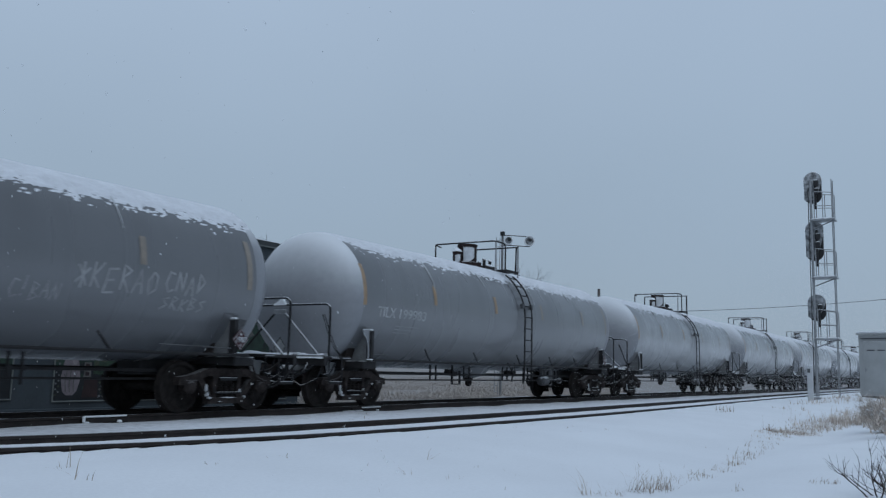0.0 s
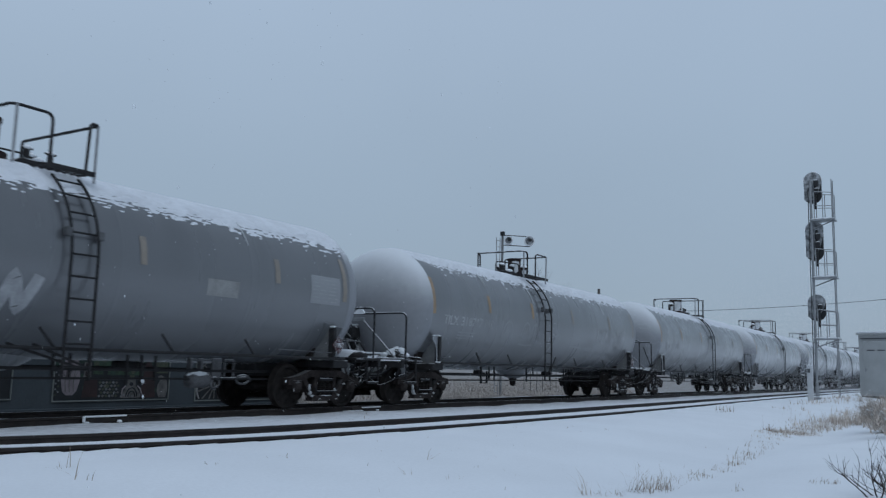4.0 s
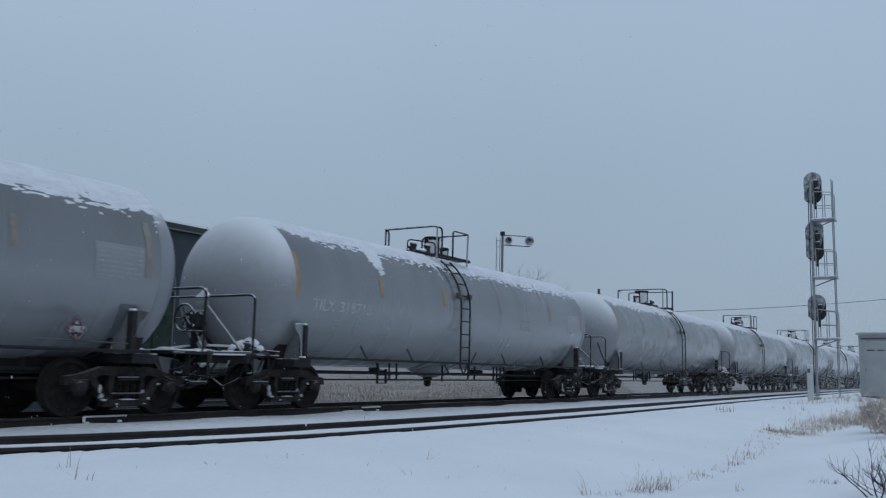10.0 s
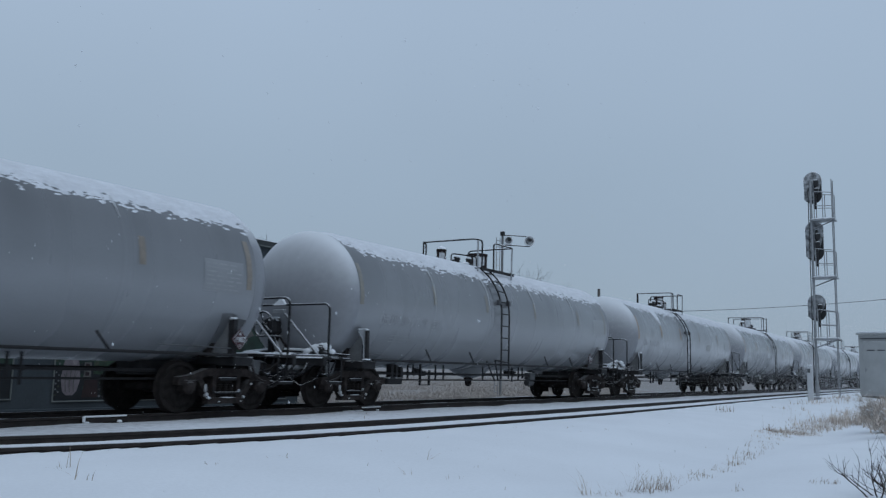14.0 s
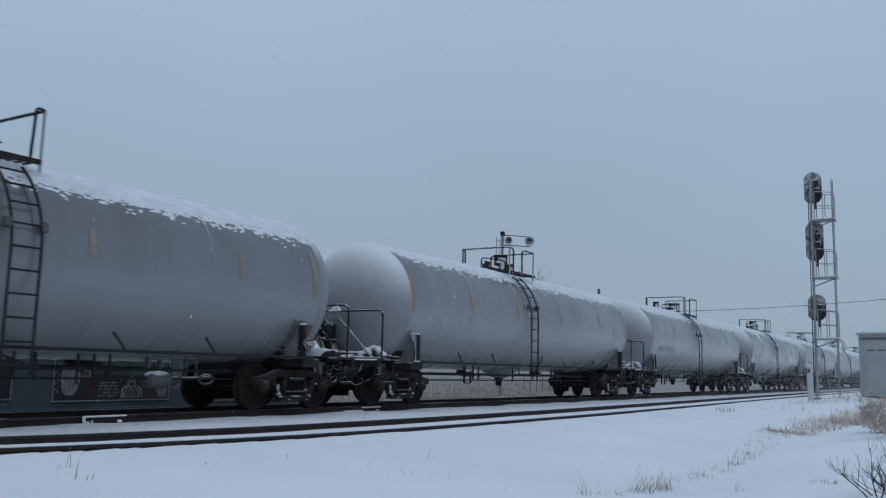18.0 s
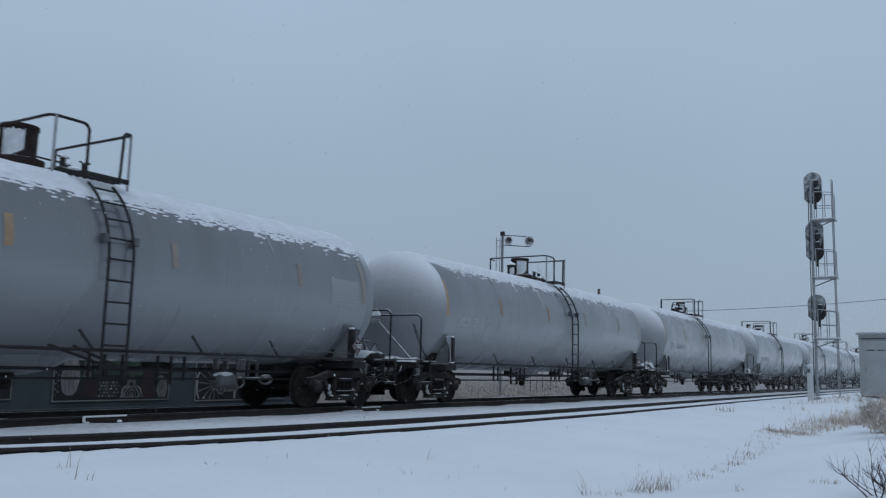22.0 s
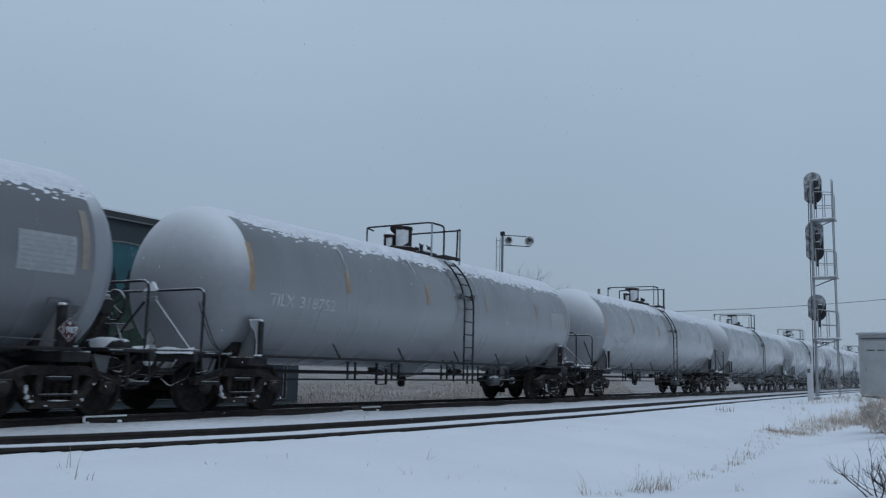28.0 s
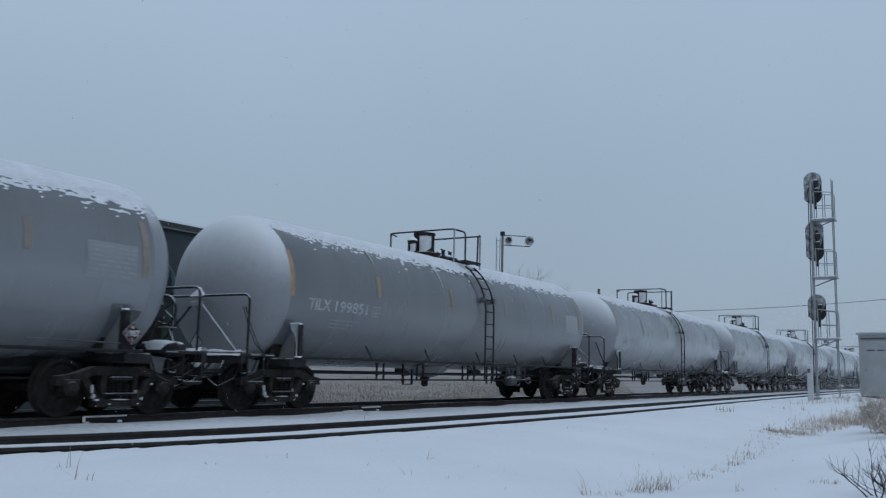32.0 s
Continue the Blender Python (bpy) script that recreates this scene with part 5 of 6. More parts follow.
# letter-like marks within a unit box
MARKS = {"e": [[(0.9, 1), (0.1, 0.95), (0, 0), (0.85, 0.05)], [(0.05, 0.5), (0.7, 0.55)]], "b": [[(0.1, 0), (0.15, 1), (0.8, 0.85), (0.2, 0.5), (0.9, 0.25), (0.1, 0)]],
         "t": [[(0, 0.95), (1, 1)], [(0.5, 0.98), (0.45, 0)]], "p": [[(0.15, 0), (0.2, 1), (0.85, 0.8), (0.2, 0.5), (0.9, -0.1)]], "i": [[(0.4, 1.15), (0.3, 0.4)], [(0.25, 0.15), (0.22, 0.05)]],
         "k": [[(0.2, 1), (0.1, 0)], [(0.9, 1), (0.15, 0.45), (0.8, 0)]], "d": [[(0.15, 0), (0.2, 1), (0.85, 0.6), (0.1, 0)]], "a": [[(0, 0), (0.5, 1), (0.85, 0)], [(0.2, 0.4), (0.75, 0.45)]],
         "o": [[(0.5, 1), (0.05, 0.6), (0.3, 0.05), (0.85, 0.3), (0.8, 0.85), (0.5, 1)]], "c": [[(0.9, 0.9), (0.3, 1), (0.05, 0.4), (0.4, 0), (0.95, 0.15)]], "n": [[(0.05, 0), (0.2, 1), (0.75, 0.05), (0.9, 1)]],
         "x": [[(0, 0.2), (1, 0.8)], [(0.1, 0.9), (0.9, 0.1)], [(0.5, 1), (0.5, 0)]], "s": [[(0.9, 0.95), (0.15, 0.8), (0.8, 0.35), (0.1, 0)]]}


def tag_marks(marks, x0, x1, z0, z1, lean=0.12):
    """A row of letter-like marks that fills a box, leaning a little."""
    w, out = (x1 - x0) / len(marks), []
    for i, m in enumerate(marks):
        rise = 0.10 * math.sin(i * 2.4)
        for st in MARKS[m]:
            out.append([(x0 + w * (i + 0.06 + 0.86 * u + lean * v), z0 + (z1 - z0) * (v + rise)) for u, v in st])
    return out


def bubble(x0, x1, z0, z1, n=16):
    """The round outline of a large faded letter."""
    return [((x0 + x1) / 2 - (x1 - x0) / 2 * math.cos(math.pi * (i / n * 1.25 - 0.12)), z0 + (z1 - z0) * max(0.0, math.sin(math.pi * (i / n * 1.25 - 0.12))) - 0.05 * (i > n - 3)) for i in range(n + 1)]


# tags of the dark car: marks, their box, and the width of the stroke
TAGS = [("dap", -2.30, -1.92, 1.94, 2.18, 0.026), ("ebtepii", -0.45, 0.76, 1.76, 2.06, 0.030), ("ciban", 2.34, 3.16, 1.74, 2.02, 0.024), ("xkepao", 3.32, 4.90, 1.98, 2.38, 0.036), ("cnad", 5.02, 5.92, 2.06, 2.40, 0.036), ("spkbs", 5.0, 6.0, 1.76, 1.98, 0.034),
        ("dab", -4.72, -4.22, 2.02, 2.28, 0.028)]

# place in the train (0 is the car that passes first after five seconds), model, snow, lettering, extras
TRAIN = [(-9, "can", 0, ""), (-8, "hoop", 1, ""), (-7, "can", 2, ""), (-6, "can", 1, ""), (-5, "hoop", 0, ""), (-4, "can", 2, ""), (-3, "can", 0, ""),
         (-2, "can", 1, "TILX 199983"), (-1, "hoop", 0, "TILX 318717"), (0, "can", 2, "TILX 318050"), (1, "hoop", 3, "TILX 318718"), (2, "pale", 4, "DBUX 301799"),
         (3, "hoop", 1, "TILX 318699"), (4, "can", 0, "TILX 318709"), (5, "can", 2, "TILX 194431"), (6, "can", 1, "TILX 318752"), (7, "can", 0, "TILX 199851"),
         (8, "can", 2, ""), (9, "hoop", 1, "")]
CARS = []
for k, kind, cap, words in TRAIN:
    car = copy_thing(MODELS[kind], pose(0, TRACK_Y, 0))
    part("snow_cover", SNOW_CAPS[cap], None, car, "ragged snow along the top of the tank")
    for sx, deep in zip(SEAMS, SEAM_REACH[cap]):
        if deep:
            part("seam_snow", seam_snow(sx, 3.72, deep + 0.15, k + sx), M_SEAMSNOW, car, "thin line of snow on a weld seam")
    if words:
        at, foot = (-6.64, 1.86) if kind == "pale" else (-6.8, 2.03)
        for word, dx, wide in zip(words.split(), (0.0, 0.86), (0.70, 1.12)):
            me = lettering(word, at + dx, foot, 0.235, wide)
            me.materials.append(M_FAINT if kind == "pale" else M_WHITE)
            part("stencil", me, None, car, "white stencilled letters" if dx == 0 else "white stencilled numbers")
        if k in (2, 3, 4, 7):
            # a small stencilled square after the number
            bx = at + 2.18
            s = Shape()
            for x0, x1, z0, z1 in ((0, 0.24, 0.0, 0.025), (0, 0.24, 0.215, 0.24), (0, 0.025, 0.025, 0.215), (0.215, 0.24, 0.025, 0.215), (0.07, 0.17, 0.15, 0.18), (0.07, 0.17, 0.06, 0.12)):
                patch_on_tank(s, bx + x0, bx + x1, foot - 0.03 + z0, foot - 0.03 + z1, 0.006, 2)
            part("stencil_frame", s, M_PRINT, car, "small worn stencilled square")
        s = Shape()
        for i in range(3):
            patch_on_tank(s, -6.0, -5.0 - 0.2 * i, (1.60 if kind == 'pale' else 1.84) - 0.085 * i, (1.62 if kind == 'pale' else 1.86) - 0.085 * i, 0.006, 1)
        part("small_print", s, M_PRINT, car, "rows of small worn print")
    if kind != "pale":
        placard(car, 6.75, -1.60, 1.335, 0.155)
    else:
        placard(car, 5.68, -1.49, 1.355, 0.16)
    CARS.append((k, car))
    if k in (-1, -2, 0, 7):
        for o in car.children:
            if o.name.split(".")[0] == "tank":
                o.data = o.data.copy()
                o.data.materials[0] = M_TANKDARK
    if k == -1:
        for marks, x0, x1, z0, z1, w in TAGS:
            for st in tag_marks(marks, x0, x1, z0, z1):
                s = Shape()
                ribbon(s, st, w)
                part("graffiti_stroke", s, M_SPRAY, car, "thin white spray stroke")
        for st in (bubble(-2.42, -1.85, 1.86, 2.32), bubble(-1.80, -1.30, 1.84, 2.30), bubble(-3.6, -2.95, 1.8, 2.3), [(1.6, 1.72), (2.3, 1.68)], [(-2.4, 1.66), (-1.9, 1.62), (-1.5, 1.66)]):
            s = Shape()
            ribbon(s, st, 0.05)
            part("graffiti_stroke", s, M_PANEL, car, "wide faded spray stroke")
    if k == 0:
        for st in BIG:
            s = Shape()
            ribbon(s, [(-4.9 + u * 2.42, 1.50 + v * 0.74) for u, v in st], 0.19)
            part("graffiti_stroke", s, M_FAINT, car, "large white angular spray stroke")
    if k in (0, 1, 2, 3, 5, 6, 7, 8):
        s = Shape()
        patch_on_tank(s, 5.88, 6.82, 2.16, 2.74, 0.004, 8)
        ip = part("information_panel", s, M_PRINT if k == 7 else M_PANEL, car, "pale worn panel of small print")
        rnd = random.Random(k + 40)
        for i in range(7):
            s = Shape()
            zz, x = 2.68 - 0.075 * i, 5.93
            while x < 6.70:
                w = rnd.uniform(0.08, 0.26)
                patch_on_tank(s, x, min(x + w, 6.78), zz - 0.028, zz, 0.007, 1)
                x += w + rnd.uniform(0.03, 0.07)
            part("line_of_print", s, M_PANEL if k == 7 else M_PRINT, ip)
    if k in (0, 1):
        s = Shape()
        x = 3.12 if k == 0 else 2.45
        patch_on_tank(s, x, x + 0.76, 2.08, 2.38, 0.004, 6)
        part("notice_panel", s, M_TANPAINT, car, "small buff painted panel")
for mdl in MODELS.values():
    for o in (mdl, *mdl.children_recursive)[::-1]:
        bpy.data.objects.remove(o)


# ---------------------------------------------------------------- building with painted panels, behind the train
WALL_Y = 23.9


def arch(x0, x1, z0, spring, rise, n=24):
    cx, hw = (x0 + x1) / 2, (x1 - x0) / 2
    return [(x0, z0), (x1, z0)] + [(cx + hw * math.cos(math.pi * i / n), spring + rise * math.sin(math.pi * i / n)) for i in range(n + 1)]


def make_building():
    b = thing("building", 0.2, 0, -0.28, "long grey-green building with arched painted wall panels", "building")
    x0, x1, z0, z1 = -6.0, 26.95, -0.75, 5.95
    part("wall", Shape().box(x0, WALL_Y, z0, x1, WALL_Y + 9, z1, 0.02), M_WALL, b)
    part("plinth", Shape().box(x0, WALL_Y - 0.07, z0, x1 + 0.02, WALL_Y - 0.003, -0.28, 0.02), M_WALL, b)
    part("roof", Shape().plate([(WALL_Y - 0.12, 5.80), (WALL_Y - 0.12, 6.0), (WALL_Y + 4.5, 7.0), (WALL_Y + 9.2, 6.0), (WALL_Y + 9.2, 5.80)], "x", x0 - 0.2, x1 + 0.2), M_ROOF, b)
    part("fascia_strip", Shape().box(x0 - 0.2, WALL_Y - 0.135, 5.76, x1 + 0.2, WALL_Y - 0.122, 5.81), M_FRAME, b)
    y = WALL_Y
    for px0, px1, zb in ((9.9, 14.57, 0.0), (15.9, 20.27, -0.08), (21.46, 26.19, -0.15), (4.0, 8.6, 0.0)):
        out = arch(px0, px1, zb, 3.8, 1.25)
        p = part("mural_panel", Shape().plate(out, "y", y - 0.03, y - 0.004), M_MURALSKY, b, "arched painted wall panel with a landscape")
        rim = Shape().tube([(u, y - 0.035, v) for u, v in out], 0.035, 6, True)
        part("panel_border", rim, M_FRAME, p)
        rnd = random.Random(int(px0 * 10))

        def shape(name, outline, material, d):
            part(name, Shape().plate(outline, "y", y - 0.034 - d, y - 0.032), material, p, smooth=0)

        def oval(cx, cz, rx, rz, material, name, d=0.010, n=18):
            shape(name, [(cx + rx * math.cos(2 * math.pi * i / n), cz + rz * math.sin(2 * math.pi * i / n)) for i in range(n)], material, d)

        def stroke(name, pts, r, material, d=0.016):
            part(name, Shape().tube([(u, y - d - 0.03, v) for u, v in pts], r, 4), material, p)

        w = px1 - px0
        hill = [(px0 + 0.03, zb + 0.02), (px1 - 0.03, zb + 0.02)] + [(px1 - 0.03 - (w - 0.06) * i / 14, 3.55 + 0.22 * math.sin(i * 0.9 + px0) + rnd.uniform(-0.08, 0.08)) for i in range(15)]
        shape("painted_hill", hill, M_MURALGREEN, 0.002)
        for i in range(5):
            tx, tw, th = px0 + w * (0.42 + 0.13 * i), rnd.uniform(0.25, 0.4), rnd.uniform(3.9, 4.5)
            o = [(tx - 0.06, 3.2), (tx + 0.06, 3.2)]
            for j in range(9):
                o.append((tx + tw * (1 - j / 9) * (1 if j % 2 == 0 else 0.55), 3.3 + (th - 3.3) * j / 9))
            o.append((tx, th))
            for j in range(8, -1, -1):
                o.append((tx - tw * (1 - j / 9) * (1 if j % 2 == 0 else 0.55), 3.3 + (th - 3.3) * j / 9))
            shape("painted_tree", o, M_MURALDARK, 0.004)
        # a tall dark tree fills the upper corner
        cx, hw = (px0 + px1) / 2, w / 2 - 0.03
        corner = [(px0 + 0.03, 3.0), (px0 + 0.95, 3.0), (px0 + 1.02, 3.5), (px0 + 0.93, 3.9), (px0 + 1.03, 4.2), (px0 + 0.92, 4.44)]
        corner += [(cx - hw * math.cos(a * 0.105), 3.8 + 1.23 * math.sin(a * 0.105)) for a in range(8, -1, -1)]
        shape("painted_tree", corner, M_MURALDARK, 0.006)
        shape("painted_foreground", [(px0 + 0.03, zb + 0.02), (px1 - 0.03, zb + 0.02), (px1 - 0.03, 1.0), (cx, 1.25), (px0 + 0.03, 0.95)], M_MURALDARK, 0.006)
        for sx, sz, k in ((0.35, 2.15, 1.0), (0.75, 2.45, 1.25), (1.3, 1.9, 0.8), (2.4, 2.2, 0.9)):
            shape("painted_rock", [(px0 + sx - 0.35 * k, sz), (px0 + sx - 0.1 * k, sz + 0.26 * k), (px0 + sx + 0.25 * k, sz + 0.30 * k), (px0 + sx + 0.42 * k, sz + 0.08 * k), (px0 + sx + 0.05 * k, sz - 0.04)], M_MURALROCK, 0.007)
        for j in range(40):
            oval(px0 + rnd.uniform(0.1, w - 0.1), rnd.uniform(zb + 0.1, 2.9), rnd.uniform(0.04, 0.14), rnd.uniform(0.03, 0.1), (M_MURALGREEN, M_MURALDARK, M_MURALOLIVE)[j % 3], "painted_leaf", 0.008, 8)
        if 15 < px0 < 20:
            for j in range(16):
                oval(15.97 + 0.09 * (j % 2), 0.12 + 0.085 * j, 0.035, 0.03, M_MURALIRON if j % 3 else M_MURALOLIVE, "painted_leaf", 0.010, 6)
            # a pale hanging cloth, crates, a heap of leaves, a stone arch and a jar
            shape("painted_cloth", [(16.20, 0.22), (16.34, 0.10), (16.56, 0.10), (16.70, 0.24), (16.80, 0.62), (16.74, 1.02), (16.66, 1.30), (16.30, 1.34), (16.20, 1.06), (16.12, 0.62)], M_MURALPINK, 0.012)
            for fx in (16.28, 16.42, 16.56):
                stroke("painted_fold", [(fx + 0.06, 0.98), (fx, 0.5), (fx + 0.03, 0.2)], 0.014, M_MURALROCK, 0.016)
            stroke("painted_fold", [(16.22, 0.74), (16.36, 0.56), (16.58, 0.60), (16.70, 0.84)], 0.014, M_MURALROCK, 0.016)
            oval(16.58, 1.16, 0.09, 0.13, M_MURALPALE, "painted_shape", 0.014)
            for cz in (0.66, 0.92, 1.18):
                shape("painted_crate", [(16.90, cz), (17.18, cz), (17.16, cz + 0.20), (16.92, cz + 0.20)], M_MURALPINK if cz > 1 else M_MURALROCK, 0.012)
                shape("painted_crate", [(16.96, cz + 0.04), (17.10, cz + 0.04), (17.10, cz + 0.15), (16.97, cz + 0.15)], M_MURALMAROON, 0.014)
            shape("painted_shape", [(16.88, 0.03), (17.46, 0.03), (17.42, 0.58), (16.96, 0.58)], M_MURALMAROON, 0.010)
            for j in range(5):
                for i in range(6):
                    shape("painted_leaf", [(17.52 + 0.125 * i + 0.06 * (j % 2), 0.02 + 0.105 * j), (17.58 + 0.125 * i + 0.06 * (j % 2), 0.07 + 0.105 * j), (17.52 + 0.125 * i + 0.06 * (j % 2), 0.115 + 0.105 * j), (17.46 + 0.125 * i + 0.06 * (j % 2), 0.07 + 0.105 * j)], (M_MURALIRON, M_MURALOLIVE, M_MURALROCK)[(i * 2 + j) % 3], 0.012)
            shape("painted_shape", [(17.25, 0.75), (19.15, 0.72), (19.2, 1.45), (18.4, 1.62), (17.25, 1.5)], M_MURALLEAF, 0.010)
            for j in range(34):
                oval(rnd.uniform(17.3, 19.1), rnd.uniform(0.78, 1.45), rnd.uniform(0.05, 0.12), rnd.uniform(0.04, 0.09), (M_MURALGREEN, M_MURALDARK, M_MURALOLIVE)[j % 3], "painted_leaf", 0.012, 7)
            shape("painted_arch", [(18.29, 0.0), (19.2, 0.0), (19.02, 0.22), (18.90, 0.40), (18.87, 0.60), (18.56, 0.60), (18.54, 0.40), (18.44, 0.22)], M_MURALROCK, 0.011)
            for rr in (0.24, 0.15):
                stroke("painted_arc", [(18.74 + rr * 0.9 * math.cos(a * math.pi / 12), 0.03 + rr * 1.2 * math.sin(a * math.pi / 12)) for a in range(13)], 0.024, M_MURALDARK)
            oval(18.72, 0.44, 0.08, 0.06, M_MURALDARK, "painted_shape", 0.014)
            stroke("painted_arc", [(18.34, 0.12), (18.38, 0.28), (18.50, 0.38)], 0.026, M_MURALPALE)
            stroke("painted_arc", [(19.14, 0.12), (19.08, 0.28), (18.96, 0.38)], 0.026, M_MURALPALE)
            for j in range(9):
                oval(18.34 + 0.105 * j, 0.05 + 0.035 * (j % 2), 0.04, 0.035, M_MURALIRON, "painted_pebble", 0.013, 6)
            shape("painted_shape", [(19.10, 0.0), (19.70, 0.0), (19.64, 0.6), (19.48, 1.15), (19.36, 1.24), (19.24, 1.12), (19.16, 0.6)], M_MURALMAROON, 0.012)
            shape("painted_shape", [(19.62, 0.80), (20.18, 0.80), (20.18, 1.5), (19.62, 1.5)], M_MURALOLIVE, 0.010)
            shape("painted_jar", [(19.86, 0.0), (20.14, 0.0), (20.20, 0.24), (20.18, 0.52), (20.08, 0.66), (19.92, 0.74), (19.80, 0.70), (19.78, 0.60), (19.90, 0.58), (19.78, 0.40), (19.76, 0.2)], M_MURALROCK, 0.012)
        elif px0 > 20:
            # driving wheels and rods of a steam engine
            shape("painted_shape", [(px0 + 0.03, zb + 0.02), (px1 - 0.92, zb + 0.02), (px1 - 0.92, 1.5), (px0 + 0.03, 1.5)], M_MURALDARK, 0.009)
            shape("painted_shape", [(px1 - 0.88, zb + 0.02), (px1 - 0.30, zb + 0.02), (px1 - 0.30, 1.9), (px1 - 0.88, 1.9)], M_MURALBLUE, 0.009)
            stroke("painted_line", [(px1 - 0.20, zb + 0.10), (px1 - 0.20, 1.3)], 0.022, M_MURALPALE)
            for cx, cz, rr, spokes in ((22.34, 0.42, 0.86, 15), (24.80, 0.32, 0.74, 13)):
                for a0, a1, r, mt in ((2.45, 3.75, 0.040, M_MURALWHITE), (0.2, 2.4, 0.022, M_MURALROCK)):
                    pts = [(cx + rr * math.cos(a0 + (a1 - a0) * j / 12), cz + rr * math.sin(a0 + (a1 - a0) * j / 12)) for j in range(13)]
                    stroke("painted_wheel_rim", [q for q in pts if q[1] > zb + 0.06 and px0 + 0.04 < q[0] < px1 - 0.3], r, mt if cx < 23 else M_MURALROCK)
                for i in range(spokes):
                    a = 2 * math.pi * i / spokes + 0.1
                    ex, ez = cx + (rr - 0.06) * math.cos(a), cz + (rr - 0.06) * math.sin(a)
                    if ez < zb + 0.06:
                        t = (zb + 0.06 - cz) / (ez - cz)
                        ex, ez = cx + (ex - cx) * t, zb + 0.06
                    stroke("painted_spoke", [(cx, cz), (ex, ez)], 0.030, M_MURALROCK if cx < 23 and math.cos(a) < 0 else M_MURALSPOKE, 0.018)
            for bx in (23.34, 23.89):
                stroke("painted_bar", [(bx - 0.01, zb + 0.06), (bx + (0.02 if bx < 23.5 else -0.02), 0.34), (bx + (0.05 if bx < 23.5 else -0.03), 0.82)], 0.045, M_MURALWHITE, 0.03)
            shape("painted_rod", [(22.66, 0.14), (24.5, 0.24), (24.5, 0.46), (22.66, 0.38)], M_MURALROCK, 0.066)
            shape("painted_rod", [(22.8, 0.22), (24.4, 0.31), (24.4, 0.39), (22.8, 0.31)], M_MURALSPOKE, 0.068)
            for cx, cz, rr in ((22.34, 0.43, 0.22), (22.63, 0.26, 0.20), (24.62, 0.34, 0.18), (25.01, 0.32, 0.20)):
                oval(cx, cz, rr, rr, M_MURALIRON, "painted_hub", 0.070)
                oval(cx, cz, rr * 0.75, rr * 0.75, M_MURALSPOKE, "painted_hub", 0.072)
                oval(cx, cz, rr * 0.3, rr * 0.3, M_MURALIRON, "painted_hub", 0.074)


make_building()


# ---------------------------------------------------------------- signals and cabinet
def signal_head(parent, x, y, z, w, h, face):
    """A lamp housing before an oval background; face is the way in which the lenses look, along x."""
    n = 28
    k = (h - w) / 2
    out = []
    for i in range(n):
        a = 2 * math.pi * i / n
        out.append((y + w / 2 * math.cos(a), z + w / 2 * math.sin(a) + (k if math.sin(a) >= 0 else -k)))
    bg = part("signal_background", Shape().plate(out, "x", x - 0.02, x + 0.02), M_SIGBLACK, parent, "black oval background caked with snow")
    top = [(y + (w / 2 - 0.008) * math.cos(math.pi * i / 14), z + k + (w / 2 - 0.008) * math.sin(math.pi * i / 14)) for i in range(15)]
    # dusted nearly all over, bare along one edge
    low = [(y - w / 2 + 0.008 + (w - 0.016) * i / 12, z - k - 0.10 + 0.5 * (1 - i / 12) ** 3 * h - math.sqrt(max(0.0, 1 - ((i - 6) / 6.2) ** 2)) * 0.12) for i in range(13)]
    part("snow_crust", Shape().plate(top + low, "x", x - 0.036, x - 0.0205), M_DUST, bg, "crust of snow stuck on the background", smooth=0)
    part("snow_rim", Shape().tube([(x, y + w / 2 * math.cos(math.pi * i / 16), z + k + w / 2 * math.sin(math.pi * i / 16)) for i in range(17)], 0.022, 5), M_SNOWCAP, bg)
    m = max(1, round(h / 0.45) - 1) if h > w * 1.3 else 1
    for i in range(m):
        zz = z + (i - (m - 1) / 2) * 0.30
        part("lamp_housing", Shape().box(x - 0.20, y - 0.20, zz - 0.12, x - 0.04, y - 0.05, zz + 0.12, 0.03), M_SIGBLACK, bg)
        part("hood", Shape().tube([(x + face * 0.06, y + 0.12 * math.cos(a * 0.35), zz + 0.12 * math.sin(a * 0.35)) for a in range(10)], 0.02, 5).cyl((x + face * 0.02, y, zz), (x + face * 0.30, y, zz), 0.115, 16, 0.13, False), M_SIGBLACK, bg)
        part("lens", Shape().cyl((x + face * 0.021, y, zz), (x + face * 0.035, y, zz), 0.10, 16), M_GLASS, bg)
    part("head_bracket", Shape().box(x - 0.14, y - 0.13, z - h / 2 - 0.22, x - 0.05, y - 0.05, z + h / 2 - 0.3, 0.02), M_SIGBLACK, bg)


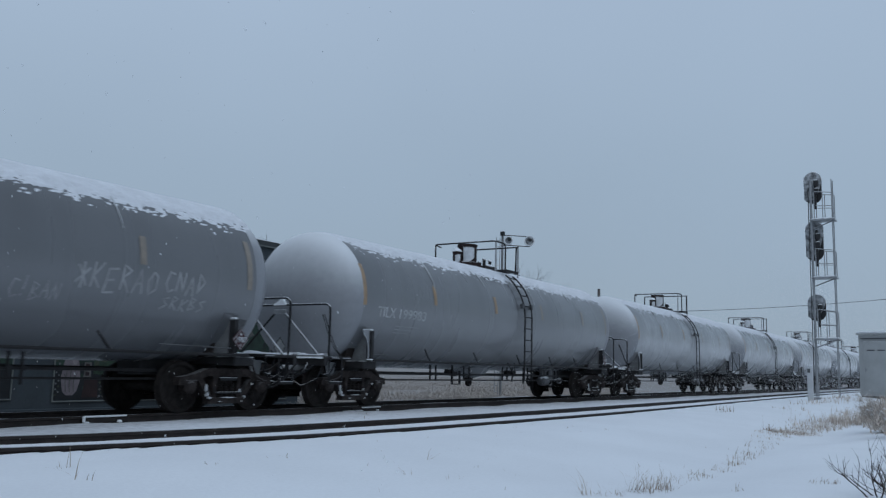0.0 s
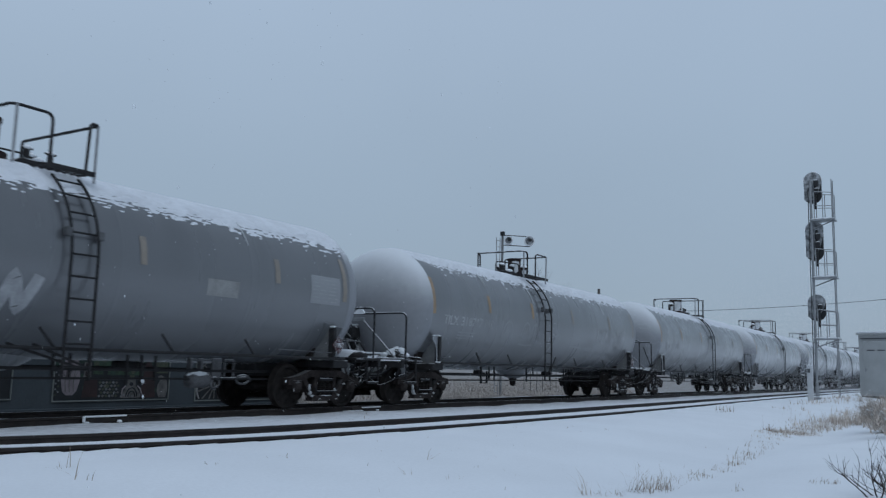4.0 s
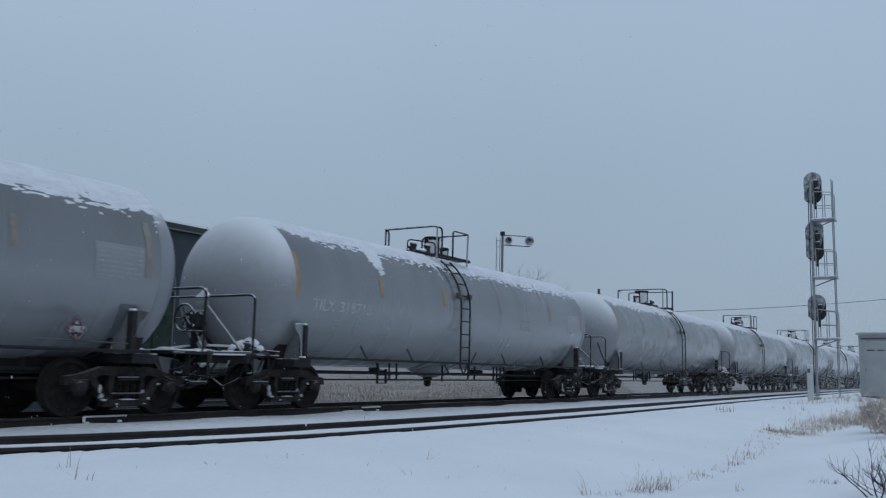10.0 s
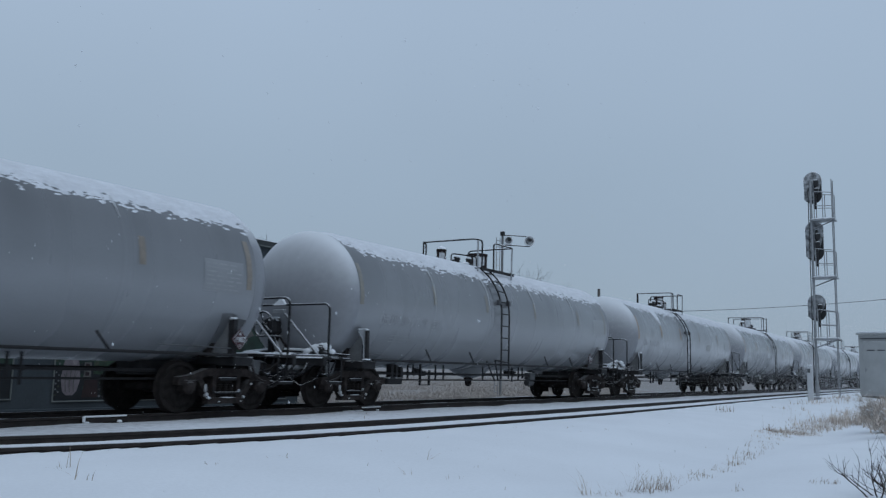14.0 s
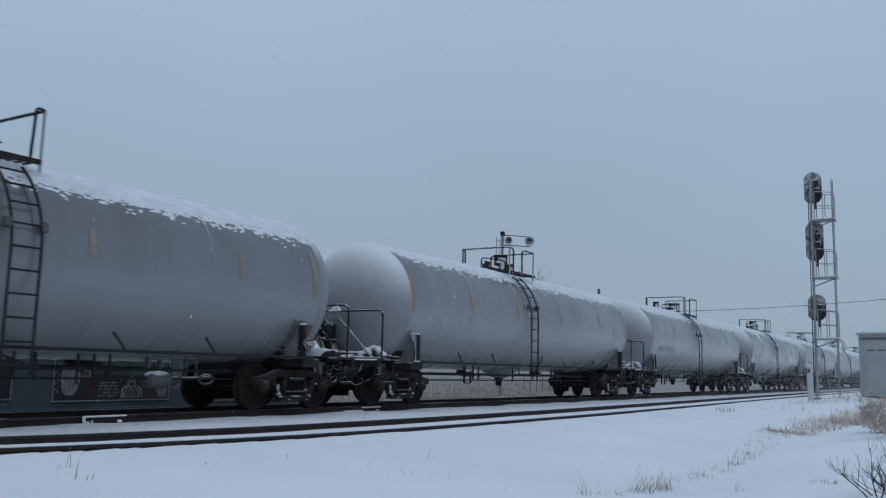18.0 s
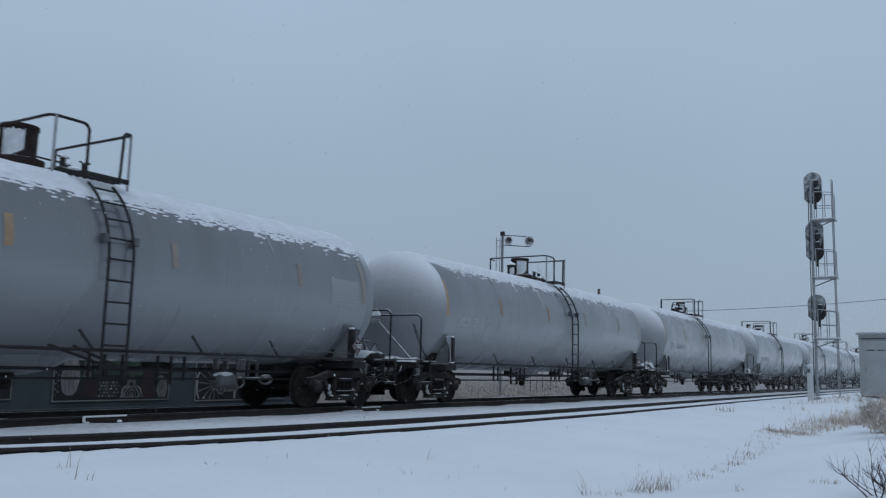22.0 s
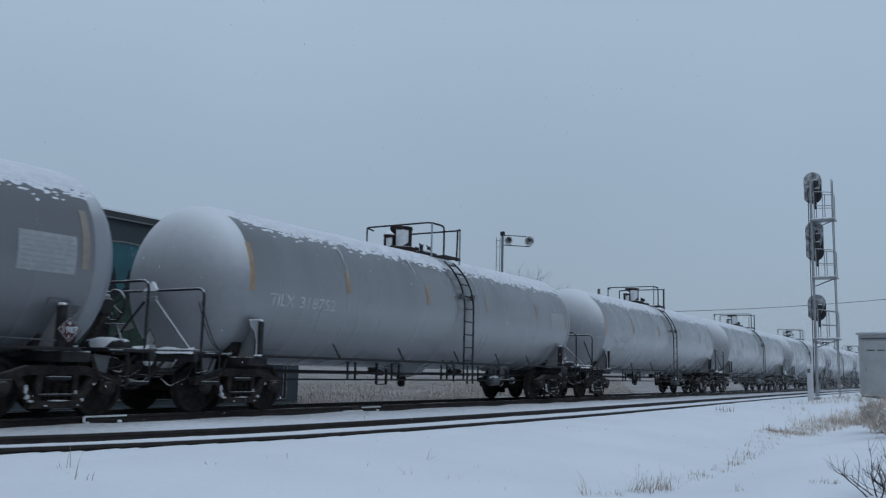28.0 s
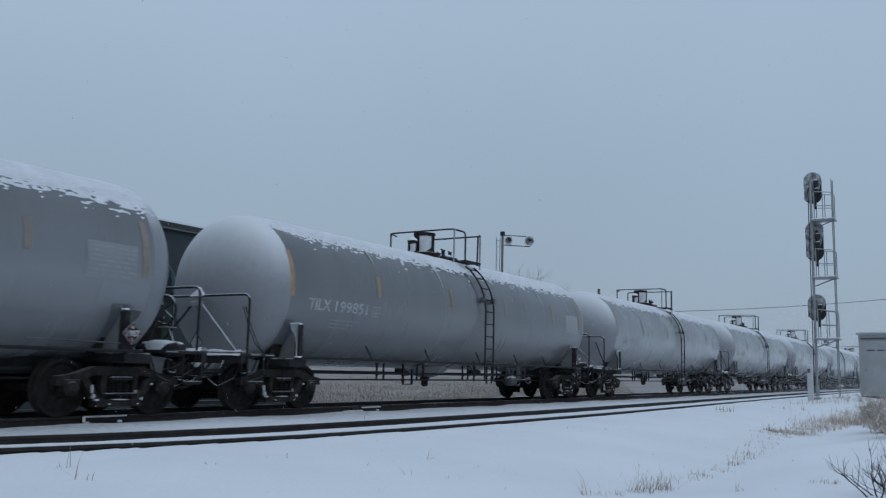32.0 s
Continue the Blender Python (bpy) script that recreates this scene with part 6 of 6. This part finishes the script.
def make_mast():
    bx, by = 38.1, 5.87
    z0 = 0.08
    g = thing("signal_mast", bx, by, z0, "tall galvanised railway signal mast with three heads and ladder platforms", "railway signal")
    g.scale = (1.167, 1.167, 1.167)
    part("mast", Shape().cyl((0, 0, -0.3), (0, 0, 7.72), 0.046, 16), M_GALV, g)
    part("mast_base", Shape().turn([(0.13, -0.1), (0.13, 0.04), (0.075, 0.08), (0.07, 0.40), (0.05, 0.46)], "z", (0, 0, 0), 16), M_GALV, g)
    part("conduit", Shape().cyl((-0.02, 0.085, 0.2), (-0.02, 0.085, 7.4), 0.015, 8), M_SIGBLACK, g)
    lx, ly = 0.0, -0.71
    lad = Shape()
    for d in (-0.16, 0.16):
        lad.tube([(lx + d, ly, -0.35), (lx + d, ly, 7.68)], 0.018, 6)
    l = part("ladder", lad, M_GALV, g, "galvanised ladder standing beside the mast")
    rung = mesh_of("rung", Shape().cyl((-0.16, 0, 0), (0.16, 0, 0), 0.012, 6), M_GALV)
    for i in range(25):
        part("rung", rung, None, l).location = (lx, ly, 0.1 + i * 0.3)
    for pz, hz, w, h in ((6.26, 7.48, 0.60, 1.16), (4.21, 5.54, 0.60, 1.42), (2.07, 3.16, 0.60, 0.94)):
        d = part("platform", Shape().box(-0.28, -0.80, pz - 0.05, 0.28, 0.02, pz, 0.008), M_GALV, g, "small galvanised platform edged with snow")
        part("strut", Shape().tube([(0, -0.05, pz - 0.30), (0, -0.70, pz - 0.05)], 0.022, 6), M_GALV, d)
        part("snow_lump", Shape().box(-0.27, -0.76, pz + 0.002, 0.27, -0.05, pz + 0.04, 0.018), M_SNOWCAP, d)
        for sx in (-0.26, 0.26):
            gd = Shape().tube(round_path([(sx, -0.74, pz), (sx, -0.74, pz + 0.92), (sx, -0.14, pz + 1.0), (sx, -0.14, pz + 0.02)], 0.05), 0.016, 6)
            gd.tube([(sx, -0.74, pz + 0.45), (sx, -0.2, pz + 0.48)], 0.014, 6)
            gd.tube([(sx, -0.42, pz), (sx, -0.42, pz + 0.96)], 0.014, 6)
            part("guard_rail", gd, M_GALV, d)
        signal_head(g, 0.20, -0.05, hz, w, h, 1)


make_mast()


def make_pedestal():
    g = thing("cable_pedestal", 36.8, 5.92, 0.03, "short pale grey cable post beside the signal mast", "cable post")
    g.scale = (1.167, 1.167, 1.167)
    part("post", Shape().box(-0.085, -0.085, -0.4, 0.085, 0.085, 1.12, 0.015), M_POST, g)
    part("cap", Shape().box(-0.095, -0.095, 1.12, 0.095, 0.095, 1.18, 0.02), M_POST, g)
    part("cover_plate", Shape().box(-0.10, -0.02, 0.92, -0.083, 0.07, 1.05, 0.003), M_CABDARK, g)


make_pedestal()


def make_cabinet():
    g = thing("signal_cabinet", 39.2, 4.42, 0.12, "grey aluminium signal equipment cabinet with a closed door", "equipment cabinet", turn=-24)
    g.scale = (1.13, 1.13, 1.13)
    W, Dp, H = 1.5, 1.0, 2.28
    part("body", Shape().box(0, -W, 0.10, Dp, 0, H, 0.012), M_CABINET, g)
    part("roof", Shape().box(-0.06, -W - 0.06, H, Dp + 0.06, 0.06, H + 0.07, 0.012), M_CABINET, g)
    part("plinth", Shape().box(0.03, -W + 0.03, -0.4, Dp - 0.03, -0.03, 0.10), M_CABDARK, g)
    d = part("door", Shape().box(-0.03, -1.30, 0.22, -0.003, -0.20, H - 0.24, 0.008), M_CABINET, g)
    part("door_handle", Shape().cyl((-0.07, -0.28, 0.95), (-0.07, -0.28, 1.10), 0.015, 8).cyl((-0.03, -0.28, 1.02), (-0.075, -0.28, 1.02), 0.015, 8), M_GALV, d)
    for i in range(2):
        part("vent", Shape().box(-0.038, -0.62 - i * 0.38, H - 0.58, -0.031, -0.34 - i * 0.38, H - 0.54), M_CABDARK, d)
    for k in (0.5, 1.2, 1.8):
        part("hinge", Shape().cyl((-0.035, -1.32, k), (-0.035, -1.32, k + 0.12), 0.018, 8), M_GALV, d)
    part("drip_edge", Shape().box(-0.05, -1.40, H - 0.16, -0.003, -0.10, H - 0.12), M_CABDARK, g)
    part("snow_lump", Shape().box(-0.03, -W - 0.03, H + 0.073, Dp + 0.03, 0.03, H + 0.12, 0.03), M_SNOWCAP, g)


make_cabinet()


def make_far_signal():
    x, y = 37.6, 20.15
    g = thing("bracket_signal", x, y, -0.74, "dark bracket signal post with two round heads behind the train", "railway signal")
    part("mast", Shape().cyl((0, 0, -0.2), (0, 0, 8.55), 0.06, 12), M_SILL, g)
    part("cap", Shape().turn([(0.12, 8.3), (0.12, 8.5), (0.04, 8.58)], "z", (0, 0, 0), 12), M_SIGBLACK, g)
    lad = Shape()
    ux, uy = math.sin(YAW), -math.cos(YAW)
    for d in (-0.30, -0.12):
        lad.tube([(ux * d, uy * d, 0), (ux * d, uy * d, 8.2)], 0.02, 6)
    l = part("ladder", lad, M_GALV, g)
    rung = mesh_of("rung", Shape().cyl((ux * -0.30, uy * -0.30, 0), (ux * -0.12, uy * -0.12, 0), 0.014, 6), M_GALV)
    for i in range(26):
        part("rung", rung, None, l).location = (0, 0, 0.3 + i * 0.31)
    for z in (8.34, 7.84):
        part("arm", Shape().tube([(0, 0, z), (ux * 1.36, uy * 1.36, z - 0.05)], 0.028, 6), M_SIGBLACK, g)
    for d, r in ((0.30, 0.23), (1.34, 0.27)):
        c = Vector((ux * d, uy * d, 8.07))
        f = Vector((-uy * -1, ux * -1, 0)) * -1
        fw = Vector((-math.cos(YAW), -math.sin(YAW), 0))
        bg = part("signal_background", Shape().cyl(c, c + fw * 0.03, r, 24), M_DUST, g, "round signal background rimmed with snow")
        part("snow_rim", Shape().tube([c + fw * 0.03 + Vector((ux * (r - 0.03) * math.cos(a * 0.3142), uy * (r - 0.03) * math.cos(a * 0.3142), (r - 0.03) * math.sin(a * 0.3142))) for a in range(20)], 0.035, 5, True), M_SNOWCAP, bg)
        part("lamp_housing", Shape().cyl(c + fw * 0.03, c + fw * 0.18, 0.06, 10, 0.08), M_SIGBLACK, bg)
        part("hood", Shape().tube([c + fw * 0.1 + Vector((ux * 0.11 * math.cos(a * 0.4), uy * 0.11 * math.cos(a * 0.4), 0.11 * math.sin(a * 0.4))) for a in range(9)], 0.02, 5), M_SIGBLACK, bg)


make_far_signal()


def make_wire():
    p = thing("utility_pole", 65.8, 26.35, -0.5, "weathered wooden utility pole far behind the train", "utility pole")
    part("pole", Shape().cyl((0, 0, -0.3), (0, 0, 8.15), 0.16, 10, 0.11), M_WOOD, p)
    far = thing("utility_pole", 78.0, -8.0, -0.6, "weathered wooden utility pole at the end of the wire", "utility pole")
    part("pole", Shape().cyl((0, 0, -0.3), (0, 0, 9.6), 0.16, 10, 0.11), M_WOOD, far)
    a, b = Vector((65.8, 26.35, 5.76)), Vector((78.0, -8.0, 8.99))
    pts = [a.lerp(b, i / 30) - Vector((0, 0, 4 * 0.74 * (i / 30) * (1 - i / 30))) for i in range(31)]
    tagged(part("overhead_wire", Shape().tube(pts, 0.02, 5), M_RODBLACK), "thin dark overhead wire sagging across the sky", "wire")


make_wire()


# ---------------------------------------------------------------- plants
def branch(s, a, d, length, r, depth, rnd, up=0.15):
    n = 4
    pts, p = [a], Vector(a)
    d = Vector(d).normalized()
    for i in range(n):
        d = (d + Vector((rnd.uniform(-0.18, 0.18), rnd.uniform(-0.18, 0.18), rnd.uniform(-0.05, up)))).normalized()
        p = p + d * length / n
        pts.append(p.copy())
    s.tube(pts, [r * (1 - 0.6 * i / n) for i in range(n + 1)], 5 if depth > 1 else 4)
    if depth > 0:
        for i in range(rnd.randint(3, 5)):
            t = rnd.uniform(0.3, 1.0)
            k = min(int(t * n), n - 1)
            q = pts[k].lerp(pts[k + 1], t * n - k)
            nd = (d + Vector((rnd.uniform(-0.9, 0.9), rnd.uniform(-0.9, 0.9), rnd.uniform(-0.1, 0.7)))).normalized()
            branch(s, q, nd, length * rnd.uniform(0.45, 0.7), r * 0.5, depth - 1, rnd, up)


def bare_tree(x, y, height, seed, spread_m=1.0):
    rnd = random.Random(seed)
    t = thing("tree", x, y, -1.1, "bare winter tree with thin grey branches", "tree", "bare trees behind the train")
    trunk = Shape().tube([(0, 0, -0.2), (rnd.uniform(-0.1, 0.1), 0, height * 0.25), (rnd.uniform(-0.2, 0.2), rnd.uniform(-0.2, 0.2), height * 0.5)], [height * 0.003, height * 0.003, height * 0.003], 6)
    part("trunk", trunk, M_TREE, t)
    c = Shape()
    for i in range(46):
        a = rnd.uniform(0, 6.28)
        branch(c, Vector((0, 0, height * rnd.uniform(0.42, 0.76))), (math.cos(a) * 0.7 * spread_m, math.sin(a) * 0.7 * spread_m, 1.0), height * rnd.uniform(0.13, 0.24), height * 0.0030, 2, rnd, 0.2)
    part("crown", c, M_TREE, t, "crown of bare upright twigs")


for i, (tx, ty, th) in enumerate(((55.0, 27.6, 8.6), (55.6, 27.4, 8.4), (56.2, 27.2, 8.2), (56.8, 27.0, 8.0), (57.4, 26.7, 7.8), (58.0, 26.5, 7.6), (39.6, 45.4, 10.4), (40.6, 44.8, 10.9), (42.0, 43.6, 10.2), (43.2, 42.9, 10.6))):
    bare_tree(tx, ty, th, 40 + i)


def blade(s, x, y, z, h, w, lean, az):
    dx, dy = math.cos(az), math.sin(az)
    px, py = -dy * w / 2, dx * w / 2
    a = (x + dx * lean * 0.35 * h, y + dy * lean * 0.35 * h, z + h * 0.6)
    b = (x + dx * lean * h, y + dy * lean * h, z + h)
    s.add([(x - px, y - py, z), (x + px, y + py, z), (a[0] + px * 0.7, a[1] + py * 0.7, a[2]), (a[0] - px * 0.7, a[1] - py * 0.7, a[2]), b], [(0, 1, 2, 3), (3, 2, 4)])


def make_field():
    rnd = random.Random(5)
    s = Shape()
    for _ in range(70000):
        y = 18.6 + 40 * rnd.random() ** 1.7
        x = y * rnd.uniform(0.95, 2.6) + 4
        if x < 27.6 and y > WALL_Y - 1.2:
            continue
        d = noise.noise(Vector((x * 0.25, y * 0.25, 2)))
        if d < -0.30 or (y < 19.5 and d < 0.10):
            continue
        h = rnd.uniform(0.12, 0.40) * (0.8 + d * 0.8)
        blade(s, x, y, ground_z(x, y) - 0.03, h, rnd.uniform(0.012, 0.03), rnd.uniform(0.3, 2.2), rnd.uniform(0, 6.28))
    f = part("field_grass", s, M_FIELD, None, smooth=0)
    tagged(f, "pale dry grass standing in the snow beyond the track", "grass", kind="stuff")


make_field()


VERGE, FROST = Shape(), Shape()


def tuft(into, x, y, n, h, r, seed, fallen=0.25):
    """Wispy dead stalks: most short and bent over, a few tall."""
    rnd = random.Random(seed)
    for _ in range(n):
        a, d = rnd.uniform(0, 6.28), r * math.sqrt(rnd.random())
        px, py = x + d * math.cos(a), y + d * math.sin(a)
        tall = h * (0.25 + 0.85 * rnd.random() ** 1.8)
        lean = rnd.uniform(1.2, 3.2) if rnd.random() < fallen else rnd.uniform(0.05, 0.9)
        blade(into, px, py, ground_z(px, py) - 0.015, tall / (1 + 0.35 * lean), rnd.uniform(0.003, 0.0085) * max(1, x / 10), lean, rnd.uniform(0, 6.28))


TUFTS = [(8.15, 3.40, 14, 0.26, 0.06), (8.3, 3.30, 8, 0.16, 0.08), (8.5, 3.17, 16, 0.13, 0.10), (8.88, 3.09, 40, 0.31, 0.15), (9.18, 3.02, 34, 0.26, 0.16), (9.42, 3.02, 20, 0.16, 0.16),
         (9.86, 3.10, 30, 0.08, 0.22), (10.22, 3.05, 28, 0.08, 0.2), (10.68, 3.0, 34, 0.09, 0.2), (11.5, 2.95, 20, 0.12, 0.2), (12.34, 2.98, 26, 0.17, 0.18), (13.2, 3.06, 18, 0.16, 0.22), (14.05, 3.14, 22, 0.14, 0.25),
         (15.4, 3.3, 16, 0.14, 0.3), (16.4, 3.45, 14, 0.12, 0.3), (9.91, 1.49, 46, 0.07, 0.16), (8.99, 2.13, 6, 0.15, 0.06), (7.9, 5.35, 5, 0.20, 0.07), (8.9, 5.75, 4, 0.34, 0.06), (5.2, 7.4, 6, 0.24, 0.12),
         (5.0, 6.9, 4, 0.3, 0.14), (6.4, 6.7, 4, 0.16, 0.12), (7.4, 6.8, 4, 0.15, 0.17), (25.5, 6.54, 10, 0.40, 0.12), (25.1, 6.19, 8, 0.30, 0.14), (24.6, 6.3, 6, 0.18, 0.2), (19.3, 3.95, 10, 0.25, 0.15), (19.3, 3.74, 60, 0.10, 0.28), (19.75, 3.5, 70, 0.10, 0.32), (20.7, 3.45, 50, 0.09, 0.35), (22.2, 3.5, 40, 0.10, 0.4)]
# x, y, number, height, radius of the snow-dusted patch near the signal
PALE_TUFTS = [(17.6, 3.62, 70, 0.10, 0.35), (18.6, 3.72, 130, 0.13, 0.4), (19.4, 3.66, 200, 0.17, 0.45), (19.9, 3.42, 200, 0.14, 0.45), (20.6, 3.45, 160, 0.13, 0.5), (21.5, 3.45, 150, 0.14, 0.55), (22.4, 3.50, 160, 0.20, 0.6),
              (23.6, 3.55, 150, 0.22, 0.6), (24.8, 3.55, 170, 0.26, 0.6), (25.8, 3.45, 220, 0.42, 0.55), (26.7, 3.32, 240, 0.46, 0.55), (28.2, 3.4, 140, 0.40, 0.7), (30.0, 3.46, 120, 0.36, 0.7), (22.8, 4.1, 30, 0.16, 0.6), (25.2, 4.2, 40, 0.20, 0.7),
              (27.6, 4.4, 40, 0.22, 0.7), (33.0, 5.4, 50, 0.26, 0.6), (34.0, 4.9, 70, 0.32, 0.7), (35.6, 4.3, 70, 0.40, 0.7), (37.5, 5.1, 60, 0.35, 0.6), (29.5, 5.2, 40, 0.22, 0.7)]
for i, (tx, ty, tn, th, tr) in enumerate(TUFTS):
    k = 1.085 if ty < 4.5 and tx < 22.5 else 1.0
    tuft(VERGE, tx * k, ty * k, int(tn * (2.4 if tx > 19 and ty < 4 else 1.3)), th * (1.35 if k > 1 else 1.0), tr, 100 + i, 0.6 if tx > 19 and ty < 4 else 0.3)
for i, (tx, ty, tn, th, tr) in enumerate(PALE_TUFTS):
    k = 1.08 - 0.08 * step(20.0, 27.0, tx)
    tuft(FROST, tx * k, ty * k, tn, th, tr, 200 + i, 0.45)
lone = random.Random(77)
for i in range(110):
    # single stalks scattered over the open snow
    tx = lone.uniform(4.0, 16)
    tuft(VERGE, tx, lone.uniform(0.22, 0.80) * tx, lone.randint(1, 3), lone.uniform(0.03, 0.11), 0.05, 500 + i)
tagged(part("verge_grass", VERGE, M_GRASS, None, smooth=0), "dry yellow grass tufts poking through the snow", "grass", kind="stuff")
tagged(part("frosted_grass", FROST, M_FROST, None, smooth=0), "pale snow-dusted dead grass beside the signal", "grass", kind="stuff")


def bush(x, y, height, seed, stems, material, label, wide=0.8, leaf=True):
    rnd = random.Random(seed)
    b = thing("bush", x, y, ground_z(x, y), label, "bush")
    s = Shape()
    for i in range(stems):
        a = rnd.uniform(0, 6.28)
        branch(s, Vector((rnd.uniform(-0.12, 0.12), rnd.uniform(-0.12, 0.12), -0.03)), (math.cos(a) * wide, math.sin(a) * wide, rnd.uniform(0.5, 1.2)), height * rnd.uniform(0.6, 1.0), height * (0.011 if leaf else 0.017), 2, rnd, 0.12)
    part("stem_tangle", s, material, b)
    if leaf:
        l = Shape()
        for _ in range(1300):
            a, e, d = rnd.uniform(0, 6.28), rnd.uniform(0.1, 1.5), height * rnd.uniform(0.3, 1.0)
            blade(l, d * math.cos(a) * math.cos(e) * wide * 1.1, d * math.sin(a) * math.cos(e) * wide * 1.1, d * math.sin(e) * 0.9, rnd.uniform(0.05, 0.13), rnd.uniform(0.012, 0.03), rnd.uniform(0.3, 2.0), rnd.uniform(0, 6.28))
        tagged(part("dry_foliage", l, M_FROST, b), kind="stuff")
        sl = Shape()
        for _ in range(60):
            a, d = rnd.uniform(0, 6.28), height * 0.8 * wide * math.sqrt(rnd.random())
            rr = rnd.uniform(0.012, 0.032)
            sl.turn([(0.01, rr * 0.6), (rr * 0.7, rr * 0.4), (rr, 0), (rr * 0.6, -rr * 0.3), (0.01, -rr * 0.3)], "z", (d * math.cos(a), d * math.sin(a), height * 0.7 * (1 - 0.5 * (d / height) ** 2) * rnd.uniform(0.7, 1.1)), 8)
        tagged(part("snow_powder", sl, M_SNOWCAP, b), kind="stuff")


bush(21.9, 1.98, 0.86, 7, 14, M_BUSH, "dense dry tan bush powdered with snow", 0.6)
bush(26.0, 2.65, 0.62, 9, 12, M_BUSH, "dense dry tan bush powdered with snow", 0.7)
bush(20.0, 1.45, 0.9, 10, 12, M_BUSH, "dense dry tan bush powdered with snow", 0.8)
bush(9.75, 0.95, 0.52, 21, 8, M_TWIG, "low dark leafless shrub in the snow", 1.5, leaf=False)
bush(9.5, 0.76, 0.50, 23, 6, M_TWIG, "low dark leafless shrub in the snow", 1.3, leaf=False)


# ---------------------------------------------------------------- falling snow
FLAKES = []


def make_snowfall(seed, count, size, near=3.2, far=14.0, material=None):
    """Ragged flakes, each turned its own way."""
    rng = np.random.default_rng(seed)
    base = np.array([(1, 0, 0), (-1, 0, 0), (0, 1, 0), (0, -1, 0), (0, 0, 1), (0, 0, -1)], float)
    tris = np.array([(0, 2, 4), (2, 1, 4), (1, 3, 4), (3, 0, 4), (2, 0, 5), (1, 2, 5), (3, 1, 5), (0, 3, 5)])
    y = rng.uniform(near, far, count)
    at = np.stack([rng.uniform(-1.0, 1.75, count) * y, y, rng.uniform(-0.5, 50, count)], axis=1)
    q, _ = np.linalg.qr(rng.normal(size=(count, 3, 3)))
    v = base[None] * rng.uniform(0.45, 1.15, (count, 6, 1)) * (size * rng.uniform(0.5, 1.3, (count, 1, 1)))
    v = np.einsum("nij,nkj->nki", q, v) + at[:, None]
    s = Shape()
    s.v = [tuple(p) for p in v.reshape(-1, 3)]
    s.f = [tuple(t) for t in (tris[None] + 6 * np.arange(count)[:, None, None]).reshape(-1, 3).tolist()]
    f = part("snowfall", s, material or M_FLAKE, None, smooth=180)
    tagged(f, "sparse white snowflakes drifting down through the air", "snowflakes", kind="stuff")
    FLAKES.append((f, rng.uniform(1.05, 1.35), rng.uniform(0.25, 0.45)))


for i in range(3):
    make_snowfall(300 + i, 2600, (0.0055, 0.0065, 0.008)[i])
make_snowfall(309, 560, 0.0085, 1.6, 4.0, M_FLAKESOFT)


def make_haze_flakes(count):
    """Tiny flakes added along the distant cars in place of haze; they hardly sink."""
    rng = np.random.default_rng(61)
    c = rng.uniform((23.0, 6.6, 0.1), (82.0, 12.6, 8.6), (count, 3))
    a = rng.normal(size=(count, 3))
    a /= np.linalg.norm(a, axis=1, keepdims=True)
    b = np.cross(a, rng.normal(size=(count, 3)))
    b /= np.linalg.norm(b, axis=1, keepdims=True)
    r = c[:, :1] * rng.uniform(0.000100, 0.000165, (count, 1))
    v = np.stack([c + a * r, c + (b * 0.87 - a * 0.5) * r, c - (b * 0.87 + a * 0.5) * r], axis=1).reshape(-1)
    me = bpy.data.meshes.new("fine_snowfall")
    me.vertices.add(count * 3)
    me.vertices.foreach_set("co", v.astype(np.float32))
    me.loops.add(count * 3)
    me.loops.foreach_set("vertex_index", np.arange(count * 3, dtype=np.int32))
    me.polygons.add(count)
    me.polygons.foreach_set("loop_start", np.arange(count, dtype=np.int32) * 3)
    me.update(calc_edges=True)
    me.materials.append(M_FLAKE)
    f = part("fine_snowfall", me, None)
    tagged(f, "tiny flakes added as haze before the distant cars", "snowflakes", kind="stuff")
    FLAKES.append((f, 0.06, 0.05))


make_haze_flakes(300000)


def travel(t):
    """How far the train has gone at t, from its place at nine seconds."""
    u = t - 9
    return -0.0369 + 5.0765 * u - 0.008928 * u ** 2 - 0.00012122 * u ** 3 + 0.0000055122 * u ** 4


def motions():
    """The train rolls past at a slowly falling speed, and its wheels turn with it; the snow falls."""
    times = [i * 1.0 for i in range(33)]
    steps = [i * 0.1 for i in range(321)]
    for k, car in CARS:
        walk(car, [(t, pose(24.78 + 8.375 + travel(t) - PITCH * k, TRACK_Y, 0)) for t in times])
        for w in [o for o in car.children if o.name.split(".")[0] == "wheelset"]:
            x = w.location.x
            walk(w, [(t, pose(x, 0, WHEEL_R) @ Matrix.Rotation(travel(t) / WHEEL_R, 4, "Y")) for t in steps])
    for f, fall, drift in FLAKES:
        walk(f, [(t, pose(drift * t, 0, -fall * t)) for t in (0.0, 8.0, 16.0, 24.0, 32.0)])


motions()
